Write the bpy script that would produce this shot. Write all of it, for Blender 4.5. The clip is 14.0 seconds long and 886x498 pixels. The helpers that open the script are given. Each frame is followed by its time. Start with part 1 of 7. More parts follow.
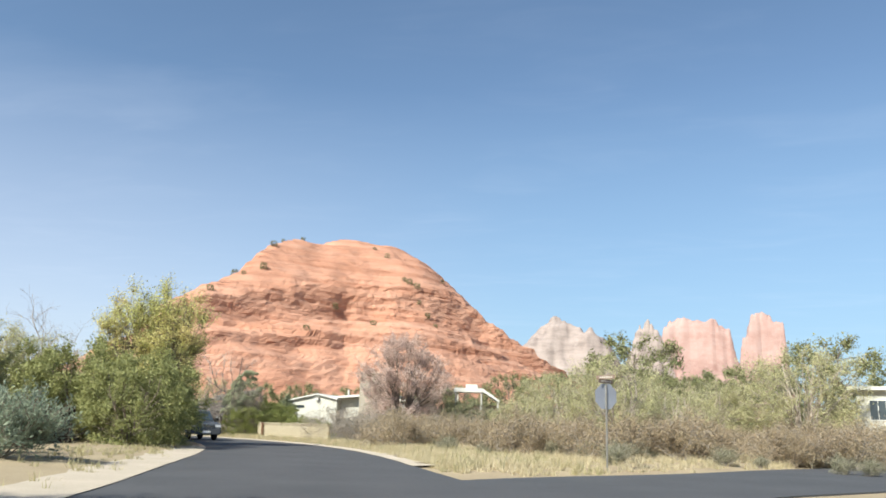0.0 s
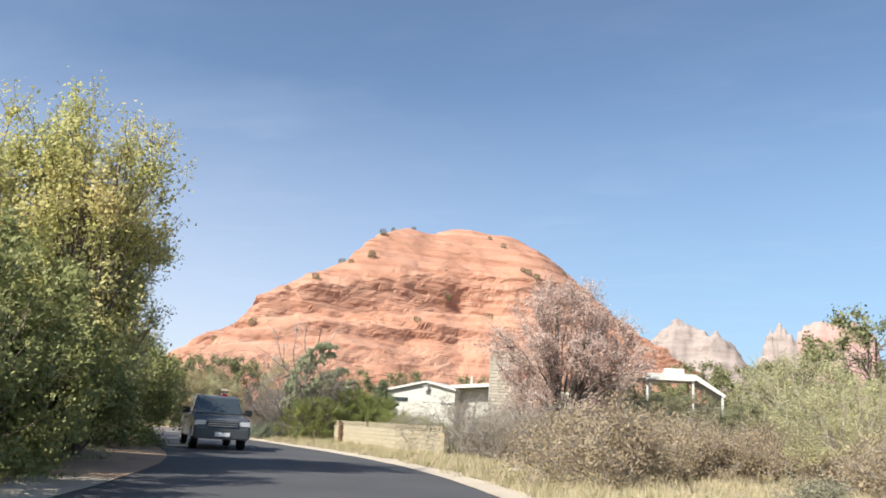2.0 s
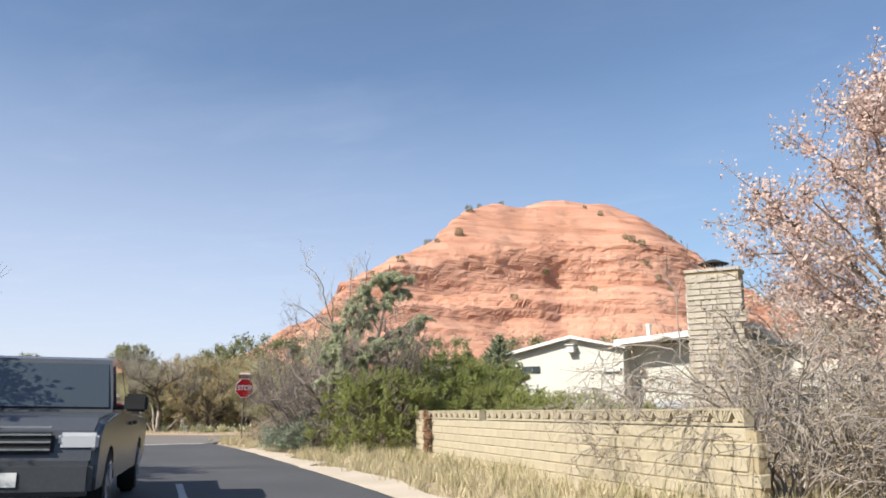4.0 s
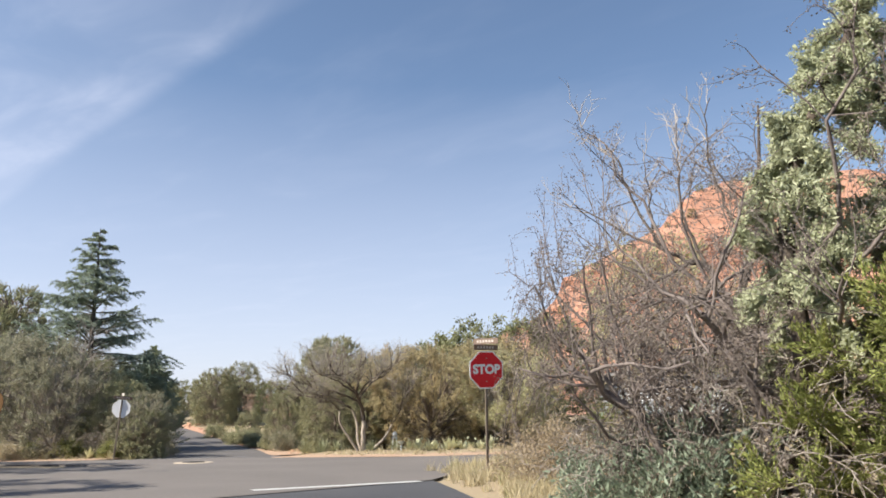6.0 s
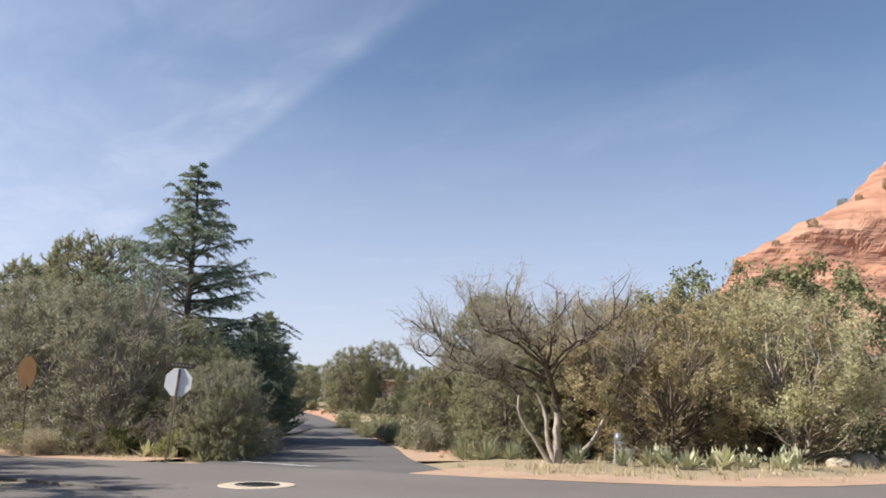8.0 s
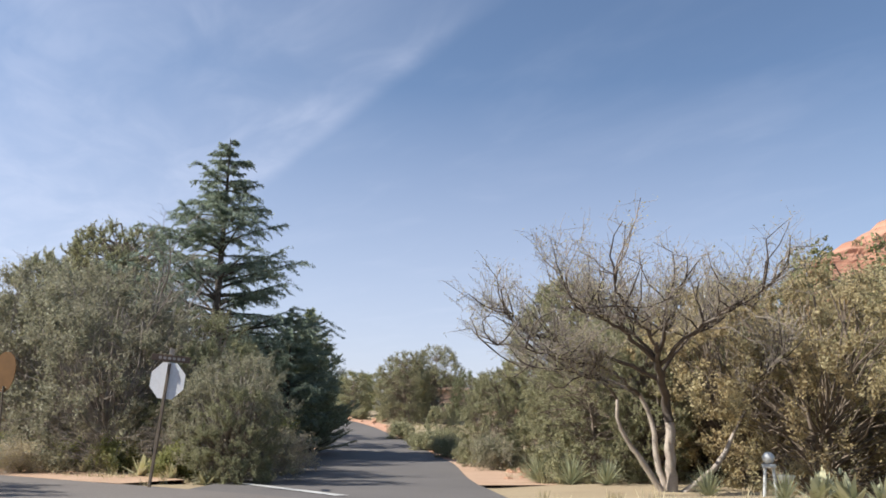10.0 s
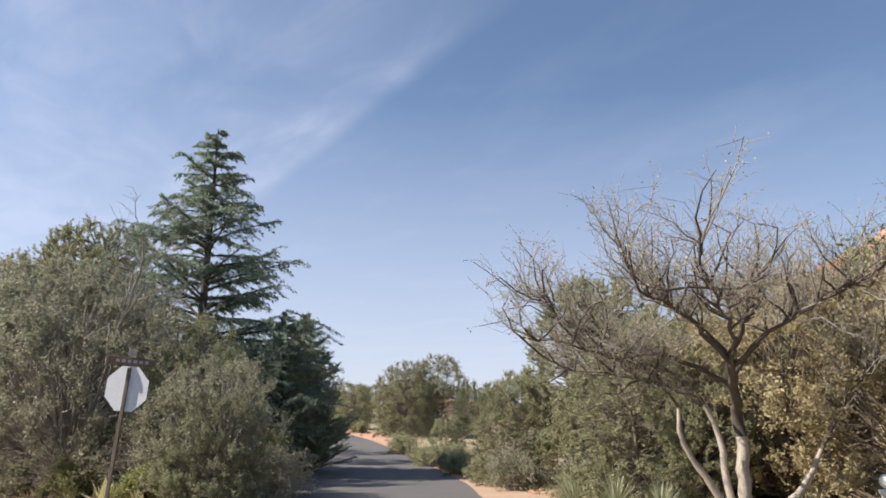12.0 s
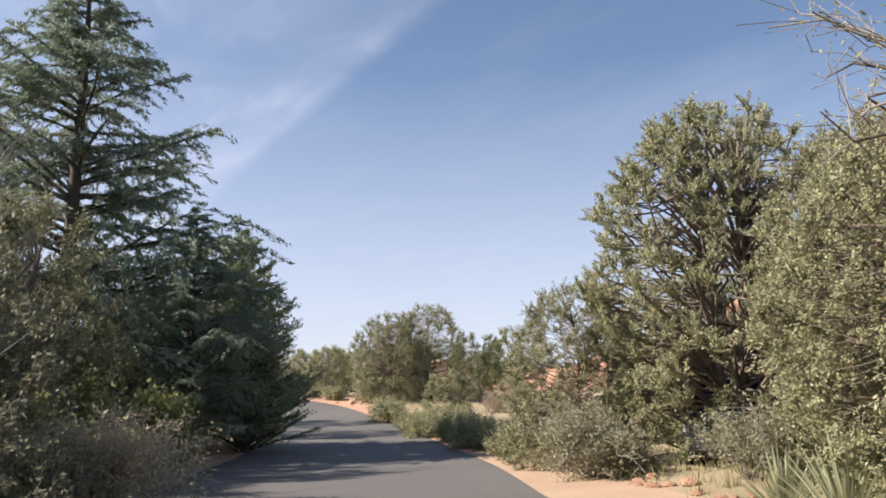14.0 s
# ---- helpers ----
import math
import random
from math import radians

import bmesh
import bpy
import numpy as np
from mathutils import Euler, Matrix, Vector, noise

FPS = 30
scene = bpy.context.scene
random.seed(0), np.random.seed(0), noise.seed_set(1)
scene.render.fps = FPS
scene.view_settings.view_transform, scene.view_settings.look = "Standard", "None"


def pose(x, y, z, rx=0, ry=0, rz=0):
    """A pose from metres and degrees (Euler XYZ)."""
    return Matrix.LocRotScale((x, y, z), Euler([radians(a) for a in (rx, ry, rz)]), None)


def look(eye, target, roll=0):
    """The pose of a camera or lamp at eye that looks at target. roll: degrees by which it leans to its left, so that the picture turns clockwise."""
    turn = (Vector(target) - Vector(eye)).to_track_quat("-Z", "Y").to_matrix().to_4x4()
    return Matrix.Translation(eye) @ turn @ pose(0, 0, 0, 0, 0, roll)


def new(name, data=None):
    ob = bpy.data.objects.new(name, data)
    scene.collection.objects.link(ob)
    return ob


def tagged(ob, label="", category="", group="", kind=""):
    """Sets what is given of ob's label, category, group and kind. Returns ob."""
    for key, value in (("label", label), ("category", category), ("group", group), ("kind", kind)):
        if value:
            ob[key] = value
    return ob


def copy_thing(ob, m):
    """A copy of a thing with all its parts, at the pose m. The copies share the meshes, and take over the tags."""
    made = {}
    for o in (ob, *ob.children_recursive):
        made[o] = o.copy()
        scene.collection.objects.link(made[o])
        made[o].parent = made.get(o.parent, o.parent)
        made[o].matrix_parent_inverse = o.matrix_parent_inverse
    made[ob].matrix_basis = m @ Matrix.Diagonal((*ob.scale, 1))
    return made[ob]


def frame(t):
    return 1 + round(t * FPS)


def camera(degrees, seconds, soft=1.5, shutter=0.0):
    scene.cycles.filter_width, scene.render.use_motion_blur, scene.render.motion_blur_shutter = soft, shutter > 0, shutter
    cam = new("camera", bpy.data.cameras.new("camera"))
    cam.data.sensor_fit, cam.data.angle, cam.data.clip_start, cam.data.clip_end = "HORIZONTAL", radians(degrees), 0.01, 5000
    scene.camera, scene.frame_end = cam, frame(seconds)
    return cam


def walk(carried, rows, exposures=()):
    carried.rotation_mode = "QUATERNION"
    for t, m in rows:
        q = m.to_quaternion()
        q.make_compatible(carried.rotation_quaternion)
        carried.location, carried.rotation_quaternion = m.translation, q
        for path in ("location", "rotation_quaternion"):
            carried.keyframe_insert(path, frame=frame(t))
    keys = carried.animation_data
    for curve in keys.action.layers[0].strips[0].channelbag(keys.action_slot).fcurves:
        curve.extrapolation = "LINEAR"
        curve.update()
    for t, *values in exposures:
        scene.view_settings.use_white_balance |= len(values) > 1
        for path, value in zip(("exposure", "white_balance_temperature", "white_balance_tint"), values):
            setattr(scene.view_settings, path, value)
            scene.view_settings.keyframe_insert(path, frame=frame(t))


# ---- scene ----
cam = camera(60.0, 14.0, 1.75)
PATH = [
    (0, (1.907, 7.264, 1.114), (1.845, 9.209, 1.576), 2.0),
    (0.5, (1.245, 13.279, 1.131), (1.102, 15.22, 1.59), 3.1),
    (1, (0.219, 19.72, 1.241), (-0.001, 21.655, 1.696), 3.8),
    (1.5, (-0.943, 25.778, 1.237), (-1.225, 27.705, 1.694), 3.3),
    (2, (-2.378, 31.822, 1.244), (-2.728, 33.738, 1.7), 3.7),
    (2.2, (-2.987, 34.177, 1.247), (-3.364, 36.089, 1.697), 3.7),
    (4.3, (-9.183, 54.301, 1.228), (-9.813, 56.153, 1.645), 0.0),
    (4.5, (-10.007, 55.89, 1.209), (-10.69, 57.723, 1.624), -0.2),
    (5, (-12.136, 59.484, 1.206), (-12.958, 61.257, 1.632), -0.9),
    (5.5, (-14.464, 62.782, 1.16), (-15.405, 64.492, 1.598), -1.0),
    (6, (-17.107, 66.136, 1.152), (-18.169, 67.772, 1.595), -0.7),
    (6.5, (-19.654, 68.991, 1.158), (-20.809, 70.563, 1.602), -0.4),
    (7, (-22.295, 71.671, 1.125), (-23.531, 73.182, 1.561), -0.3),
    (7.5, (-24.529, 73.855, 1.169), (-25.831, 75.313, 1.594), 0.2),
    (8, (-26.589, 75.665, 1.176), (-27.939, 77.079, 1.599), 1.0),
    (8.5, (-28.085, 77.019, 1.173), (-29.474, 78.398, 1.586), 1.2),
    (8.7, (-28.553, 77.535, 1.178), (-29.958, 78.896, 1.595), 1.3),
    (10.8, (-30.849, 79.318, 1.172), (-32.301, 80.619, 1.618), 1.2),
    (11, (-30.972, 79.351, 1.207), (-32.422, 80.655, 1.652), 1.0),
    (11.5, (-31.506, 79.777, 1.241), (-32.95, 81.074, 1.721), 0.7),
    (12, (-32.7, 80.763, 1.225), (-34.136, 82.071, 1.7), 0.9),
    (12.5, (-34.362, 82.161, 1.167), (-35.79, 83.49, 1.607), 0.7),
    (13, (-36.19, 83.692, 1.088), (-37.618, 85.034, 1.486), 0.4),
    (13.5, (-38.415, 85.536, 1.024), (-39.837, 86.884, 1.428), -0.2),
    (14, (-40.798, 87.526, 0.906), (-42.211, 88.883, 1.307), -1.1),
]
walk(cam, [(t, look(eye, target, roll)) for t, eye, target, roll in PATH], [(0, 0.97, 6500, 3), (2, 1.0, 6550, 7), (4.5, 0.95, 6550, 9), (5.5, 0.97, 6550, 8), (6.5, 1.03, 6900, 11), (7.2, 0.95, 6850, 11), (8.5, 0.82, 6500, 10), (11.5, 0.86, 6500, 10), (12.7, 0.9, 6800, 12), (14, 1.0, 6850, 12)])

# ---- world, sun ----
TO_SUN = Vector((-0.585, -0.81, 0.82)).normalized()
world = bpy.data.worlds.new("world")
scene.world = world
world.use_nodes = True
wn, wl = world.node_tree.nodes, world.node_tree.links
wn.clear()
w_out = wn.new("ShaderNodeOutputWorld")
w_bg = wn.new("ShaderNodeBackground")
w_sky = wn.new("ShaderNodeTexSky")
w_sky.sky_type = "NISHITA"
w_sky.sun_disc = False
w_sky.sun_elevation = math.asin(TO_SUN.z)
w_sky.sun_rotation = radians(216)
w_sky.altitude = 1300
w_sky.air_density = 1.0
w_sky.dust_density = 1.4
w_sky.ozone_density = 1.6
w_bg.inputs["Strength"].default_value = 0.088
# thin cirrus on a high level sheet: drawn out along one way, ending in a sharp edge
def w_math(op, a, b=None, c=None):
    n = wn.new("ShaderNodeMath")
    n.operation = op
    for k, v in enumerate((a, b, c)):
        if isinstance(v, (int, float)):
            n.inputs[k].default_value = v
        elif v is not None:
            wl.new(v, n.inputs[k])
    return n.outputs["Value"]


def w_step(value, a, b, lo=0.0, hi=1.0):
    n = wn.new("ShaderNodeMapRange")
    n.interpolation_type = "SMOOTHSTEP"
    for k, v in zip(("From Min", "From Max", "To Min", "To Max"), (a, b, lo, hi)):
        n.inputs[k].default_value = v
    wl.new(value, n.inputs["Value"])
    return n.outputs["Result"]


def w_wisps(along_u, across_v, scale, detail, twist):
    v = wn.new("ShaderNodeCombineXYZ")
    wl.new(along_u, v.inputs[0])
    wl.new(across_v, v.inputs[1])
    n = wn.new("ShaderNodeTexNoise")
    for k, q in (("Scale", scale), ("Detail", detail), ("Roughness", 0.55), ("Distortion", twist)):
        n.inputs[k].default_value = q
    wl.new(v.outputs["Vector"], n.inputs["Vector"])
    return n.outputs["Fac"]


w_tc = wn.new("ShaderNodeTexCoord")
w_xyz = wn.new("ShaderNodeSeparateXYZ")
wl.new(w_tc.outputs["Generated"], w_xyz.inputs["Vector"])
w_up = w_math("MAXIMUM", w_xyz.outputs["Z"], 0.06)
w_px, w_py = w_math("DIVIDE", w_xyz.outputs["X"], w_up), w_math("DIVIDE", w_xyz.outputs["Y"], w_up)
w_u = w_math("SUBTRACT", w_math("MULTIPLY", w_py, 0.21), w_math("MULTIPLY", w_px, 0.977))
w_v = w_math("ADD", w_math("MULTIPLY", w_px, 0.21), w_math("MULTIPLY", w_py, 0.977))
w_big = w_wisps(w_math("MULTIPLY", w_u, 0.55), w_math("MULTIPLY", w_v, 1.1), 1.5, 4, 0.8)
w_fine = w_wisps(w_math("MULTIPLY", w_u, 1.0), w_math("MULTIPLY", w_v, 1.9), 2.0, 4, 0.7)
w_edge_v = w_math("MULTIPLY_ADD", w_math("SUBTRACT", w_big, 0.5), 0.12, w_v)
w_sheet = w_math("MULTIPLY", w_step(w_edge_v, 0.88, 0.97, 1.0, 0.0), w_step(w_u, 0.8, 1.9))
w_band = w_math("MULTIPLY", w_step(w_edge_v, 0.1, 0.88, 0.8, 1.0), w_sheet)
w_dense = w_math("MULTIPLY", w_band, w_step(w_math("MULTIPLY_ADD", w_fine, 0.55, w_math("MULTIPLY", w_big, 0.45)), 0.34, 0.74, 0.08, 0.24))
w_veil = w_step(w_math("MULTIPLY_ADD", w_big, 0.6, w_math("MULTIPLY", w_fine, 0.4)), 0.46, 0.8, 0.0, 0.07)
w_cloud = w_math("ADD", w_dense, w_veil)
w_west = wn.new("ShaderNodeVectorMath")
w_west.operation = "DOT_PRODUCT"
w_west.inputs[1].default_value = (-0.93, 0.33, 0.15)
w_west_r = wn.new("ShaderNodeMapRange")
w_west_r.interpolation_type = "SMOOTHERSTEP"
w_west_r.inputs["From Min"].default_value = 0.1
w_west_r.inputs["From Max"].default_value = 0.95
w_add = wn.new("ShaderNodeMix")
w_add.data_type = "RGBA"
w_add.inputs[7].default_value = (6.6, 6.8, 7.9, 1)
wl.new(w_tc.outputs["Generated"], w_west.inputs[0])
wl.new(w_west.outputs["Value"], w_west_r.inputs["Value"])
w_low = wn.new("ShaderNodeMapRange")
w_low.inputs["From Min"].default_value, w_low.inputs["From Max"].default_value = 0.02, 0.42
w_low.inputs["To Min"].default_value, w_low.inputs["To Max"].default_value = 0.75, 0.0
wl.new(w_xyz.outputs["Z"], w_low.inputs["Value"])
w_both = wn.new("ShaderNodeMix")
w_both.data_type = "RGBA"
w_side = wn.new("ShaderNodeMix")
w_side.data_type = "RGBA"
w_side.inputs[6].default_value = (2.0, 3.0, 4.3, 1)
w_side.inputs[7].default_value = (4.4, 4.5, 5.55, 1)
wl.new(w_west_r.outputs["Result"], w_side.inputs["Factor"])
wl.new(w_side.outputs[2], w_both.inputs[7])
wl.new(w_low.outputs["Result"], w_both.inputs["Factor"])
wl.new(w_cloud, w_add.inputs["Factor"])
wl.new(w_sky.outputs["Color"], w_both.inputs[6])
wl.new(w_both.outputs[2], w_add.inputs[6])
wl.new(w_add.outputs[2], w_bg.inputs["Color"])
wl.new(w_bg.outputs["Background"], w_out.inputs["Surface"])

sun_data = bpy.data.lights.new("sun", "SUN")
sun_data.energy, sun_data.angle, sun_data.color = 4.6, radians(0.5), (1.0, 0.95, 0.87)
sun = new("sun", sun_data)
sun.matrix_world = look(TO_SUN * 100, (0, 0, 0))

# ---- materials ----


def shade(name, c1, c2, size=1.0, rough=0.8, bump=0.0, fine=12.0, metal=0.0, c3=None, spec=0.3, island=0.0):
    """A surface whose colour runs from c1 to c2 in patches of about size metres, with a finer grain on it."""
    m = bpy.data.materials.new(name)
    m.use_nodes = True
    n, l = m.node_tree.nodes, m.node_tree.links
    b = n["Principled BSDF"]
    b.inputs["Roughness"].default_value, b.inputs["Metallic"].default_value = rough, metal
    b.inputs["Specular IOR Level"].default_value = spec
    tc = n.new("ShaderNodeTexCoord")
    big = n.new("ShaderNodeTexNoise")
    big.inputs["Scale"].default_value, big.inputs["Detail"].default_value = 1.0 / size, 4
    small = n.new("ShaderNodeTexNoise")
    small.inputs["Scale"].default_value, small.inputs["Detail"].default_value = fine / size, 6
    l.new(tc.outputs["Object"], big.inputs["Vector"])
    l.new(tc.outputs["Object"], small.inputs["Vector"])
    r = n.new("ShaderNodeMapRange")
    r.inputs["From Min"].default_value, r.inputs["From Max"].default_value = 0.3, 0.7
    l.new(big.outputs["Fac"], r.inputs["Value"])
    mix = n.new("ShaderNodeMix")
    mix.data_type = "RGBA"
    mix.inputs[6].default_value, mix.inputs[7].default_value = (*c1, 1), (*c2, 1)
    l.new(r.outputs["Result"], mix.inputs["Factor"])
    r2 = n.new("ShaderNodeMapRange")
    r2.inputs["From Min"].default_value, r2.inputs["From Max"].default_value = 0.35, 0.75
    l.new(small.outputs["Fac"], r2.inputs["Value"])
    mix2 = n.new("ShaderNodeMix")
    mix2.data_type = "RGBA"
    third = c3 or tuple(0.6 * a + 0.4 * b_ * 0.6 for a, b_ in zip(c1, c2))
    mix2.inputs[7].default_value = (*third, 1)
    half = n.new("ShaderNodeMath")
    half.operation = "MULTIPLY"
    half.inputs[1].default_value = 0.6
    l.new(r2.outputs["Result"], half.inputs[0])
    l.new(half.outputs["Value"], mix2.inputs["Factor"])
    l.new(mix.outputs[2], mix2.inputs[6])
    last = mix2.outputs[2]
    if island:
        hsv = n.new("ShaderNodeHueSaturation")
        oi = n.new("ShaderNodeObjectInfo")
        rr = n.new("ShaderNodeMapRange")
        rr.inputs["To Min"].default_value, rr.inputs["To Max"].default_value = 1 - island, 1 + island
        l.new(oi.outputs["Random"], rr.inputs["Value"])
        l.new(rr.outputs["Result"], hsv.inputs["Value"])
        l.new(last, hsv.inputs["Color"])
        last = hsv.outputs["Color"]
    l.new(last, b.inputs["Base Color"])
    if bump:
        bp = n.new("ShaderNodeBump")
        bp.inputs["Strength"].default_value, bp.inputs["Distance"].default_value = min(1.0, bump), 0.02
        l.new(small.outputs["Fac"], bp.inputs["Height"])
        l.new(bp.outputs["Normal"], b.inputs["Normal"])
    return m


def leafy(name, c1, c2, c3=None, patch=0.8, glow=0.35, rough=0.6):
    """Foliage: each leaf takes its own tone between c1 and c2, patches of the crown lean to c3; some light passes through."""
    m = bpy.data.materials.new(name)
    m.use_nodes = True
    n, l = m.node_tree.nodes, m.node_tree.links
    b, out = n["Principled BSDF"], n["Material Output"]
    c1, c2 = tuple(0.88 * v for v in c1), tuple(min(0.75, 1.08 * v) for v in c2)
    b.inputs["Roughness"].default_value, b.inputs["Specular IOR Level"].default_value = rough, 0.25
    geo = n.new("ShaderNodeNewGeometry")
    mix = n.new("ShaderNodeMix")
    mix.data_type = "RGBA"
    mix.inputs[6].default_value, mix.inputs[7].default_value = (*c1, 1), (*c2, 1)
    l.new(geo.outputs["Random Per Island"], mix.inputs["Factor"])
    tc = n.new("ShaderNodeTexCoord")
    noi = n.new("ShaderNodeTexNoise")
    noi.inputs["Scale"].default_value, noi.inputs["Detail"].default_value = 1 / patch, 3
    l.new(tc.outputs["Object"], noi.inputs["Vector"])
    r = n.new("ShaderNodeMapRange")
    r.inputs["From Min"].default_value, r.inputs["From Max"].default_value = 0.42, 0.66
    l.new(noi.outputs["Fac"], r.inputs["Value"])
    mix2 = n.new("ShaderNodeMix")
    mix2.data_type = "RGBA"
    mix2.inputs[7].default_value = (*(c3 or c2), 1)
    l.new(r.outputs["Result"], mix2.inputs["Factor"])
    l.new(mix.outputs[2], mix2.inputs[6])
    l.new(mix2.outputs[2], b.inputs["Base Color"])
    tr = n.new("ShaderNodeBsdfTranslucent")
    l.new(mix2.outputs[2], tr.inputs["Color"])
    ms = n.new("ShaderNodeMixShader")
    ms.inputs[0].default_value = glow
    l.new(b.outputs["BSDF"], ms.inputs[1])
    l.new(tr.outputs["BSDF"], ms.inputs[2])
    l.new(ms.outputs["Shader"], out.inputs["Surface"])
    return m


def sandstone(name, red, pale, dark, band=4.0):
    """Layered rock: bands by height, warped by noise, with stains and fine cracks."""
    m = bpy.data.materials.new(name)
    m.use_nodes = True
    n, l = m.node_tree.nodes, m.node_tree.links
    b = n["Principled BSDF"]
    b.inputs["Roughness"].default_value, b.inputs["Specular IOR Level"].default_value = 0.9, 0.15
    tc = n.new("ShaderNodeTexCoord")
    mp = n.new("ShaderNodeMapping")
    mp.inputs["Scale"].default_value = (0.012, 0.012, 1.0 / band)
    l.new(tc.outputs["Object"], mp.inputs["Vector"])
    n1 = n.new("ShaderNodeTexNoise")
    n1.inputs["Scale"].default_value, n1.inputs["Detail"].default_value, n1.inputs["Roughness"].default_value = 1.0, 6, 0.65
    l.new(mp.outputs["Vector"], n1.inputs["Vector"])
    ramp = n.new("ShaderNodeValToRGB")
    e = ramp.color_ramp.elements
    e[0].position, e[0].color = 0.30, (*dark, 1)
    e[1].position, e[1].color = 0.72, (*pale, 1)
    k = ramp.color_ramp.elements.new(0.5)
    k.color = (*red, 1)
    l.new(n1.outputs["Fac"], ramp.inputs["Fac"])
    n2 = n.new("ShaderNodeTexNoise")
    n2.inputs["Scale"].default_value, n2.inputs["Detail"].default_value, n2.inputs["Roughness"].default_value = 0.09, 8, 0.7
    l.new(tc.outputs["Object"], n2.inputs["Vector"])
    r = n.new("ShaderNodeMapRange")
    r.inputs["From Min"].default_value, r.inputs["From Max"].default_value, r.inputs["To Max"].default_value = 0.45, 0.72, 0.65
    l.new(n2.outputs["Fac"], r.inputs["Value"])
    mix = n.new("ShaderNodeMix")
    mix.data_type = "RGBA"
    mix.inputs[7].default_value = (*pale, 1)
    l.new(r.outputs["Result"], mix.inputs["Factor"])
    l.new(ramp.outputs["Color"], mix.inputs[6])
    l.new(mix.outputs[2], b.inputs["Base Color"])
    bp = n.new("ShaderNodeBump")
    bp.inputs["Strength"].default_value, bp.inputs["Distance"].default_value = 0.6, 1.2
    n3 = n.new("ShaderNodeTexNoise")
    n3.inputs["Scale"].default_value, n3.inputs["Detail"].default_value, n3.inputs["Roughness"].default_value = 0.35, 6, 0.7
    l.new(tc.outputs["Object"], n3.inputs["Vector"])
    mp4 = n.new("ShaderNodeMapping")
    mp4.inputs["Scale"].default_value = (0.05, 0.05, 5.0 / band)
    l.new(tc.outputs["Object"], mp4.inputs["Vector"])
    n4 = n.new("ShaderNodeTexNoise")
    n4.inputs["Scale"].default_value, n4.inputs["Detail"].default_value, n4.inputs["Roughness"].default_value = 1.0, 4, 0.6
    l.new(mp4.outputs["Vector"], n4.inputs["Vector"])
    both = n.new("ShaderNodeMath")
    both.operation = "MULTIPLY_ADD"
    both.inputs[1].default_value = 1.3
    l.new(n4.outputs["Fac"], both.inputs[0])
    l.new(n3.outputs["Fac"], both.inputs[2])
    l.new(both.outputs["Value"], bp.inputs["Height"])
    l.new(bp.outputs["Normal"], b.inputs["Normal"])
    return m


def glassy(name, tint, rough=0.05):
    m = bpy.data.materials.new(name)
    m.use_nodes = True
    b = m.node_tree.nodes["Principled BSDF"]
    b.inputs["Base Color"].default_value = (*tint, 1)
    b.inputs["Roughness"].default_value = rough
    b.inputs["Specular IOR Level"].default_value = 0.8
    b.inputs["Coat Weight"].default_value = 1.0
    b.inputs["Coat Roughness"].default_value = 0.03
    return m


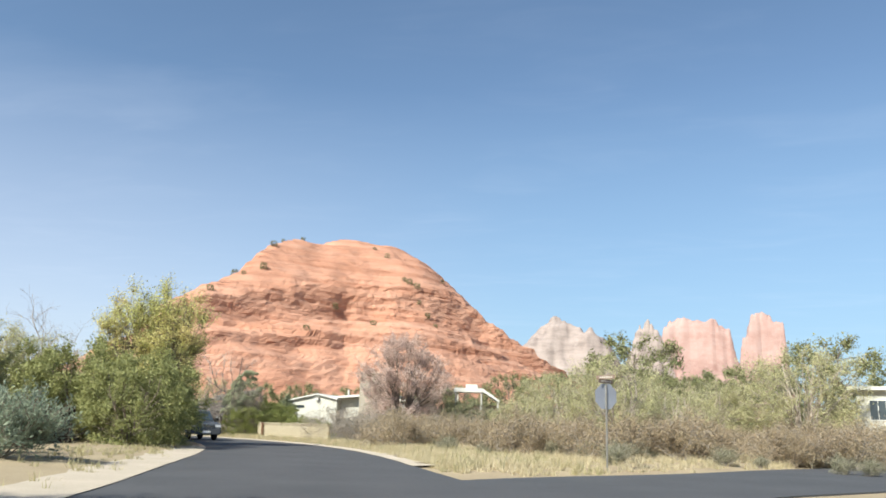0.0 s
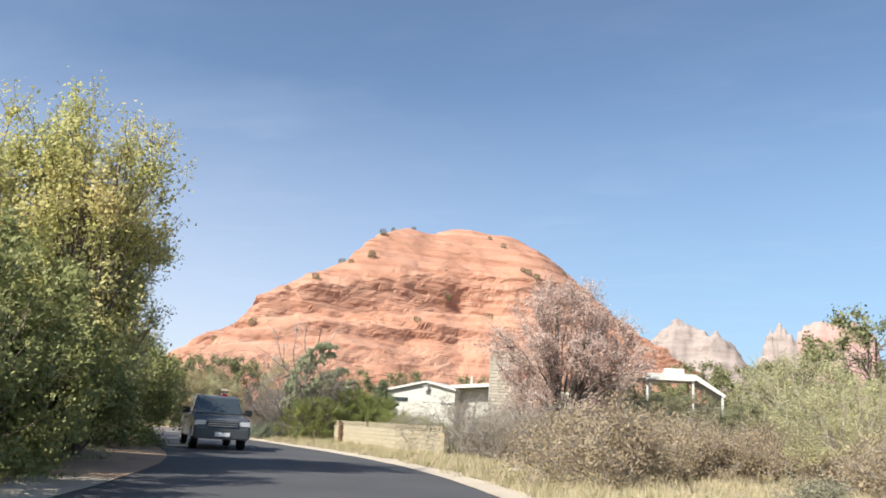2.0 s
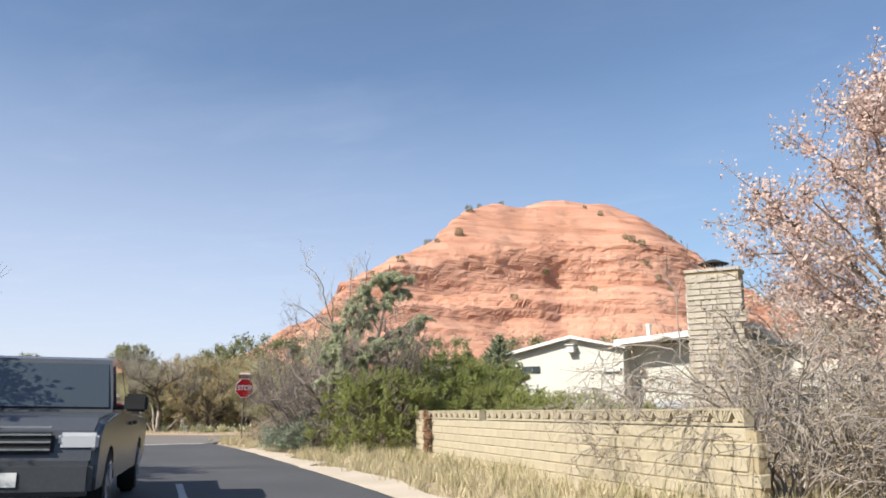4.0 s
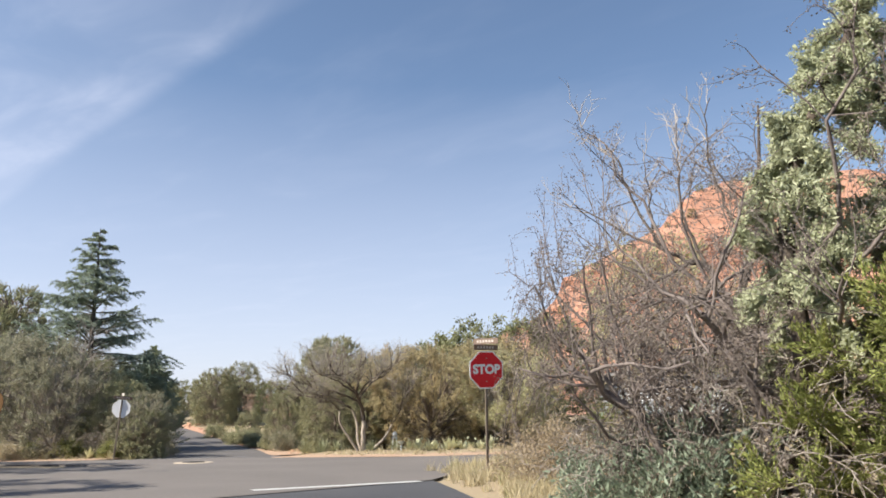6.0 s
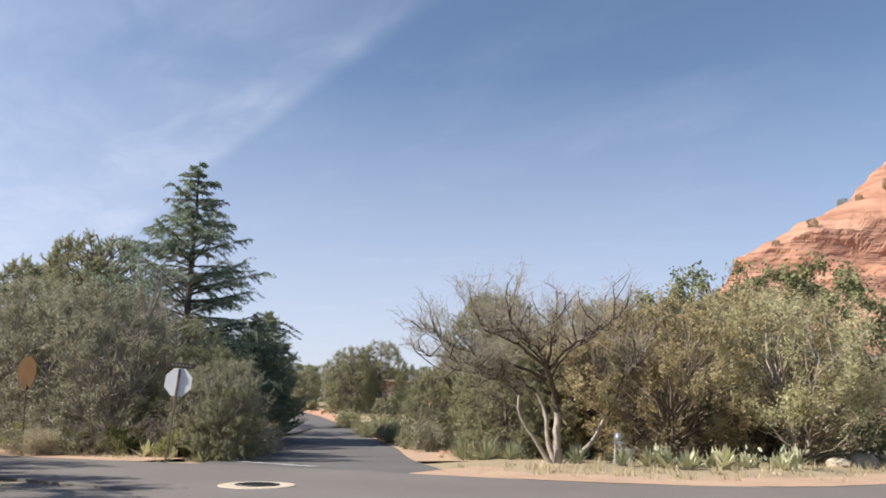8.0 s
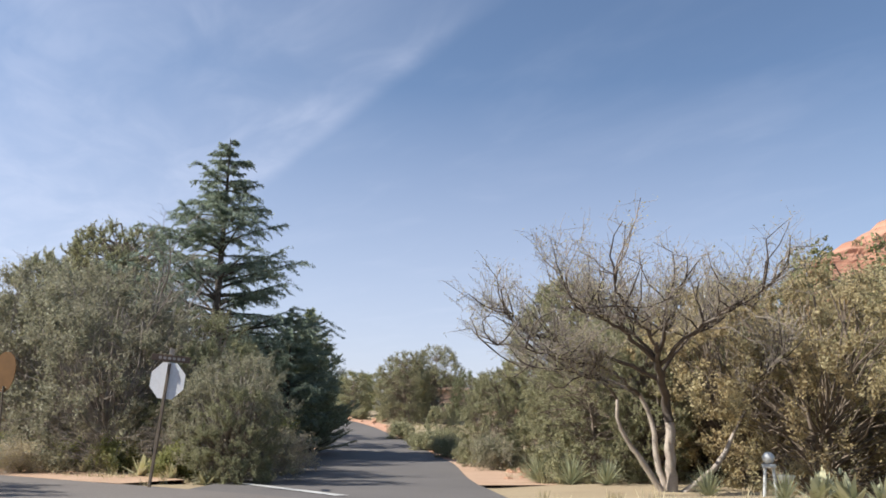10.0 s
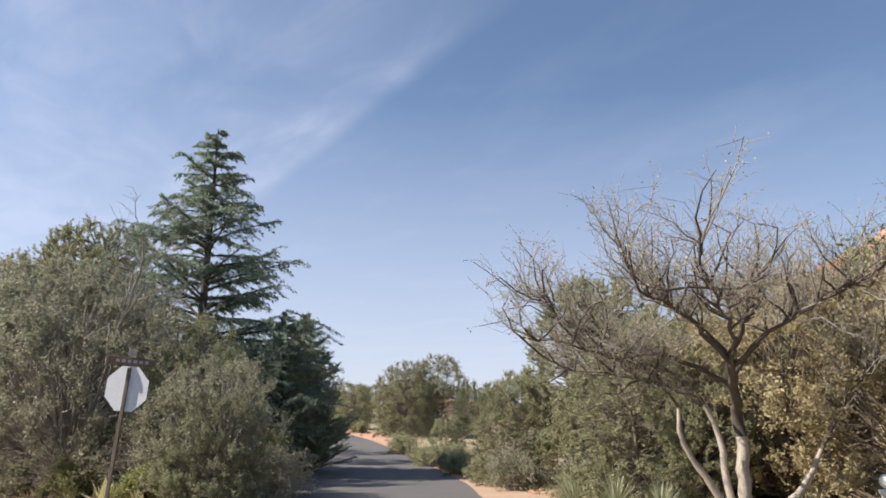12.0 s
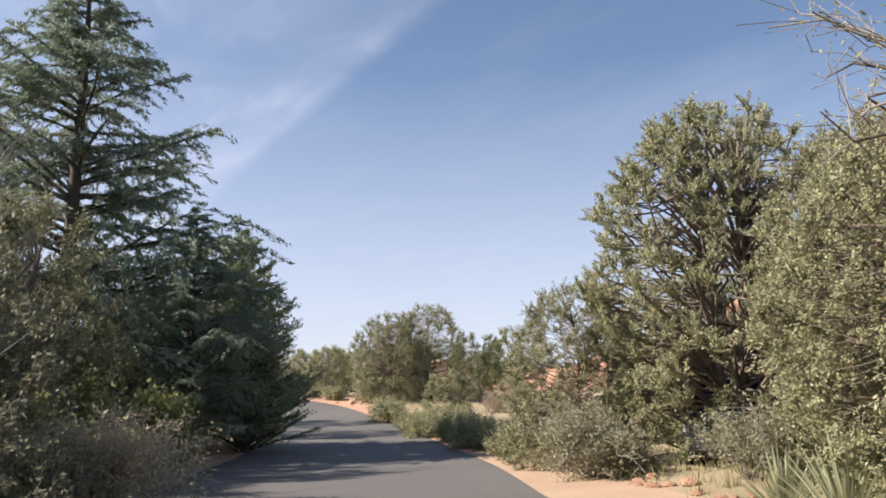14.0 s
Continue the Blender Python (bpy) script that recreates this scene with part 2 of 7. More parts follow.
M = {
    "asphalt": shade("asphalt_new", (0.050, 0.051, 0.055), (0.074, 0.074, 0.078), 2.5, 0.75, 0.35, 160, c3=(0.098, 0.096, 0.098)),
    "asphalt_old": shade("asphalt_worn", (0.125, 0.112, 0.103), (0.163, 0.146, 0.134), 3.0, 0.85, 0.3, 150, c3=(0.20, 0.18, 0.163)),
    "asphalt_lane": shade("asphalt_lane", (0.10, 0.093, 0.09), (0.13, 0.12, 0.114), 3.0, 0.8, 0.3, 150, c3=(0.165, 0.152, 0.14)),
    "soil": shade("dry_soil", (0.30, 0.235, 0.155), (0.39, 0.315, 0.205), 2.2, 0.95, 0.8, 40, c3=(0.22, 0.175, 0.11)),
    "gravel": shade("pale_gravel", (0.43, 0.37, 0.295), (0.52, 0.445, 0.36), 1.2, 0.95, 0.9, 45, c3=(0.31, 0.26, 0.20)),
    "sand": shade("sandy_verge", (0.41, 0.275, 0.19), (0.49, 0.345, 0.245), 1.2, 0.95, 0.9, 40, c3=(0.32, 0.215, 0.15)),
    "red_gravel": shade("red_gravel", (0.46, 0.26, 0.17), (0.56, 0.35, 0.25), 0.9, 0.95, 0.9, 30, c3=(0.33, 0.17, 0.11)),
    "line": shade("road_paint", (0.62, 0.62, 0.60), (0.45, 0.45, 0.43), 0.6, 0.7, 0.1, 30, c3=(0.25, 0.25, 0.25)),
    "iron": shade("cast_iron", (0.06, 0.055, 0.05), (0.1, 0.09, 0.08), 0.3, 0.6, 0.3, 20, metal=0.6),
    "bark": shade("grey_bark", (0.17, 0.135, 0.105), (0.27, 0.22, 0.17), 0.3, 0.9, 0.8, 12, c3=(0.08, 0.06, 0.05)),
    "bark_brown": shade("brown_bark", (0.13, 0.10, 0.082), (0.22, 0.178, 0.145), 0.4, 0.9, 0.8, 10, c3=(0.30, 0.25, 0.21)),
    "bark_pale": shade("pale_bark", (0.37, 0.315, 0.265), (0.50, 0.435, 0.37), 0.3, 0.9, 0.6, 12, c3=(0.2, 0.16, 0.13)),
    "bark_dark": shade("dark_bark", (0.07, 0.055, 0.045), (0.12, 0.095, 0.075), 0.3, 0.9, 0.8, 12),
    "bark_mesquite": shade("dark_mesquite_bark", (0.06, 0.048, 0.042), (0.105, 0.085, 0.072), 0.3, 0.9, 0.8, 12, c3=(0.15, 0.125, 0.105)),
    "twig_grey": shade("dead_twig", (0.27, 0.235, 0.205), (0.38, 0.34, 0.30), 0.5, 0.9, 0.3, 10, c3=(0.15, 0.12, 0.10)),
    "twig_brown": shade("dead_brown_twig", (0.17, 0.14, 0.128), (0.26, 0.22, 0.20), 0.5, 0.9, 0.3, 10, c3=(0.10, 0.082, 0.075)),
    "twig_pale": shade("bleached_twig", (0.42, 0.37, 0.33), (0.52, 0.47, 0.42), 0.5, 0.9, 0.3, 10, c3=(0.25, 0.21, 0.18)),
    "leaf_hedge": leafy("leaf_hedge", (0.19, 0.21, 0.08), (0.37, 0.375, 0.16), (0.27, 0.28, 0.11)),
    "leaf_poplar": leafy("leaf_poplar", (0.38, 0.39, 0.15), (0.62, 0.6, 0.25), (0.68, 0.58, 0.27), 1.6, 0.45),
    "leaf_olive": leafy("leaf_olive", (0.195, 0.205, 0.118), (0.36, 0.365, 0.215), (0.28, 0.275, 0.155), 0.8),
    "leaf_willow": leafy("leaf_willow", (0.36, 0.35, 0.185), (0.56, 0.535, 0.31), (0.47, 0.44, 0.25), 1.3, 0.42),
    "leaf_brown": leafy("leaf_brown", (0.30, 0.23, 0.15), (0.44, 0.35, 0.235), (0.37, 0.30, 0.19), 0.7),
    "leaf_mesquite": leafy("leaf_mesquite", (0.29, 0.25, 0.14), (0.50, 0.43, 0.25), (0.45, 0.355, 0.20), 1.0, 0.4),
    "leaf_vase": leafy("leaf_fading_mesquite", (0.33, 0.32, 0.15), (0.48, 0.45, 0.23), (0.44, 0.38, 0.22), 1.2),
    "leaf_juniper": leafy("leaf_juniper", (0.23, 0.23, 0.13), (0.43, 0.42, 0.25), (0.335, 0.325, 0.185), 0.9, 0.3),
    "leaf_pinyon": leafy("leaf_pinyon", (0.25, 0.265, 0.15), (0.48, 0.485, 0.285), (0.38, 0.37, 0.205), 0.7, 0.3),
    "leaf_dead": leafy("leaf_withered", (0.17, 0.14, 0.12), (0.29, 0.245, 0.215), (0.25, 0.20, 0.165), 0.8, 0.3),
    "leaf_pfitzer": leafy("leaf_pfitzer", (0.175, 0.21, 0.06), (0.35, 0.38, 0.125), (0.26, 0.28, 0.085), 0.6, 0.3),
    "leaf_dark": leafy("leaf_dark_juniper", (0.115, 0.135, 0.068), (0.23, 0.255, 0.13), (0.17, 0.185, 0.09), 0.9, 0.3),
    "leaf_cedar": leafy("leaf_cedar", (0.165, 0.21, 0.15), (0.335, 0.39, 0.29), (0.24, 0.29, 0.205), 1.2, 0.3),
    "leaf_fir": leafy("leaf_fir", (0.21, 0.245, 0.155), (0.42, 0.455, 0.29), (0.30, 0.335, 0.205), 0.8, 0.35),
    "leaf_blue": leafy("leaf_blue_spruce", (0.31, 0.335, 0.205), (0.54, 0.555, 0.38), (0.42, 0.44, 0.285), 0.6, 0.3),
    "leaf_pink": leafy("leaf_pink", (0.56, 0.40, 0.34), (0.74, 0.57, 0.50), (0.64, 0.47, 0.40), 1.0, 0.45),
    "leaf_far": leafy("leaf_far", (0.16, 0.175, 0.085), (0.28, 0.29, 0.145), (0.23, 0.23, 0.105), 3.0, 0.3),
    "leaf_yucca": leafy("leaf_yucca", (0.24, 0.27, 0.17), (0.42, 0.43, 0.29), (0.34, 0.34, 0.2), 0.5, 0.2, 0.45),
    "leaf_agave": leafy("leaf_agave", (0.48, 0.48, 0.29), (0.66, 0.64, 0.42), (0.57, 0.55, 0.35), 0.5, 0.2, 0.45),
    "cactus": shade("cactus_pad", (0.27, 0.30, 0.19), (0.38, 0.40, 0.27), 0.2, 0.7, 0.3, 8, c3=(0.45, 0.42, 0.29)),
    "grass": leafy("dry_grass", (0.46, 0.385, 0.245), (0.63, 0.55, 0.38), (0.46, 0.40, 0.25), 2.0, 0.35),
    "leaf_thicket": leafy("leaf_thicket", (0.21, 0.21, 0.135), (0.40, 0.39, 0.27), (0.30, 0.28, 0.19), 0.8, 0.38),
    "weed": leafy("green_weed", (0.30, 0.28, 0.15), (0.43, 0.39, 0.22), (0.46, 0.40, 0.24), 1.5, 0.35),
    "vine_red": leafy("leaf_red_vine", (0.26, 0.15, 0.095), (0.38, 0.24, 0.16), (0.32, 0.2, 0.12), 0.4),
    "butte": sandstone("red_sandstone", (0.465, 0.24, 0.16), (0.52, 0.31, 0.225), (0.345, 0.16, 0.10), 2.6),
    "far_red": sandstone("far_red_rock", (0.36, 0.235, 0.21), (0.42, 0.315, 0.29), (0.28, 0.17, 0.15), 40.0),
    "far_white": sandstone("far_pale_rock", (0.29, 0.238, 0.218), (0.38, 0.32, 0.295), (0.16, 0.13, 0.118), 16.0),
    "rock": shade("red_rock", (0.40, 0.22, 0.14), (0.52, 0.32, 0.22), 0.4, 0.9, 0.8, 10),
    "stone": shade("pale_stone", (0.46, 0.38, 0.29), (0.58, 0.49, 0.38), 0.4, 0.9, 0.8, 10),
    "block": shade("yellow_slump_block", (0.325, 0.285, 0.205), (0.39, 0.345, 0.255), 0.5, 0.9, 0.5, 14, c3=(0.35, 0.29, 0.19), island=0.045),
    "mortar": shade("mortar", (0.30, 0.245, 0.155), (0.37, 0.305, 0.20), 0.4, 0.95, 0.5, 20),
    "stucco": shade("white_stucco", (0.43, 0.425, 0.375), (0.49, 0.48, 0.43), 1.5, 0.9, 0.4, 60, c3=(0.55, 0.53, 0.46)),
    "trim_white": shade("white_trim", (0.54, 0.53, 0.49), (0.60, 0.59, 0.56), 1.0, 0.6, 0.1, 20),
    "roofing": shade("pale_roofing", (0.44, 0.42, 0.38), (0.54, 0.52, 0.47), 1.5, 0.9, 0.3, 30),
    "chimney_stone": shade("chimney_stone", (0.34, 0.305, 0.25), (0.46, 0.415, 0.345), 0.35, 0.9, 0.9, 6, c3=(0.22, 0.19, 0.155)),
    "grey_siding": shade("grey_siding", (0.36, 0.385, 0.40), (0.45, 0.475, 0.49), 1.0, 0.8, 0.2, 25),
    "grey_dark": shade("dark_grey_timber", (0.085, 0.085, 0.085), (0.13, 0.13, 0.125), 0.8, 0.8, 0.2, 25),
    "shingle": shade("grey_shingle", (0.26, 0.25, 0.24), (0.35, 0.335, 0.32), 0.5, 0.9, 0.5, 20),
    "wood_dark": shade("dark_stained_wood", (0.05, 0.038, 0.028), (0.085, 0.063, 0.046), 0.4, 0.85, 0.4, 14),
    "window": glassy("window_glass", (0.035, 0.045, 0.05)),
    "blind": shade("white_blind", (0.68, 0.69, 0.70), (0.78, 0.79, 0.80), 0.3, 0.7, 0.0, 8),
    "galv": shade("galvanised_steel", (0.30, 0.28, 0.25), (0.40, 0.38, 0.35), 0.3, 0.5, 0.2, 20, metal=0.7),
    "post": shade("weathered_post", (0.15, 0.12, 0.095), (0.22, 0.18, 0.14), 0.3, 0.7, 0.2, 20, metal=0.3),
    "sign_red": shade("sign_red", (0.62, 0.012, 0.02), (0.70, 0.02, 0.03), 0.8, 0.4, 0.0, 10),
    "sign_white": shade("sign_white", (0.80, 0.80, 0.78), (0.84, 0.84, 0.82), 0.8, 0.4, 0.0, 10),
    "sign_back": shade("bare_aluminium", (0.78, 0.785, 0.80), (0.84, 0.845, 0.86), 0.5, 0.45, 0.05, 12),
    # darker, bluer copy of the bare aluminium: weaker light put into the colour
    "sign_back_shaded": shade("shaded_aluminium", (0.26, 0.275, 0.32), (0.32, 0.335, 0.38), 0.5, 0.5, 0.05, 12, metal=0.3),
    "sign_brown": shade("brown_board", (0.16, 0.11, 0.085), (0.21, 0.15, 0.11), 0.3, 0.7, 0.1, 14),
    "sign_pale": shade("bleached_board", (0.48, 0.42, 0.37), (0.58, 0.52, 0.46), 0.3, 0.7, 0.1, 14),
    "sign_bar": shade("faded_lettering", (0.44, 0.40, 0.36), (0.52, 0.48, 0.43), 0.3, 0.7, 0.0, 10),
    # board orange made darker, the shade of the brush put into its colour
    "orange": shade("shaded_orange_board", (0.17, 0.088, 0.033), (0.23, 0.12, 0.045), 0.3, 0.6, 0.1, 12),
    "paint_grey": shade("grey_car_paint", (0.055, 0.059, 0.067), (0.07, 0.074, 0.082), 1.0, 0.24, 0.0, 20, spec=0.6),
    "paint_dark": glassy("dark_car_paint", (0.03, 0.034, 0.036), 0.3),
    "black_plastic": shade("black_plastic", (0.02, 0.02, 0.02), (0.035, 0.035, 0.035), 0.3, 0.6, 0.1, 20),
    "rubber": shade("tyre_rubber", (0.018, 0.018, 0.018), (0.03, 0.03, 0.03), 0.2, 0.85, 0.3, 20),
    "chrome": shade("chrome", (0.55, 0.55, 0.56), (0.65, 0.65, 0.66), 0.3, 0.2, 0.0, 10, metal=0.9),
    "lamp": glassy("headlight_lens", (0.55, 0.57, 0.6), 0.1),
    "plaster_white": shade("white_glazed", (0.5, 0.52, 0.52), (0.58, 0.6, 0.6), 0.3, 0.5, 0.0, 10),
    "adobe": shade("tan_adobe", (0.52, 0.36, 0.27), (0.60, 0.44, 0.34), 1.0, 0.9, 0.3, 20),
}

# ---- building helpers ----


class Geo:
    """Gathers vertices, quads and triangles for one mesh."""

    def __init__(self):
        self.v, self.q, self.t, self.n = [], [], [], 0

    def add(self, v, q=None, t=None):
        v = np.asarray(v, float).reshape(-1, 3)
        if q is not None and len(q):
            self.q.append(np.asarray(q, int).reshape(-1, 4) + self.n)
        if t is not None and len(t):
            self.t.append(np.asarray(t, int).reshape(-1, 3) + self.n)
        self.v.append(v)
        self.n += len(v)

    def mesh(self, name, material, smooth=False):
        v = np.concatenate(self.v)
        q = np.concatenate(self.q) if self.q else np.zeros((0, 4), int)
        t = np.concatenate(self.t) if self.t else np.zeros((0, 3), int)
        me = bpy.data.meshes.new(name)
        me.vertices.add(len(v))
        me.vertices.foreach_set("co", v.astype(np.float32).ravel())
        loops = np.concatenate([q.ravel(), t.ravel()])
        me.loops.add(len(loops))
        me.loops.foreach_set("vertex_index", loops.astype(np.int32))
        starts = np.concatenate([np.arange(len(q)) * 4, len(q) * 4 + np.arange(len(t)) * 3])
        me.polygons.add(len(starts))
        me.polygons.foreach_set("loop_start", starts.astype(np.int32))
        me.polygons.foreach_set("use_smooth", np.full(len(starts), bool(smooth)))
        me.update(calc_edges=True)
        me.materials.append(material)
        return me


def put(name, me, parent=None, label=""):
    ob = new(name, me)
    if parent:
        ob.parent = parent
    return tagged(ob, label)


def part(name, bm, material, parent=None, label="", smooth=False):
    """Links a bmesh as one mesh object under a thing or a part."""
    me = bpy.data.meshes.new(name)
    bm.normal_update()
    bm.to_mesh(me)
    bm.free()
    me.materials.append(material)
    if smooth:
        for p in me.polygons:
            p.use_smooth = True
    return put(name, me, parent, label)


def thing(name, label, category, group="", kind="", at=None):
    ob = new(name)
    ob.empty_display_size = 0.2
    if at is not None:
        ob.matrix_basis = at
    return tagged(ob, label, category, group, kind)


def box(bm, x0, x1, y0, y1, z0, z1, m=None):
    r = bmesh.ops.create_cube(bm, size=1)
    s = Matrix.LocRotScale(((x0 + x1) / 2, (y0 + y1) / 2, (z0 + z1) / 2), None, (x1 - x0, y1 - y0, z1 - z0))
    bmesh.ops.transform(bm, matrix=(m @ s) if m else s, verts=r["verts"])
    return r["verts"]


def rod(bm, a, b, r0, r1=None, sides=8):
    """A round bar from a to b."""
    a, b = Vector(a), Vector(b)
    d = b - a
    r = bmesh.ops.create_cone(bm, cap_ends=True, segments=sides, radius1=r0, radius2=r0 if r1 is None else r1, depth=d.length)
    m = Matrix.Translation((a + b) / 2) @ d.to_track_quat("Z", "Y").to_matrix().to_4x4()
    bmesh.ops.transform(bm, matrix=m, verts=r["verts"])
    return r["verts"]


def soften(bm, width=0.01, segments=2):
    bmesh.ops.bevel(bm, geom=[e for e in bm.edges if e.calc_face_angle(0) > 0.6], offset=width, segments=segments, affect="EDGES", clamp_overlap=True)


def slab(bm, outline, y0, y1):
    """A side outline of (x, z) points drawn out from y0 to y1."""
    a = [bm.verts.new((x, y0, z)) for x, z in outline]
    b = [bm.verts.new((x, y1, z)) for x, z in outline]
    bm.faces.new(a)
    bm.faces.new(b[::-1])
    for i in range(len(a)):
        j = (i + 1) % len(a)
        bm.faces.new((a[j], a[i], b[i], b[j]))


def smooth01(x, a, b):
    t = np.clip((np.asarray(x, float) - a) / (b - a), 0, 1)
    return t * t * (3 - 2 * t)


# ---- plan: streets and ground ----


def curve_line(points, step=1.0):
    """A smooth line through points, resampled."""
    p = np.array(points, float)
    q = np.vstack([2 * p[0] - p[1], p, 2 * p[-1] - p[-2]])
    out = []
    for i in range(1, len(q) - 2):
        n = max(2, int(np.linalg.norm(q[i + 1] - q[i]) / step))
        u = np.linspace(0, 1, n, endpoint=False)[:, None]
        out.append(0.5 * (2 * q[i] + (q[i + 1] - q[i - 1]) * u + (2 * q[i - 1] - 5 * q[i] + 4 * q[i + 1] - q[i + 2]) * u**2
                          + (3 * q[i] - q[i - 1] - 3 * q[i + 1] + q[i + 2]) * u**3))
    return np.vstack([*out, p[-1:]])


MAIN = curve_line([(4, -40), (3, -12), (1.8, 4), (0, 18), (-2.5, 29.2), (-4.6, 38), (-7, 45.9), (-10, 53.1), (-13.6, 59), (-18.4, 65.2), (-23.6, 71.5), (-27.6, 76), (-33, 81.5)])
SIDE = curve_line([(0.5, 17), (5.5, 25.5), (12, 31), (22, 41.5), (36, 53), (62, 68), (110, 90)])
CROSS = curve_line([(-140, 70), (-75, 77.0), (-58, 79.6), (-48, 81.9), (-40, 83.6), (-34.5, 85.0), (-31.2, 86.9), (-28.9, 89.8), (-27.6, 94.5), (-27, 100), (-26.6, 106), (-22, 130), (-16, 160)])
LANE = curve_line([(-37, 83.5), (-43.4, 88.6), (-48.6, 92.9), (-54.6, 97.9), (-64, 104.7), (-74, 110.6), (-83, 114.2), (-92, 115.2), (-104, 113), (-120, 106)])
APRON = curve_line([(-29.5, 76.5), (-35, 78.2), (-46, 80.2)])
ROADS = [(MAIN, 3.55), (SIDE, 3.2), (CROSS, 2.9), (LANE, 2.9), (APRON, 3.4)]


def line_distance(x, y, line):
    """How far each point lies from a line."""
    best = np.full(np.shape(x), 1e9)
    for (ax, ay), (bx, by) in zip(line[:-1], line[1:]):
        dx, dy = bx - ax, by - ay
        u = np.clip(((x - ax) * dx + (y - ay) * dy) / (dx * dx + dy * dy + 1e-9), 0, 1)
        best = np.minimum(best, np.hypot(x - ax - u * dx, y - ay - u * dy))
    return best


def base_height(x, y):
    """The lie of the land under roads and plots."""
    x, y = np.asarray(x, float), np.asarray(y, float)
    d = (x + 42) * -0.77 + (y - 88) * 0.64
    z = -0.28 * smooth01(d, -6, 8) + 0.35 * smooth01(d, 22, 36) + 1.75 * smooth01(d, 32, 62) + 0.9 * smooth01(d, 60, 110)
    z = z + 0.12 * smooth01(x, 3, 14) * smooth01(y, 20, 34)
    return z


def ground_height(x, y):
    x, y = np.asarray(x, float), np.asarray(y, float)
    off = np.full(x.shape, 1e9)
    near = (x > -150) & (x < 130) & (y > -60) & (y < 180)
    if near.any():
        d = np.full(near.sum(), 1e9)
        for line, half in ROADS:
            d = np.minimum(d, line_distance(x[near], y[near], line[::2]) - half)
        off[near] = d
    bank = -0.03 + 0.17 * smooth01(off, 0.1, 2.6)
    rough = 0.05 * np.sin(x * 1.3 + 2 * np.sin(y * 0.7)) * np.sin(y * 1.1 + x * 0.4) * smooth01(off, 0.8, 3)
    return base_height(x, y) + bank + rough


def at_ground(x, y):
    return float(ground_height(np.array([x]), np.array([y]))[0])


def grid_faces(nu, nv):
    i = np.arange(nu - 1)[:, None] * nv + np.arange(nv - 1)[None]
    return np.stack([i, i + nv, i + nv + 1, i + 1], -1).reshape(-1, 4)


def ground():
    far = np.array([140, 180, 240, 330, 460, 650, 950, 1500, 2400, 3800])
    xs = np.concatenate([-far[::-1] - 100, np.linspace(-125, 70, 270), far])
    ys = np.concatenate([-far[::-1] + 60, np.linspace(-30, 165, 270), far + 50])
    X, Y = np.meshgrid(xs, ys, indexing="ij")
    Z = ground_height(X.ravel(), Y.ravel())
    g = Geo()
    g.add(np.stack([X.ravel(), Y.ravel(), Z], 1), grid_faces(len(xs), len(ys))[:, ::1])
    return tagged(put("ground", g.mesh("ground", M["soil"], True)), "dry sandy ground with sparse soil and litter", "ground", kind="structure")


def strip(line, left, right, lift, cells=8):
    """A band along a line between two offsets to its right, laid on the land."""
    t = np.gradient(line, axis=0)
    t /= np.linalg.norm(t, axis=1)[:, None]
    n = np.stack([t[:, 1], -t[:, 0]], 1)
    w = np.linspace(left, right, cells + 1)
    P = line[:, None] + n[:, None] * w[None, :, None]
    P = np.concatenate([P[:, :1], P, P[:, -1:]], 1)
    x, y = P[..., 0].ravel(), P[..., 1].ravel()
    z = (base_height(x, y) + lift).reshape(len(line), -1)
    z[:, 0] -= 0.2
    z[:, -1] -= 0.2
    return np.stack([x, y, z.ravel()], 1), grid_faces(len(line), cells + 3)[:, ::-1]


def road(name, line, half, lift, material, label):
    g = Geo()
    g.add(*strip(line, -half, half, lift))
    return tagged(put(name, g.mesh(name, material, False)), label, "road", kind="structure")


ground()
road("road_main", MAIN, 3.55, 0.020, M["asphalt"], "smooth dark new asphalt street")
road("road_side", SIDE, 3.2, 0.012, M["asphalt"], "dark asphalt side street joining the main street")
road("road_cross", CROSS, 2.9, 0.028, M["asphalt_old"], "worn pale grey asphalt cross street")


def apron():
    """The wide mouth where the main street meets the cross street."""
    ring = np.array([(-26.2, 79.6), (-27.2, 82.5), (-29.5, 85.5), (-34.5, 84.6), (-41, 83), (-50, 80.8), (-50, 77.6), (-41, 75.6), (-35, 72.4), (-31, 69.4), (-26.6, 69.4), (-27.6, 73)])
    ring = np.vstack([[-33, 79.5], ring])
    n = len(ring) - 1
    g = Geo()
    g.add(np.column_stack([ring, base_height(ring[:, 0], ring[:, 1]) + 0.033]), t=[(0, 1 + k, 1 + (k + 1) % n) for k in range(n)])
    return tagged(put("road_apron", g.mesh("road_apron", M["asphalt_old"])), "worn grey asphalt where the streets meet", "road", kind="structure")


apron()
road("road_lane", LANE, 2.9, 0.024, M["asphalt_lane"], "grey asphalt lane with patches of tree shade")

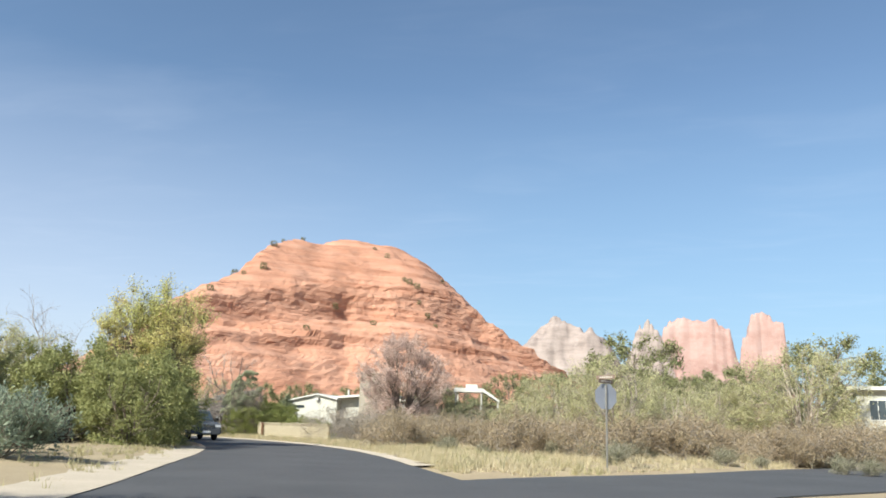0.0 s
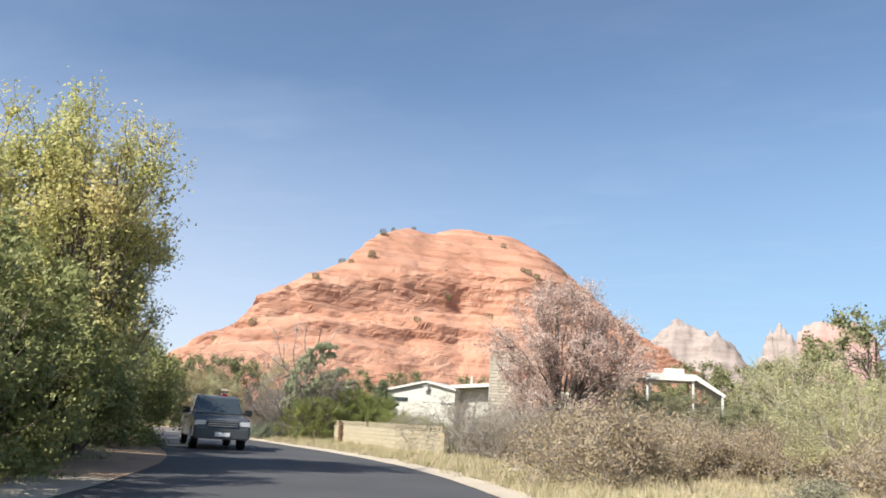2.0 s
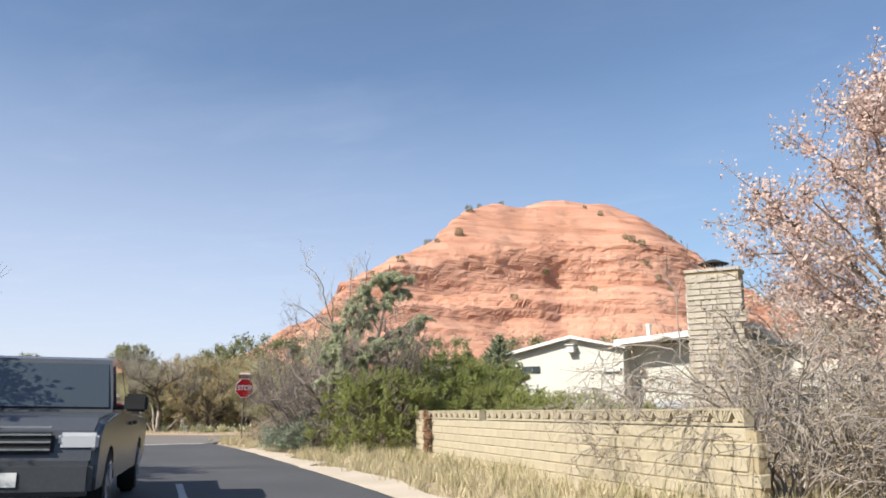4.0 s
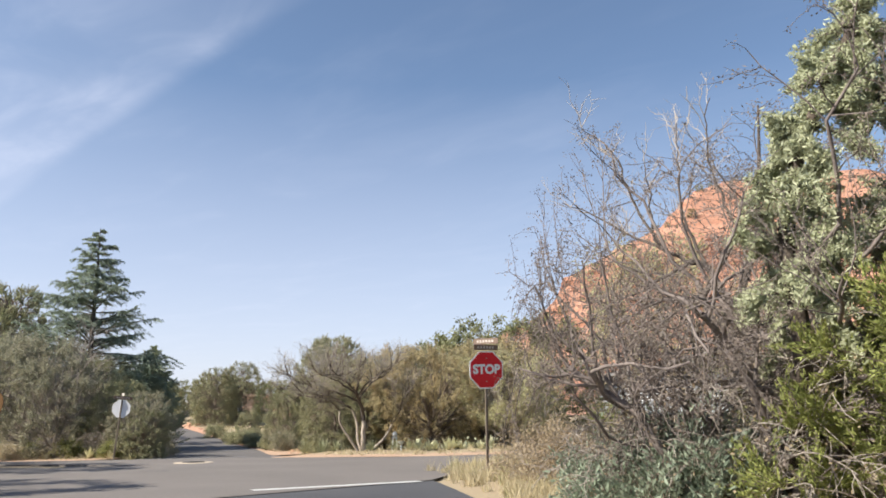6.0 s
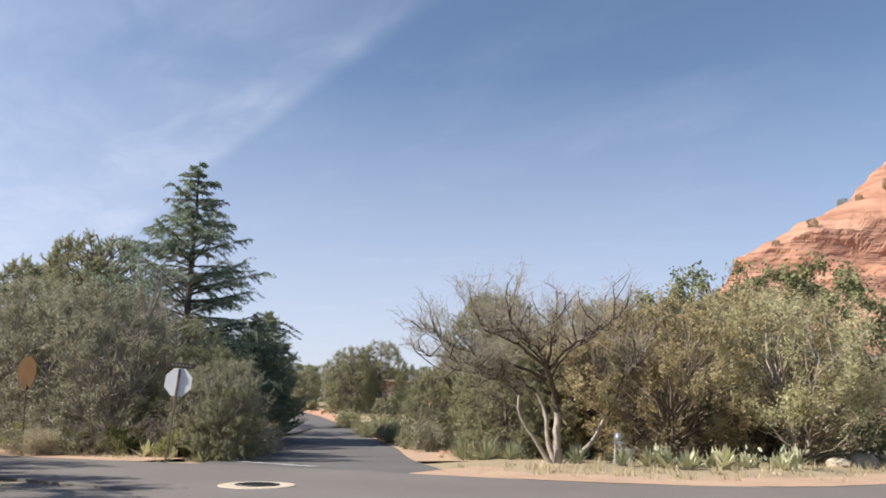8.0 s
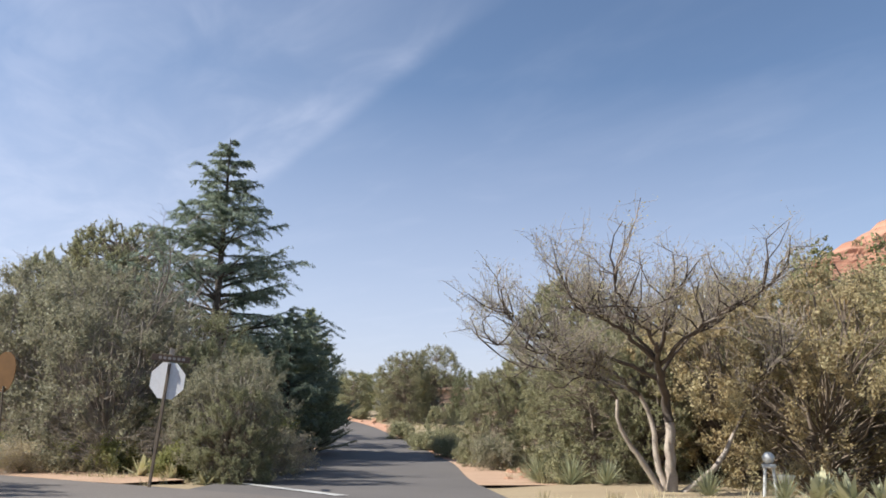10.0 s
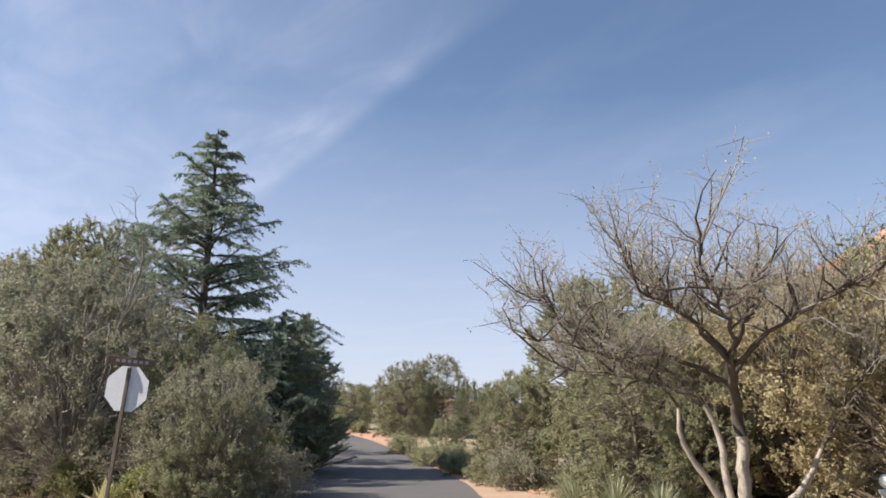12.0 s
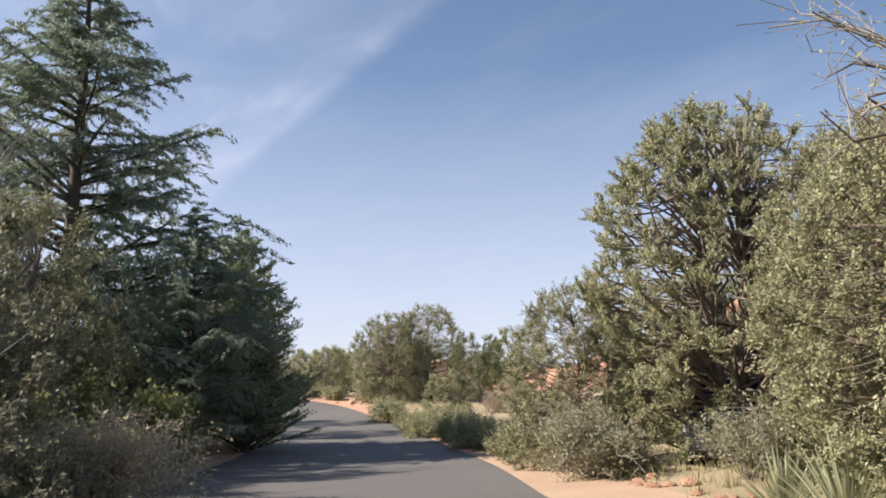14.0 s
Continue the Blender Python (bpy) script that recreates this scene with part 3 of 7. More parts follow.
# ---- rock ----


def value_noise(x, y, seed, scale, octaves=4, gain=0.5):
    """Smooth noise over a plane, -1 to 1."""
    out, amp, rng = np.zeros_like(x, dtype=float), 1.0, np.random.default_rng(seed)
    for _ in range(octaves):
        table = rng.uniform(-1, 1, (64, 64))
        u, v = x / scale, y / scale
        i, j = np.floor(u).astype(int), np.floor(v).astype(int)
        fu, fv = u - i, v - j
        fu, fv = fu * fu * (3 - 2 * fu), fv * fv * (3 - 2 * fv)
        a, b = table[i % 64, j % 64], table[(i + 1) % 64, j % 64]
        c, d = table[i % 64, (j + 1) % 64], table[(i + 1) % 64, (j + 1) % 64]
        out += amp * ((a * (1 - fu) + b * fu) * (1 - fv) + (c * (1 - fu) + d * fu) * fv)
        amp, scale = amp * gain, scale / 2.07
    return out


# the butte's crest: along u (east), how far off (v) and how high
CREST_U = [-150, -95, -75, -68, -61, -58.7, -57.7, -54.2, -50, -45.5, -41.5, -37.7, -33, -30, -24.6, -18.4, -11.5, -6.8, 0.5, 8.2, 18.8, 32.4, 40.8, 48, 53.7, 58, 63.7, 72, 79, 87, 130, 175]
CREST_V = [185, 203, 210, 215.5, 223.4, 226, 227.3, 235.5, 246.5, 258.7, 269.3, 278.3, 289.5, 296.5, 306.5, 313, 320.5, 324.4, 330, 334.7, 339.5, 343.7, 346.2, 347.6, 348.8, 349.6, 350.5, 351.6, 352.5, 353.7, 357, 360]
CREST_Z = [1, 9, 15.9, 21.4, 26.5, 30.2, 35, 39.5, 44.1, 49.4, 53.7, 60.5, 69.3, 74, 77.3, 79.3, 80.4, 82.6, 84.8, 85.3, 85.2, 81.9, 76.4, 69.2, 61.8, 56.5, 51.7, 45.6, 42, 37.2, 18, 2]
# the brow of the cliff below the crest, and the fall of the ground before it
BROW_U = [-150, -95, -75, -57.7, -45, -27, 0, 30, 48, 60, 90, 130, 175]
BROW_V = [183, 201, 208, 225, 233, 247, 270, 284, 292, 298, 310, 330, 345]
BROW_Z = [1, 8.5, 15, 34, 41, 46.5, 54, 56, 54, 46, 30, 14, 1]
FALL_S = [0, 1.5, 4, 7, 15, 27, 30, 42, 60, 76, 90, 120, 160]
FALL_Z = [1, 0.93, 0.78, 0.735, 0.69, 0.61, 0.52, 0.43, 0.22, 0.05, -0.08, -0.2, -0.3]
BUTTE_AT = Matrix.Translation((0.2, 19.7, 0)) @ Matrix.Rotation(radians(9), 4, "Z")


def crest(u, table):
    """The crest's course, with its corners rounded off."""
    return sum(np.interp(u + d, CREST_U, table) for d in (-3, -1.5, 0, 1.5, 3)) / 5


def brow_depth(u):
    """How far before the crest the cliff's brow lies."""
    wob = 2.6 * value_noise(u, np.zeros_like(u), 3, 26, 3, 0.45)
    return np.maximum(crest(u, CREST_V) - np.interp(u, BROW_U, BROW_V) + wob, 1.5)


def butte_height(u, v):
    vc, zc = crest(u, CREST_V), crest(u, CREST_Z)
    zb = np.interp(u, BROW_U, BROW_Z)
    s = vc - v
    s = np.where(s < 0, -s * 1.3, s)
    sc = brow_depth(u)
    r = np.clip(s / sc, 0, 1)
    dome = zc + (np.minimum(zb, zc - 0.5) - zc) * r ** 1.2
    z = np.where(s < sc, dome, np.minimum(zb, zc - 0.5) * np.interp(s - sc, FALL_S, FALL_Z))
    # flutes and gullies, strongest on the steep middle band
    band = np.exp(-((s - sc - 2.5) / 5.0) ** 2)
    z = z + 0.6 * band * value_noise(u, v, 5, 9, 3, 0.5) + 0.8 * value_noise(u, v, 8, 16, 3)
    broken = 0.3 + 0.9 * smooth01(value_noise(u, v, 15, 26, 3), -0.5, 0.7)
    # ledges of the strata
    lay = z + 1.3 * value_noise(u, v, 9, 60, 2) + 0.03 * u
    for h, k in ((6.4, 0.3), (2.9, 0.5), (1.25, 0.5)):
        f = lay / h
        fr = f - np.floor(f)
        z = z + k * broken * h * (smooth01(fr, 0.55, 0.95) - fr) * smooth01(z, 4, 14)
    return z + 0.35 * value_noise(u, v, 12, 7.0, 2, 0.5) - 12 * smooth01(-u, 60, 130) * smooth01(s - sc, 10, 60)


def butte():
    us = np.linspace(-150, 175, 540)
    # rows run along the crest and along the brow, closest together on the cliff
    dome = np.linspace(1, 0, 110)
    face = np.concatenate([np.linspace(160, 36, 90), np.linspace(35, 8.2, 110), np.linspace(8, 0.08, 95)])
    back = np.linspace(1, 100, 30)
    deep = brow_depth(us)[:, None]
    V = crest(us, CREST_V)[:, None] + np.concatenate([-deep - face, -deep * dome, back + 0 * deep], 1)
    U = us[:, None] + 0 * V
    Z = butte_height(U.ravel(), V.ravel())
    # crags: blocks and cracks that push the face in and out
    bare = smooth01(Z, 6, 16) * smooth01((crest(us, CREST_V)[:, None] - V - deep).ravel(), -12, 1)
    bulge = value_noise(U.ravel(), Z * 1.5, 21, 9, 4, 0.6)
    crack = np.abs(value_noise(U.ravel() + 0.4 * Z, Z * 1.2, 22, 6.5, 3, 0.6))
    V = V - (bare * (0.75 * bulge + 1.0 * np.minimum(crack, 0.3))).reshape(V.shape)
    g = Geo()
    g.add(np.stack([U.ravel(), V.ravel(), Z], 1), grid_faces(*U.shape))
    ob = put("butte", g.mesh("butte", M["butte"], False))
    ob.matrix_basis = BUTTE_AT
    return tagged(ob, "red layered sandstone butte with ledges and a rounded top", "butte", kind="structure")


butte()


def far_rock(name, label, material, az, half, base, top, dist, seed, steep, peaks):
    """A distant rock: az in degrees to the right of the way north, top as heights over its width."""
    m = Matrix.Translation((0.2, 19.7, 0)) @ Matrix.Rotation(-radians(az), 4, "Z")
    us = np.linspace(-half * 1.4, half * 1.4, 110)
    vs = np.linspace(-half * 1.3, half * 1.3, 70)
    U, V = np.meshgrid(us, vs, indexing="ij")
    u, v = U.ravel(), V.ravel()
    crest = np.interp(u / half, peaks[0], peaks[1]) * top
    fall = np.abs(v) / (half * 0.9) + 0.12 * value_noise(u, v, seed, half * 0.4, 3)
    z = base + (crest - base) * (1 - smooth01(fall, *steep))
    z = z + top * 0.035 * value_noise(u, v * 0.6, seed + 1, half * 0.22, 4)
    lay = z / (top * 0.09)
    z = z + top * 0.035 * (smooth01(lay - np.floor(lay), 0.4, 0.9) - (lay - np.floor(lay)))
    g = Geo()
    g.add(np.stack([u, v + dist, z], 1), grid_faces(len(us), len(vs)))
    ob = put(name, g.mesh(name, material, True))
    ob.matrix_basis = m
    return tagged(ob, label, "rock formation", kind="structure")


far_rock("far_pale_peak", "distant pale jagged rock peak", M["far_white"], 7.6, 95, -10, 194, 1250, 21, (0.1, 1.1),
         ([-1.5, -1, -0.5, -0.2, 0, 0.2, 0.45, 0.7, 1, 1.5], [0.1, 0.55, 0.85, 0.98, 0.97, 0.87, 0.86, 0.78, 0.5, 0.1]))
far_rock("far_small_peak", "distant small pale rock peak", M["far_white"], 13.6, 32, -10, 190, 1280, 25, (0.1, 1.1),
         ([-1.5, -1, -0.4, 0, 0.4, 1, 1.5], [0.3, 0.7, 0.95, 1, 0.9, 0.72, 0.4]))
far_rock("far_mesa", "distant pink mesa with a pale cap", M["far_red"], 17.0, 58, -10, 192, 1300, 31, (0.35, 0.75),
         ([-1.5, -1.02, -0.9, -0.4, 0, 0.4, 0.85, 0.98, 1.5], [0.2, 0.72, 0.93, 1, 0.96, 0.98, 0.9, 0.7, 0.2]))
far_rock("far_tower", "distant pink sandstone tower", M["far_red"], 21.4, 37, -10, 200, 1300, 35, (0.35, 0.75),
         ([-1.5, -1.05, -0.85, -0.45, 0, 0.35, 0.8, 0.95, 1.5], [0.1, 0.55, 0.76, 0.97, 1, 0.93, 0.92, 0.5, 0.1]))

# ---- plants ----


def tube(g, pts, r0, r1, sides=5):
    """A tapered limb along points."""
    pts = np.asarray(pts, float)
    n = len(pts)
    t = np.gradient(pts, axis=0)
    t /= np.linalg.norm(t, axis=1)[:, None] + 1e-9
    ref = np.array([0.31, 0.85, 0.42])
    a = np.cross(t, ref)
    a /= np.linalg.norm(a, axis=1)[:, None] + 1e-9
    b = np.cross(t, a)
    r = np.linspace(r0, r1, n)[:, None, None]
    ang = np.arange(sides) * 2 * np.pi / sides
    ring = pts[:, None] + r * (np.cos(ang)[None, :, None] * a[:, None] + np.sin(ang)[None, :, None] * b[:, None])
    i = np.arange(n - 1)[:, None] * sides
    j = np.arange(sides)[None]
    k = (j + 1) % sides
    g.add(ring.reshape(-1, 3), np.stack([i + j, i + k, i + sides + k, i + sides + j], -1).reshape(-1, 4))


def unit(v):
    return v / (np.linalg.norm(v, axis=-1, keepdims=True) + 1e-9)


def grow(rng, out, start, way, length, radius, level, kids, spread, ratio, lift, wiggle):
    """Grows a limb and its side limbs; out gets (points, r0, r1, level)."""
    n = 6 if level < 2 else 4
    pts, d = [np.array(start, float)], unit(np.array(way, float))
    for _ in range(n):
        d = unit(d + rng.normal(0, wiggle, 3) + np.array([0, 0, lift[level]]))
        pts.append(pts[-1] + d * length / n)
    pts = np.array(pts)
    last = level == len(kids)
    out.append((pts, radius, radius * (0.3 if last else 0.5), level))
    if last:
        return
    for k in range(kids[level]):
        u = rng.uniform(0.35, 1.0) if k else 1.0
        f = u * n
        i = min(int(f), n - 1)
        p = pts[i] + (pts[i + 1] - pts[i]) * (f - i)
        side = unit(np.cross(d, rng.normal(0, 1, 3)))
        a = spread[level] * rng.uniform(0.6, 1.3)
        w = unit(pts[i + 1] - pts[i]) * math.cos(a) + side * math.sin(a)
        grow(rng, out, p, w, length * ratio[level] * rng.uniform(0.7, 1.2), radius * (0.62 if level else 0.55), level + 1, kids, spread, ratio, lift, wiggle)


def leaves(g, rng, at, long, wide, up=0.0, way=None, face=None):
    """Small pointed leaves at the given places."""
    n = len(at)
    a = rng.normal(0, 1, (n, 3)) if way is None else way + rng.normal(0, 0.45, (n, 3))
    a[:, 2] += up
    a = unit(a)
    b = unit(np.cross(a, rng.normal(0, 1, (n, 3)) if face is None else face + rng.normal(0, 0.4, (n, 3))))
    s = rng.uniform(0.6, 1.3, (n, 1))
    l, w = a * long * s / 2, b * wide * s / 2
    v = np.stack([at - l, at + w - l * 0.1, at + l, at - w - l * 0.1], 1).reshape(-1, 3)
    g.add(v, np.arange(4 * n).reshape(-1, 4))


def along(rng, limbs, count, jitter):
    """Places spread along limbs, by their length."""
    seg = np.concatenate([np.stack([p[:-1], p[1:]], 1) for p in limbs])
    w = np.linalg.norm(seg[:, 1] - seg[:, 0], axis=1)
    i = rng.choice(len(seg), count, p=w / w.sum())
    u = rng.uniform(0, 1, (count, 1))
    way = unit(seg[i, 1] - seg[i, 0])
    return seg[i, 0] * (1 - u) + seg[i, 1] * u + rng.normal(0, jitter, (count, 3)), way


def wooded(seed, limbs, bark, leaf, count, long, wide, jitter, up=0.0, leafy_from=2, follow=False, scaly=False, fine_bark=""):
    """Turns grown limbs into a trunk mesh and a crown mesh."""
    rng = np.random.default_rng(seed)
    wood, fine = Geo(), Geo()
    split = bool(fine_bark) or not count
    for p, r0, r1, lv in limbs:
        tube(fine if split and lv > 1 else wood, p, max(r0, 0.004), max(r1, 0.003), 7 if lv == 0 else (5 if lv == 1 else 3))
    made = [("trunk", wood.mesh("trunk", M[bark], True))]
    if split:
        made.append(("branchwork", fine.mesh("branchwork", M[fine_bark or bark], True)))
    if count:
        twigs = [p for p, _, _, lv in limbs if lv >= leafy_from]
        at, way = along(rng, twigs, count, jitter)
        above = at[:, 2] > 0.02
        at, way = at[above], way[above]
        crown = Geo()
        leaves(crown, rng, at, long, wide, up, way if follow else None, way if scaly else None)
        made.append(("crown", crown.mesh("crown", M[leaf], False)))
    return made


def tree_limbs(seed, height, stems=1, lean=0.15, trunk=0.3, radius=0.12, kids=(6, 6, 5), spread=(0.7, 0.8, 0.8), ratio=(0.6, 0.55, 0.5), lift=(0.1, 0.06, 0.0, 0.0), wiggle=0.16):
    """A tree with one or more stems, about height tall."""
    rng = np.random.default_rng(seed)
    out = []
    for k in range(stems):
        a = 2 * np.pi * (k + rng.uniform(-0.2, 0.2)) / stems
        w = np.array([math.cos(a) * lean, math.sin(a) * lean, 1.0])
        base = np.array([math.cos(a), math.sin(a), 0]) * radius * (1.2 if stems > 1 else 0) + (0, 0, -0.1)
        grow(rng, out, base, w, height * (1 - trunk) * 0.75 + height * trunk * 0.3, radius, 0, kids, spread, ratio, lift, wiggle)
    top = max(p[:, 2].max() for p, *_ in out)
    f = height / top
    return [(p * f, r0, r1, lv) for p, r0, r1, lv in out]


def bush_limbs(seed, height, radius, stems=14, kids=(5, 5), wood=0.018, lift=(0.05, 0.0, 0.0), wiggle=0.2, spread=(0.7, 0.8)):
    """Many stems fanning out of one root."""
    rng = np.random.default_rng(seed)
    out = []
    for k in range(stems):
        a, tilt = rng.uniform(0, 2 * np.pi), rng.uniform(0.05, 1.35)
        w = np.array([math.cos(a) * math.sin(tilt), math.sin(a) * math.sin(tilt), math.cos(tilt) + 0.1])
        size = math.hypot(math.sin(tilt) * radius, math.cos(tilt) * height) * rng.uniform(0.55, 0.85)
        base = np.array([math.cos(a), math.sin(a), 0]) * radius * 0.15 * rng.uniform(0, 1)
        grow(rng, out, base, w, size, wood, 0, kids, spread, (0.5, 0.5), lift, wiggle)
    return out


def crowned(limbs, top, reach):
    """Holds long limbs back, so that the crown ends in an even dome."""
    out = []
    for p, r0, r1, lv in limbs:
        p = p.copy()
        p[:, 2] = np.where(p[:, 2] > top, top + (p[:, 2] - top) * 0.65, p[:, 2])
        r = np.hypot(p[:, 0], p[:, 1]) + 1e-9
        p[:, :2] *= (np.where(r > reach, reach + (r - reach) * 0.4, r) / r)[:, None]
        k = (1, 0.62, 0.36, 0.24)[lv]
        out.append((p, r0 * k, r1 * k, lv))
    return out


def spread_mesquite(seed):
    """An old mesquite: pale stems from one foot, a dark trunk, arms that arch to one side, fine upright twigs."""
    rng = np.random.default_rng(seed)
    stems = [([(0.05, 0, -0.1), (-0.05, 0.05, 0.8), (-0.12, 0.05, 1.6)], 0.12, 0.10),
             ([(-0.1, -0.05, -0.1), (-0.5, -0.1, 0.5), (-1.05, -0.2, 1.2), (-1.3, -0.25, 1.7), (-1.34, -0.2, 2.15)], 0.085, 0.03),
             ([(-0.02, 0.1, -0.1), (-0.3, 0.25, 0.9), (-0.45, 0.3, 1.7), (-0.75, 0.3, 2.25)], 0.075, 0.045),
             ([(0.15, 0, -0.1), (0.55, -0.05, 0.3), (0.95, -0.1, 0.75), (1.2, -0.1, 1.4)], 0.085, 0.04)]
    arms = [([(-0.12, 0.05, 1.6), (-0.24, 0.05, 2.1), (-0.33, 0.05, 3.15)], 0.10, 0.075),
            ([(-0.33, 0.05, 3.15), (0.08, 0.3, 4.05), (0.24, 0.4, 4.6), (0.45, 0.5, 5.2)], 0.06, 0.015),
            ([(-0.33, 0.05, 3.1), (-0.98, -0.2, 3.8), (-1.5, -0.4, 4.2), (-2.1, -0.5, 4.5), (-2.5, -0.6, 5.3)], 0.055, 0.012),
            ([(-0.26, 0.05, 2.6), (-1.2, 0.3, 3.2), (-1.9, 0.5, 3.42), (-2.45, 0.6, 3.65), (-3.1, 0.7, 4.0), (-3.6, 0.8, 4.7)], 0.055, 0.012),
            ([(-0.75, 0.3, 2.25), (-1.5, -0.3, 2.85), (-2.4, -0.6, 3.05), (-3.3, -0.8, 3.25), (-4.2, -0.9, 3.4)], 0.045, 0.01),
            ([(-0.3, 0.05, 3.0), (0.4, -0.3, 3.8), (1.05, -0.6, 4.3), (1.7, -0.8, 4.7), (2.2, -0.9, 5.2)], 0.05, 0.012),
            ([(-0.33, 0.05, 3.15), (-0.5, 0.8, 4.0), (-0.8, 1.5, 4.6), (-1.1, 1.9, 5.2)], 0.045, 0.012),
            ([(-0.28, 0.05, 2.8), (0.5, 0.8, 3.6), (1.3, 1.4, 4.2), (2.0, 1.7, 4.6)], 0.045, 0.012),
            ([(-0.3, 0.05, 2.9), (-0.7, -0.9, 3.7), (-1.3, -1.5, 4.3), (-1.6, -1.8, 5.0)], 0.045, 0.012),
            ([(-0.75, 0.3, 2.25), (-1.3, 1.0, 2.7), (-2.1, 1.6, 3.0), (-3.0, 2.0, 3.1)], 0.04, 0.01),
            ([(1.2, -0.1, 1.4), (1.5, -0.2, 2.2), (1.9, -0.2, 2.9), (2.4, -0.1, 3.3)], 0.04, 0.01),
            ([(-1.34, -0.2, 2.15), (-1.7, -0.5, 2.5), (-2.2, -0.9, 2.6)], 0.028, 0.008)]
    def upright(pts):
        out = []
        for x, y, z in pts:
            near = min(3.0, max(0.0, z - 2.2) * 1.15)
            k = 1 - near / 12.9
            out.append(((5.5 + x + 0.11 * z) * k - 5.5, y - near, 1.2 + (z - 1.2) * k))
        return out

    pale, dark, fine, crown = Geo(), Geo(), Geo(), Geo()
    for pts, r0, r1 in stems:
        p = curve_line(upright(pts), 0.2)
        p[2:] += rng.normal(0, 0.012, p[2:].shape)
        tube(pale, p, r0, r1, 8)
    spots = []
    for k, (pts, r0, r1) in enumerate(arms):
        arm = curve_line(upright(pts), 0.22)
        arm[1:] += rng.normal(0, 0.022, arm[1:].shape)
        tube(dark, arm, r0, r1, 6)
        if not k:
            continue
        n = len(arm)
        way = unit(arm[-1] - arm[0])
        for b in range(36):
            q = int(n * rng.uniform(0.3, 1.0) ** 0.7)
            q = min(q, n - 1)
            d = unit(way * 0.8 + [0, 0, 0.5] + rng.normal(0, 0.6, 3))
            L = rng.uniform(0.6, 1.45)
            mid = arm[q] + d * L * 0.45 + rng.normal(0, 0.05, 3)
            e = unit(d + [0, 0, 0.35] + rng.normal(0, 0.35, 3))
            bough = np.array([arm[q], (arm[q] + mid) / 2 + rng.normal(0, 0.03, 3), mid, mid + e * L * 0.3, mid + unit(e + rng.normal(0, 0.3, 3)) * L * 0.55])
            tube(dark if b < 16 else fine, bough, 0.022 if b < 16 else 0.012, 0.005, 4)
            for _ in range(11):
                f = rng.uniform(1.0, 3.99)
                h = int(f)
                o = bough[h] + (bough[h + 1] - bough[h]) * (f - h)
                w = unit(e * 0.7 + rng.normal(0, 0.6, 3) + [0, 0, 0.3])
                m = rng.uniform(0.18, 0.55)
                tw = np.array([o, o + w * m * 0.5, o + unit(w + rng.normal(0, 0.3, 3)) * m])
                tube(fine, tw, 0.005, 0.003, 3)
                spots.append(tw)
    at, _ = along(rng, spots, 15000, 0.07)
    leaves(crown, rng, at, 0.042, 0.018)
    return [("trunk", pale.mesh("trunk", M["bark_pale"], True)), ("limb", dark.mesh("limb", M["bark_mesquite"], True)),
            ("branchwork", fine.mesh("branchwork", M["twig_grey"], True)), ("crown", crown.mesh("crown", M["leaf_vase"], False))]


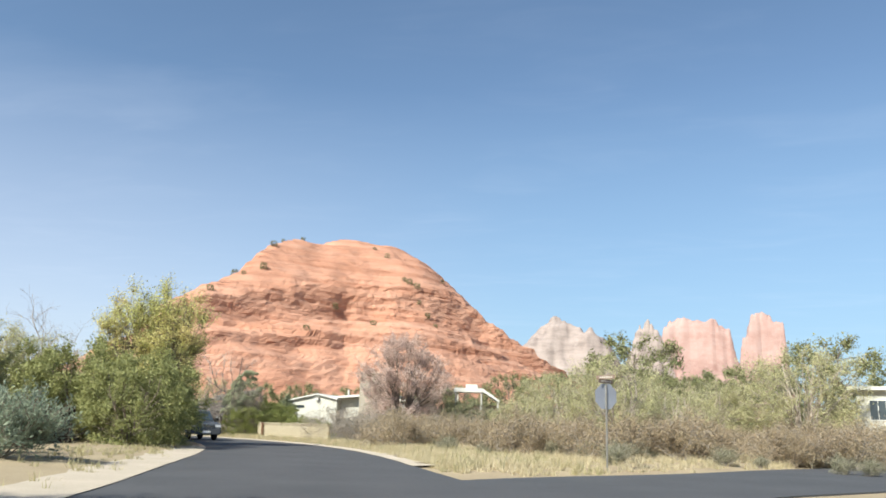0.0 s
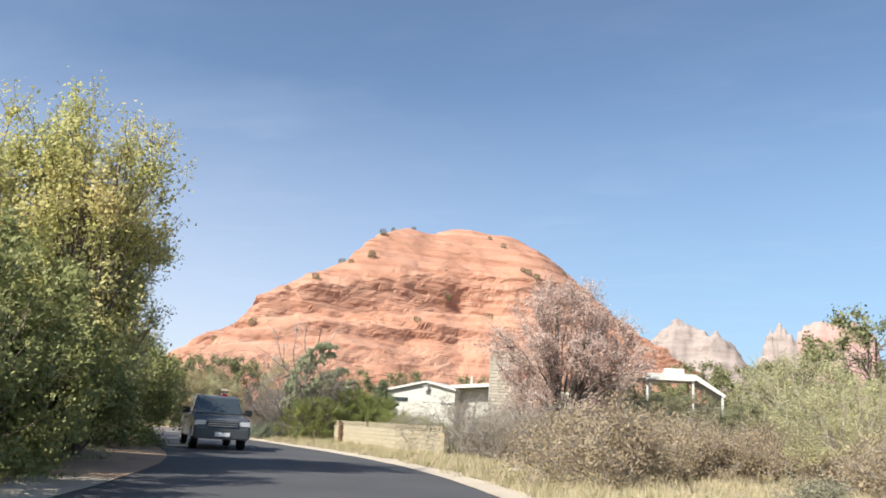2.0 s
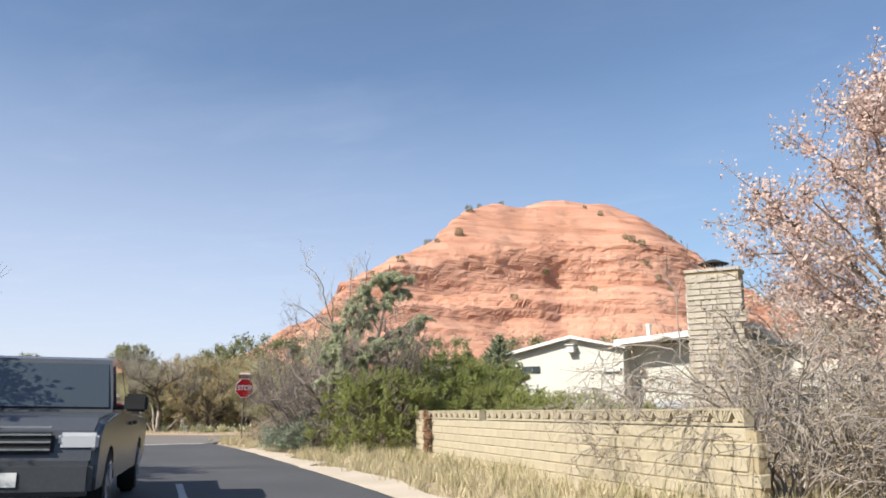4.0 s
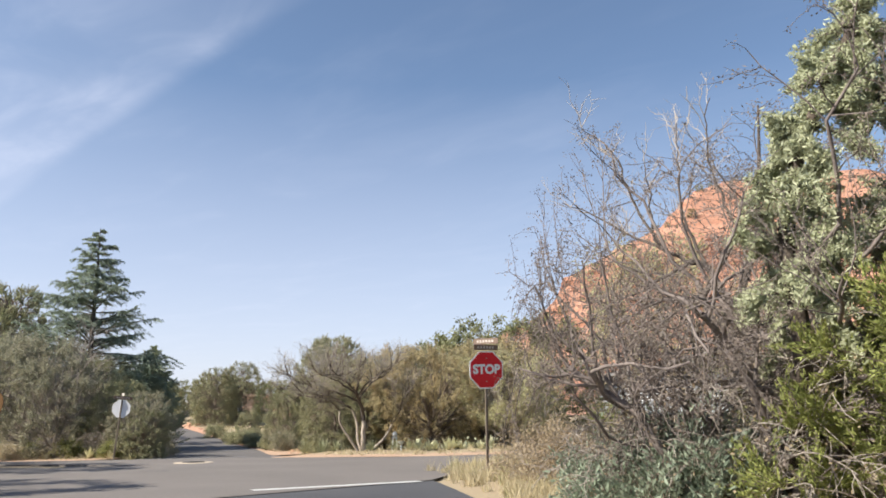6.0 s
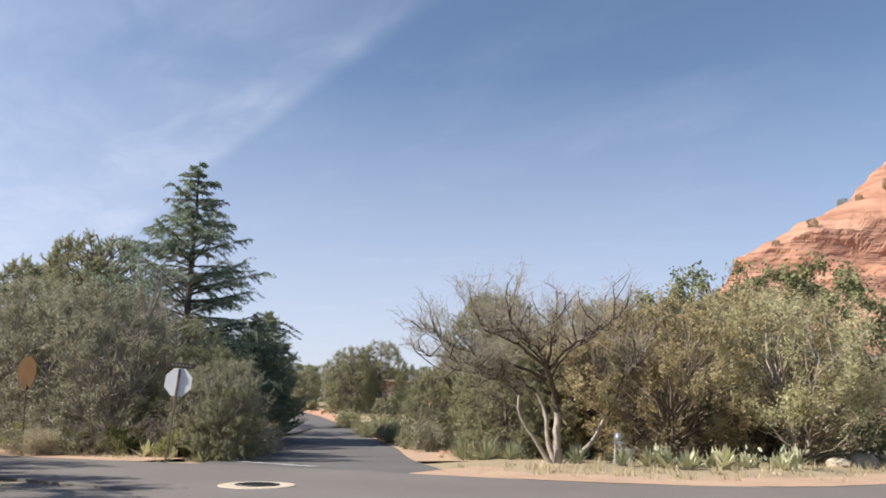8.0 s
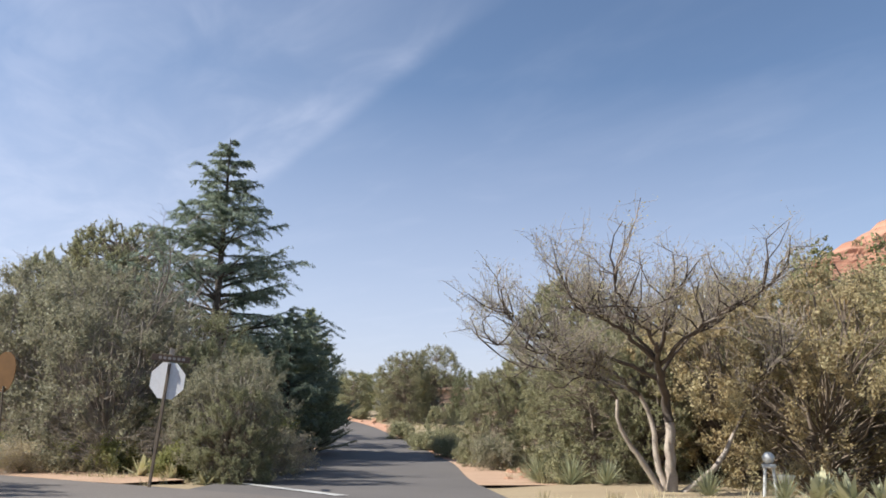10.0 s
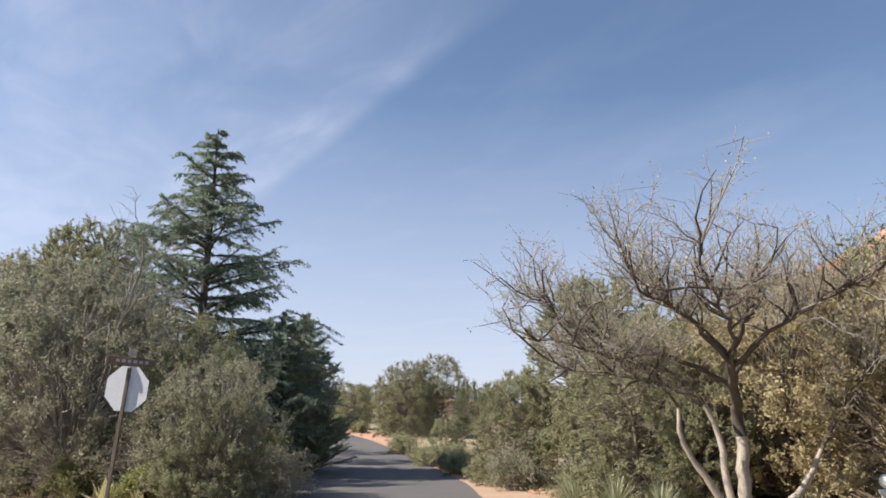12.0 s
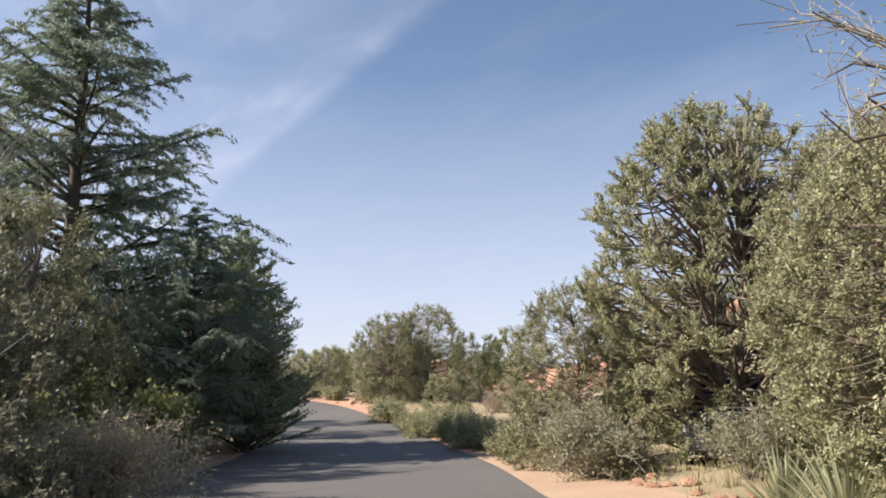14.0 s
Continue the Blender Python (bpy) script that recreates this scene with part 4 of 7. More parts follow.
def dome_limbs(seed, height, radius, clumps=60, low=0.08, widest=0.42, puff=0.13, stems=3, twigs=9, wood=0.06, lobes=0.25, hollow=0.45, up=0.15, foot=0.7, lean=0.35, origin=0.5, limb_wood=0.42, tight=False):
    """A crown of separate leafy clumps on limbs that leave a few stems, with a lobed outline."""
    rng = np.random.default_rng(seed)
    bumps = [(rng.uniform(0, 2 * np.pi), rng.uniform(low, 1), rng.uniform(-1, 1)) for _ in range(9)]
    out, stem = [], []
    for k in range(stems):
        a = 2 * np.pi * (k + rng.uniform(-0.3, 0.3)) / stems
        d = np.array([math.cos(a), math.sin(a), 0.0])
        reach = radius * lean * (stems > 1) * rng.uniform(0.6, 1.2)
        p = np.array([d * wood * 1.2, d * reach * 0.3, d * reach * 0.6, d * reach, d * reach * 1.1])
        p[:, 2] = np.array([-0.1, 0.18, 0.38, 0.62, 0.84]) * height
        p[1:] += rng.normal(0, 0.035 * radius, (4, 3))
        stem.append(p)
        out.append((p, wood, wood * 0.35, 0))
    made = 0
    while made < clumps:
        u, a = rng.uniform(low, 0.97), rng.uniform(0, 2 * np.pi)
        r = foot + (1 - foot) * (u - low) / (widest - low) if u < widest else math.sqrt(max(0.0, 1 - ((u - widest) / (1 - widest)) ** 2))
        if rng.uniform() > 0.25 + 0.75 * r:
            continue
        made += 1
        lobe = 1 + sum(lobes * w * math.exp(-(((a - b + np.pi) % (2 * np.pi) - np.pi) / 0.5) ** 2 - ((u - c) / 0.2) ** 2) for b, c, w in bumps)
        q = radius * r * lobe * rng.uniform(hollow, 1) ** 0.6
        c = np.array([q * math.cos(a), q * math.sin(a), u * height * (1 - 0.05 * rng.uniform() ** 2)])
        p = min(stem, key=lambda k: np.hypot(*(k[3, :2] - c[:2])))
        f = np.clip(u * origin * rng.uniform(0.7, 1.2) / 0.84, 0.08, 0.95) * 4
        i = min(int(f), 3)
        s = p[i] + (p[i + 1] - p[i]) * (f - i)
        mid = (s + c) / 2 + [0, 0, 0.08 * height * rng.uniform(-0.4, 1)] + rng.normal(0, 0.07 * radius, 3)
        limb = np.array([s, (s + mid) / 2 + rng.normal(0, 0.02 * radius, 3), mid, (mid + c) / 2 + rng.normal(0, 0.02 * radius, 3), c])
        out.append((limb, wood * limb_wood, wood * 0.1, 1))
        way = unit(c - np.array([0, 0, 0.45 * height * u]))
        for k in range(twigs):
            b = c if k % 3 or tight else limb[3]
            d = unit(rng.normal(0, 1, 3) + way * 0.7 + [0, 0, up])
            L = puff * height * rng.uniform(0.5, 1.15)
            e = unit(d + rng.normal(0, 0.35, 3) + [0, 0, up])
            out.append((np.array([b, b + d * L * 0.5, b + d * L * 0.5 + e * L * 0.5]), wood * 0.1, wood * 0.05, 2))
    return out


def conifer_limbs(seed, height, radius, whorls=26, per=5, droop=-0.05, first=0.08, side=9, full=1.0, rise=(-0.1, 0.35), hang=0.06, reach=(0.45, 1.15)):
    """A straight trunk with tiers of level boughs, each with flat side sprays."""
    rng = np.random.default_rng(seed)
    out = [(np.array([[0, 0, -0.1], [0.05, 0, height * 0.4], [0, 0.04, height * 0.75], [0, 0, height]]), height * 0.018, 0.015, 0)]
    for k in range(whorls):
        u = first + (1 - first) * (k / whorls) ** 0.9
        for _ in range(per):
            a = rng.uniform(0, 2 * np.pi)
            size = radius * min(1.0, (1 - u) / full) ** 0.85 * rng.uniform(*reach) + 0.15
            d = np.array([math.cos(a), math.sin(a), rng.uniform(*rise)])
            n = 6
            pts = [np.array([0, 0, height * (u + rng.uniform(-0.015, 0.015))])]
            for i in range(n):
                d = unit(d + np.array([0, 0, droop + 0.05 * (i > 3)]) + rng.normal(0, 0.05, 3))
                pts.append(pts[-1] + d * size / n)
            pts = np.array(pts)
            out.append((pts, 0.012 + 0.012 * size, 0.006, 1))
            across = unit(np.cross(d, [0, 0, 1]))
            for i in range(side):
                f = rng.uniform(0.2, 1) * n
                j = min(int(f), n - 1)
                p = pts[j] + (pts[j + 1] - pts[j]) * (f - j)
                w = unit(d * 0.8 + across * rng.choice([-1, 1]) * rng.uniform(0.5, 1.1) + [0, 0, rng.uniform(-0.35, 0.05)])
                q = size * rng.uniform(0.2, 0.46) * (1.2 - 0.6 * f / n)
                out.append((np.array([p, p + w * q * 0.5, p + w * q + [0, 0, -hang * q]]), 0.006, 0.003, 2))
    return out


KINDS = {}


def plant(kind, name, label, category, meshes):
    KINDS[kind] = (name, label, category, meshes)


FIRST = {}


def set_plant(kind, x, y, size=1.0, turn=0.0, tall=1.0, label="", group="", sink=0.03, z=None):
    """Stands a plant of a kind on the ground."""
    name, text, category, meshes = KINDS[kind]
    if z is None:
        z = at_ground(x, y) - sink
    m = pose(x, y, z, 0, 0, turn) @ Matrix.Diagonal((size, size, size * tall, 1))
    if kind in FIRST:
        first = FIRST[kind]
        ob = copy_thing(first, m @ Matrix.Diagonal((1 / first.scale.x, 1 / first.scale.y, 1 / first.scale.z, 1)))
    else:
        ob = thing(name, text, category)
        for part_name, me in meshes:
            tagged(put(part_name, me, ob), kind="stuff" if part_name == "branchwork" else "")
        ob.matrix_basis = m
        FIRST[kind] = ob
    return tagged(ob, label or text, category, group)


# ---- plant kinds ----
T = tree_limbs
plant("hedge", "hedge_shrub", "dense rounded green broadleaf shrub at the street's edge", "shrub",
      wooded(1, dome_limbs(101, 3.7, 2.4, 70, 0.03, 0.45, 0.15, 4, 9, 0.04), "bark", "leaf_hedge", 30000, 0.10, 0.055, 0.10, leafy_from=2, scaly=True))
plant("poplar", "poplar_tree", "tall poplar with yellow-green autumn leaves", "tree",
      wooded(2, dome_limbs(102, 8.5, 1.75, 90, 0.10, 0.5, 0.11, 2, 9, 0.11, 0.35, 0.3, 0.5), "bark", "leaf_poplar", 30000, 0.10, 0.06, 0.12, leafy_from=2, scaly=True))
plant("bare", "bare_tree", "leafless grey tree with fine bare twigs", "tree",
      wooded(3, crowned(T(103, 7.5, 2, 0.3, 0.2, 0.11, (7, 7, 6), (0.7, 0.8, 0.8), (0.6, 0.55, 0.5), (0.06, 0.05, 0.03, 0)), 6.6, 2.4), "twig_grey", "leaf_olive", 0, 0.1, 0.1, 0.1))
plant("vase", "mesquite_tree", "spreading mesquite with pale forked stems and thin fading leaves", "tree", spread_mesquite(158))
plant("mesquite", "mesquite_shrub", "tangled mesquite thicket with olive-brown leaves", "shrub",
      wooded(5, dome_limbs(105, 5.0, 2.9, 190, 0.03, 0.5, 0.10, 5, 8, 0.06, 0.35, 0.4, 0.2, 0.8, tight=True), "bark", "leaf_mesquite", 42000, 0.085, 0.04, 0.05, leafy_from=2, scaly=True))
plant("olive", "olive_shrub", "tall olive-green thicket shrub", "shrub",
      wooded(6, dome_limbs(106, 4.8, 2.4, 190, 0.02, 0.45, 0.10, 5, 8, 0.05, 0.35, 0.4, 0.35, 0.8, tight=True), "bark", "leaf_olive", 48000, 0.075, 0.032, 0.045, 0.4, leafy_from=2, scaly=True))
plant("willow", "willow_shrub", "broad feathery yellow-green desert willow", "shrub",
      wooded(7, dome_limbs(107, 4.6, 2.9, 80, 0.22, 0.55, 0.15, 5, 9, 0.07, 0.3, 0.4, 0.1, 0.75), "bark_pale", "leaf_willow", 26000, 0.11, 0.028, 0.10, leafy_from=2, scaly=True))
plant("thicket", "thicket_shrub", "dense grey-olive thicket shrub at the street's edge", "shrub",
      wooded(25, dome_limbs(125, 5.0, 2.5, 170, 0.02, 0.5, 0.11, 6, 9, 0.06, 0.4, 0.4, 0.3, 0.8, limb_wood=0.5, tight=True), "twig_grey", "leaf_thicket", 32000, 0.085, 0.04, 0.05, 0.3, leafy_from=2, scaly=True))
plant("brush", "brown_brush", "low tangled brown desert brush", "shrub",
      wooded(8, bush_limbs(108, 1.4, 1.5, 22, (6, 6), 0.012), "twig_grey", "leaf_brown", 8500, 0.062, 0.028, 0.10, leafy_from=1))
plant("scrub", "green_scrub", "low dry grey-green scrub bush", "shrub",
      wooded(9, bush_limbs(109, 1.1, 1.1, 18, (6, 5), 0.012), "twig_grey", "leaf_thicket", 6000, 0.06, 0.026, 0.07, leafy_from=1))
plant("twiggy", "bare_shrub", "leafless grey shrub of drooping twigs", "shrub",
      wooded(10, bush_limbs(110, 3.6, 2.2, 20, (8, 7), 0.02, (0.1, -0.08, -0.18)), "twig_grey", "leaf_brown", 2500, 0.06, 0.03, 0.08, leafy_from=1))
plant("pink", "pink_leaved_tree", "tree with sparse faded pink autumn leaves", "tree",
      wooded(11, dome_limbs(111, 8.4, 3.7, 130, 0.2, 0.5, 0.12, 3, 9, 0.13, 0.4, 0.3, 0.3, limb_wood=0.45), "bark_brown", "leaf_pink", 62000, 0.10, 0.055, 0.12, leafy_from=2, scaly=True))
plant("pfitzer", "spreading_juniper", "spreading bright green juniper with feathery arching boughs", "shrub",
      wooded(12, dome_limbs(112, 2.7, 2.2, 150, 0.02, 0.4, 0.19, 5, 9, 0.035, 0.5, 0.4, 0.25, 0.9, 0.4, 0.5, 0.3, True), "bark", "leaf_pfitzer", 110000, 0.06, 0.014, 0.018, 0.2, 2, True))
plant("juniper", "juniper_tree", "rounded grey-green juniper tree", "tree",
      wooded(13, dome_limbs(113, 6.6, 2.65, 330, 0.01, 0.36, 0.085, 1, 9, 0.10, 0.35, 0.6, 0.35, 0.95, 0.15, 0.95, 0.16, True), "bark", "leaf_juniper", 90000, 0.075, 0.034, 0.03, 0.4, 2, scaly=True))
plant("pinyon", "pinyon_tree", "tall dense pinyon with clumped dark olive-green needles", "tree",
      wooded(34, dome_limbs(134, 6.6, 2.3, 520, 0.03, 0.40, 0.055, 2, 8, 0.13, 0.45, 0.5, 0.5, 0.8, 0.2, 0.9, 0.22, True), "bark_brown", "leaf_pinyon", 170000, 0.055, 0.02, 0.022, 0.4, 2, True))
plant("lightjuniper", "juniper_tree", "rounded grey-green juniper tree", "tree",
      wooded(33, dome_limbs(133, 6.6, 2.8, 140, 0.01, 0.4, 0.11, 1, 8, 0.10, 0.3, 0.6, 0.15, 0.95, 0.15, 0.95, 0.16, True), "bark", "leaf_juniper", 42000, 0.11, 0.06, 0.07, 0.2, 2, scaly=True))
plant("darkjuniper", "dark_juniper", "dark green rounded juniper", "tree",
      wooded(14, dome_limbs(114, 6.0, 2.7, 120, 0.1, 0.5, 0.095, 2, 12, 0.11, 0.35, 0.5, 0.2, 0.7, 0.25, 0.9, 0.25, True), "bark", "leaf_dark", 60000, 0.075, 0.03, 0.05, 0.3, 2, scaly=True))
plant("cedar", "cedar_tree", "tall blue-green cedar with level drooping boughs", "tree",
      wooded(15, conifer_limbs(115, 13.6, 4.4, 34, 5, -0.05, 0.12, 18, 0.6, (0.05, 0.6), 0.25, (0.4, 1.15)), "bark_dark", "leaf_cedar", 125000, 0.15, 0.036, 0.035, -0.25, 1, True))
plant("fir", "fir_tree", "dense dark green conical fir", "tree",
      wooded(16, conifer_limbs(116, 6.9, 2.7, 26, 8, 0.04, 0.02, 12, 0.8, (0.2, 0.6), 0.0), "bark_dark", "leaf_fir", 60000, 0.12, 0.04, 0.035, 0.3, 1, True))
plant("far", "far_tree", "distant rounded green tree", "tree",
      wooded(17, dome_limbs(117, 7.0, 3.4, 120, 0.03, 0.48, 0.10, 2, 9, 0.10, 0.3, 0.55, 0.15, 0.8, 0.2, 0.9, 0.25, True), "bark", "leaf_far", 13000, 0.18, 0.10, 0.12, 0.2, 2, scaly=True))
plant("round", "rounded_bush", "low mounded grey-green bush", "shrub",
      wooded(18, bush_limbs(118, 1.5, 1.6, 22, (7, 6), 0.015), "bark", "leaf_juniper", 12000, 0.09, 0.05, 0.10, 0.2, 1))
plant("bluebush", "blue_juniper", "low spreading blue-grey juniper", "shrub",
      wooded(19, bush_limbs(119, 1.4, 1.4, 24, (8, 6), 0.015, (0.04, 0.04, 0.04), 0.15), "bark", "leaf_cedar", 14000, 0.10, 0.03, 0.06, 0.3, 1, True))
plant("dry", "dry_bush", "dry tan bush with dead flower heads", "shrub",
      wooded(20, bush_limbs(120, 1.05, 1.15, 26, (7, 5), 0.01), "twig_pale", "grass", 8000, 0.08, 0.02, 0.07, 0.6, 1))
plant("deadtree", "dead_tree", "dead grey tree with tangled leafless branches", "tree",
      wooded(21, crowned(T(121, 6.2, 4, 0.55, 0.1, 0.09, (7, 7, 6), (0.8, 0.9, 0.9), (0.6, 0.55, 0.5), (0.07, 0.0, -0.02, -0.04), 0.2), 5.2, 2.6), "twig_brown", "leaf_dead", 18000, 0.04, 0.018, 0.04, leafy_from=3))
plant("yellowtree", "yellowing_tree", "slim tree with thin yellow-green leaves", "tree",
      wooded(22, crowned(T(122, 6.0, 2, 0.2, 0.3, 0.09, (8, 6, 5), (0.6, 0.7, 0.8), (0.45, 0.5, 0.5), (0.1, 0.06, 0.02, 0)), 5.0, 1.0), "bark_pale", "leaf_willow", 6000, 0.08, 0.045, 0.12, leafy_from=2))
plant("pfleafy", "leafy_undergrowth", "low broad-leaved green undergrowth", "shrub",
      wooded(23, bush_limbs(123, 1.3, 1.2, 20, (6, 5), 0.012), "bark", "leaf_hedge", 9000, 0.11, 0.06, 0.10, 0.2, 1))


def weeping_spruce():
    """A blue spruce whose leader bends over, with hanging curtains of needles."""
    rng = np.random.default_rng(31)
    main = curve_line([(-0.55, 0.3, -0.1), (0.11, -1.11, 1.49), (0.09, -1.12, 2.64), (0.28, -1.01, 3.49), (0.63, -0.83, 4.28), (0.97, -0.63, 4.99), (1.35, -0.43, 5.4), (1.7, -0.23, 5.52), (1.96, -0.09, 5.36)], 0.25)
    fork = curve_line([(0.81, -0.72, 3.65), (1.07, -0.58, 4.13), (1.4, -0.4, 4.48), (1.69, -0.24, 4.8), (1.95, -0.1, 4.99)], 0.25)
    low = curve_line([(0.85, -0.7, 2.96), (1.39, -0.4, 3.38), (1.94, -0.1, 3.72), (2.34, 0.12, 4.02), (2.62, 0.27, 4.19)], 0.25)
    side = curve_line([(0.68, -0.8, 2.63), (1.3, -0.45, 3.12), (1.76, -0.2, 3.29), (2.15, 0.01, 3.54)], 0.25)
    limbs = [(main, 0.11, 0.03, 0), (fork, 0.05, 0.02, 0), (low, 0.05, 0.02, 0), (side, 0.05, 0.02, 0)]
    for spine, wide, first, boughs in ((main, 0.95, 10, 5), (fork, 0.42, 1, 3), (low, 0.7, 1, 4), (side, 1.1, 0, 4)):
        n = len(spine)
        for i, p in enumerate(spine):
            if i < first:
                continue
            for _ in range(boughs):
                a = rng.uniform(0, 2 * np.pi)
                d = np.array([math.cos(a), math.sin(a), rng.uniform(-0.5, 0.35)])
                q = wide * (1 - 0.62 * i / n) * rng.uniform(0.2, 0.85)
                b = np.array([p, p + d * 0.4 * q, p + d * 0.75 * q + [0, 0, -0.12 * q], p + d * q + [0, 0, -0.4 * q]])
                limbs.append((b, 0.014, 0.006, 1))
                for _ in range(7):
                    o = b[rng.integers(1, 4)]
                    w = unit(d + rng.normal(0, 0.7, 3) + [0, 0, -0.35])
                    m = rng.uniform(0.08, 0.24)
                    limbs.append((np.array([o, o + w * m * 0.6, o + w * m + [0, 0, -0.25 * m]]), 0.008, 0.004, 1))
    return wooded(32, limbs, "bark_dark", "leaf_blue", 170000, 0.06, 0.017, 0.03, -0.5, 1)


plant("weeping", "weeping_blue_spruce", "weeping blue spruce with a bent leader and hanging boughs", "tree", weeping_spruce())


def reaching_tree():
    """A leafless tree whose dark limbs reach out sideways and end in bleached twigs."""
    rng = np.random.default_rng(57)
    wood, fine = Geo(), Geo()
    tube(wood, curve_line([(0.1, 0.2, -0.1), (0.05, 0.1, 1.6), (-0.2, 0.05, 3.0), (-0.55, -0.07, 4.0), (-0.9, -0.3, 4.1)], 0.25), 0.15, 0.06, 8)
    tube(wood, curve_line([(-0.2, 0.05, 3.0), (0.3, 0.3, 4.4), (0.5, 0.5, 6.0), (0.6, 0.6, 7.4)], 0.3), 0.09, 0.02, 7)
    arms = [([(-0.87, -0.3, 4.05), (-1.6, -0.6, 3.65), (-2.2, -0.95, 3.35)], 0.045, 6, 0.5),
            ([(-0.9, -0.3, 4.1), (-0.96, -0.31, 4.23), (-1.36, -0.27, 4.45), (-2.05, -0.3, 4.84), (-2.63, -0.24, 5.31), (-3.5, -0.31, 5.75)], 0.045, 10, 0.7),
            ([(-1.36, -0.27, 4.45), (-1.8, -0.2, 5.3), (-2.11, -0.11, 6.11), (-2.44, -0.08, 6.92), (-3.1, -0.16, 7.45)], 0.035, 15, 0.8),
            ([(-1.0, -0.32, 4.25), (-1.37, -0.58, 4.55), (-1.39, -0.78, 5.47), (-1.41, -0.89, 6.0)], 0.035, 7, 0.5),
            ([(-0.55, -0.07, 4.0), (-0.96, 0.09, 5.1), (-1.02, 0.18, 6.17), (-1.04, 0.28, 7.3)], 0.04, 16, 0.9),
            ([(0.3, 0.3, 4.4), (-0.3, 0.5, 5.6), (-0.5, 0.6, 6.8), (-0.4, 0.7, 7.9)], 0.04, 14, 0.9),
            ([(0.4, 0.4, 5.2), (1.0, 0.2, 6.0), (1.6, 0.0, 6.6)], 0.04, 12, 0.9)]
    for pts, r0, boughs, size in arms:
        arm = curve_line(pts, 0.2)
        arm[1:] += rng.normal(0, 0.025, arm[1:].shape)
        tube(wood, arm, r0, 0.01, 6)
        way = unit(arm[-1] - arm[0])
        for _ in range(boughs):
            p = arm[int(rng.uniform(0.25, 0.99) * len(arm))]
            d = unit(way * 0.8 + [0, 0, 0.35] + rng.normal(0, 0.5, 3))
            L = size * rng.uniform(0.5, 1.2)
            q = np.array([p, p + d * L * 0.35 + rng.normal(0, 0.03, 3), p + d * L * 0.7 + rng.normal(0, 0.05, 3), p + d * L + rng.normal(0, 0.06, 3)])
            tube(fine, q, 0.012, 0.005, 4)
            for _ in range(7):
                f = rng.uniform(0.8, 2.99)
                i = int(f)
                o = q[i] + (q[i + 1] - q[i]) * (f - i)
                w = unit(d + rng.normal(0, 0.6, 3) + [0, 0, 0.2])
                m = rng.uniform(0.15, 0.4)
                tube(fine, np.array([o, o + w * m * 0.5 + rng.normal(0, 0.015, 3), o + w * m]), 0.005, 0.003, 3)
    return [("trunk", wood.mesh("trunk", M["bark_mesquite"], True)), ("branchwork", fine.mesh("branchwork", M["twig_pale"], True))]


plant("reaching", "dead_tree", "dead tree with dark reaching limbs and bleached twigs", "tree", reaching_tree())


def blades(seed, count, length, wide, droop, material, tilt=(0.1, 1.25)):
    """A rosette of long stiff blades."""
    rng = np.random.default_rng(seed)
    g = Geo()
    for _ in range(count):
        a, e = rng.uniform(0, 2 * np.pi), rng.uniform(*tilt)
        d = np.array([math.cos(a) * math.sin(e), math.sin(a) * math.sin(e), math.cos(e)])
        s = unit(np.cross(d, [0, 0, 1.0]) + 1e-6)
        L = length * rng.uniform(0.7, 1.1)
        pts, p = [], np.zeros(3)
        for i in range(5):
            w = wide * (0.7, 1.0, 0.85, 0.5, 0.04)[i] / 2
            pts += [p - s * w, p + s * w]
            d = unit(d + np.array([0, 0, -droop]))
            p = p + d * L / 4
        g.add(pts, [(2 * i, 2 * i + 1, 2 * i + 3, 2 * i + 2) for i in range(4)])
    return [("leaves", g.mesh("leaves", M[material], False))]


plant("yucca", "yucca", "yucca with long narrow pale green blades", "yucca", blades(41, 120, 0.95, 0.035, 0.06, "leaf_yucca"))
plant("agave", "agave", "agave rosette of stout pale grey-green blades", "agave", blades(42, 24, 0.64, 0.17, 0.02, "leaf_agave", (0.05, 1.1)))


def pad_mesh():
    bm = bmesh.new()
    bmesh.ops.create_icosphere(bm, subdivisions=2, radius=1)
    for v in bm.verts:
        v.co = Vector((v.co.x * 0.075 * (1 - 0.25 * (v.co.z < 0) * -v.co.z), v.co.y * 0.022, v.co.z * 0.15 + 0.14))
    me = bpy.data.meshes.new("pad")
    bm.to_mesh(me)
    bm.free()
    me.materials.append(M["cactus"])
    for p in me.polygons:
        p.use_smooth = True
    return me


PAD = pad_mesh()


def prickly_pear(x, y, seed, count=14, size=1.0):
    """A clump of flat cactus pads, one on another."""
    rng = np.random.default_rng(seed)
    ob = thing("prickly_pear", "clump of pale green prickly pear cactus pads", "cactus", "prickly pears at the corner", at=pose(x, y, at_ground(x, y) - 0.03))
    pads = []
    for k in range(count):
        if k < 5 or not pads:
            m = pose(rng.uniform(-0.4, 0.4), rng.uniform(-0.3, 0.3), 0, rng.uniform(-20, 20), rng.uniform(-35, 35), rng.uniform(0, 360))
        else:
            m = pads[rng.integers(len(pads))] @ pose(rng.uniform(-0.06, 0.06), 0, 0.25, rng.uniform(-25, 25), rng.uniform(-45, 45), rng.uniform(-60, 60))
        pads.append(m)
        o = put("pad", PAD, ob)
        o.matrix_basis = m @ Matrix.Scale(size * rng.uniform(0.8, 1.25), 4)
    return ob


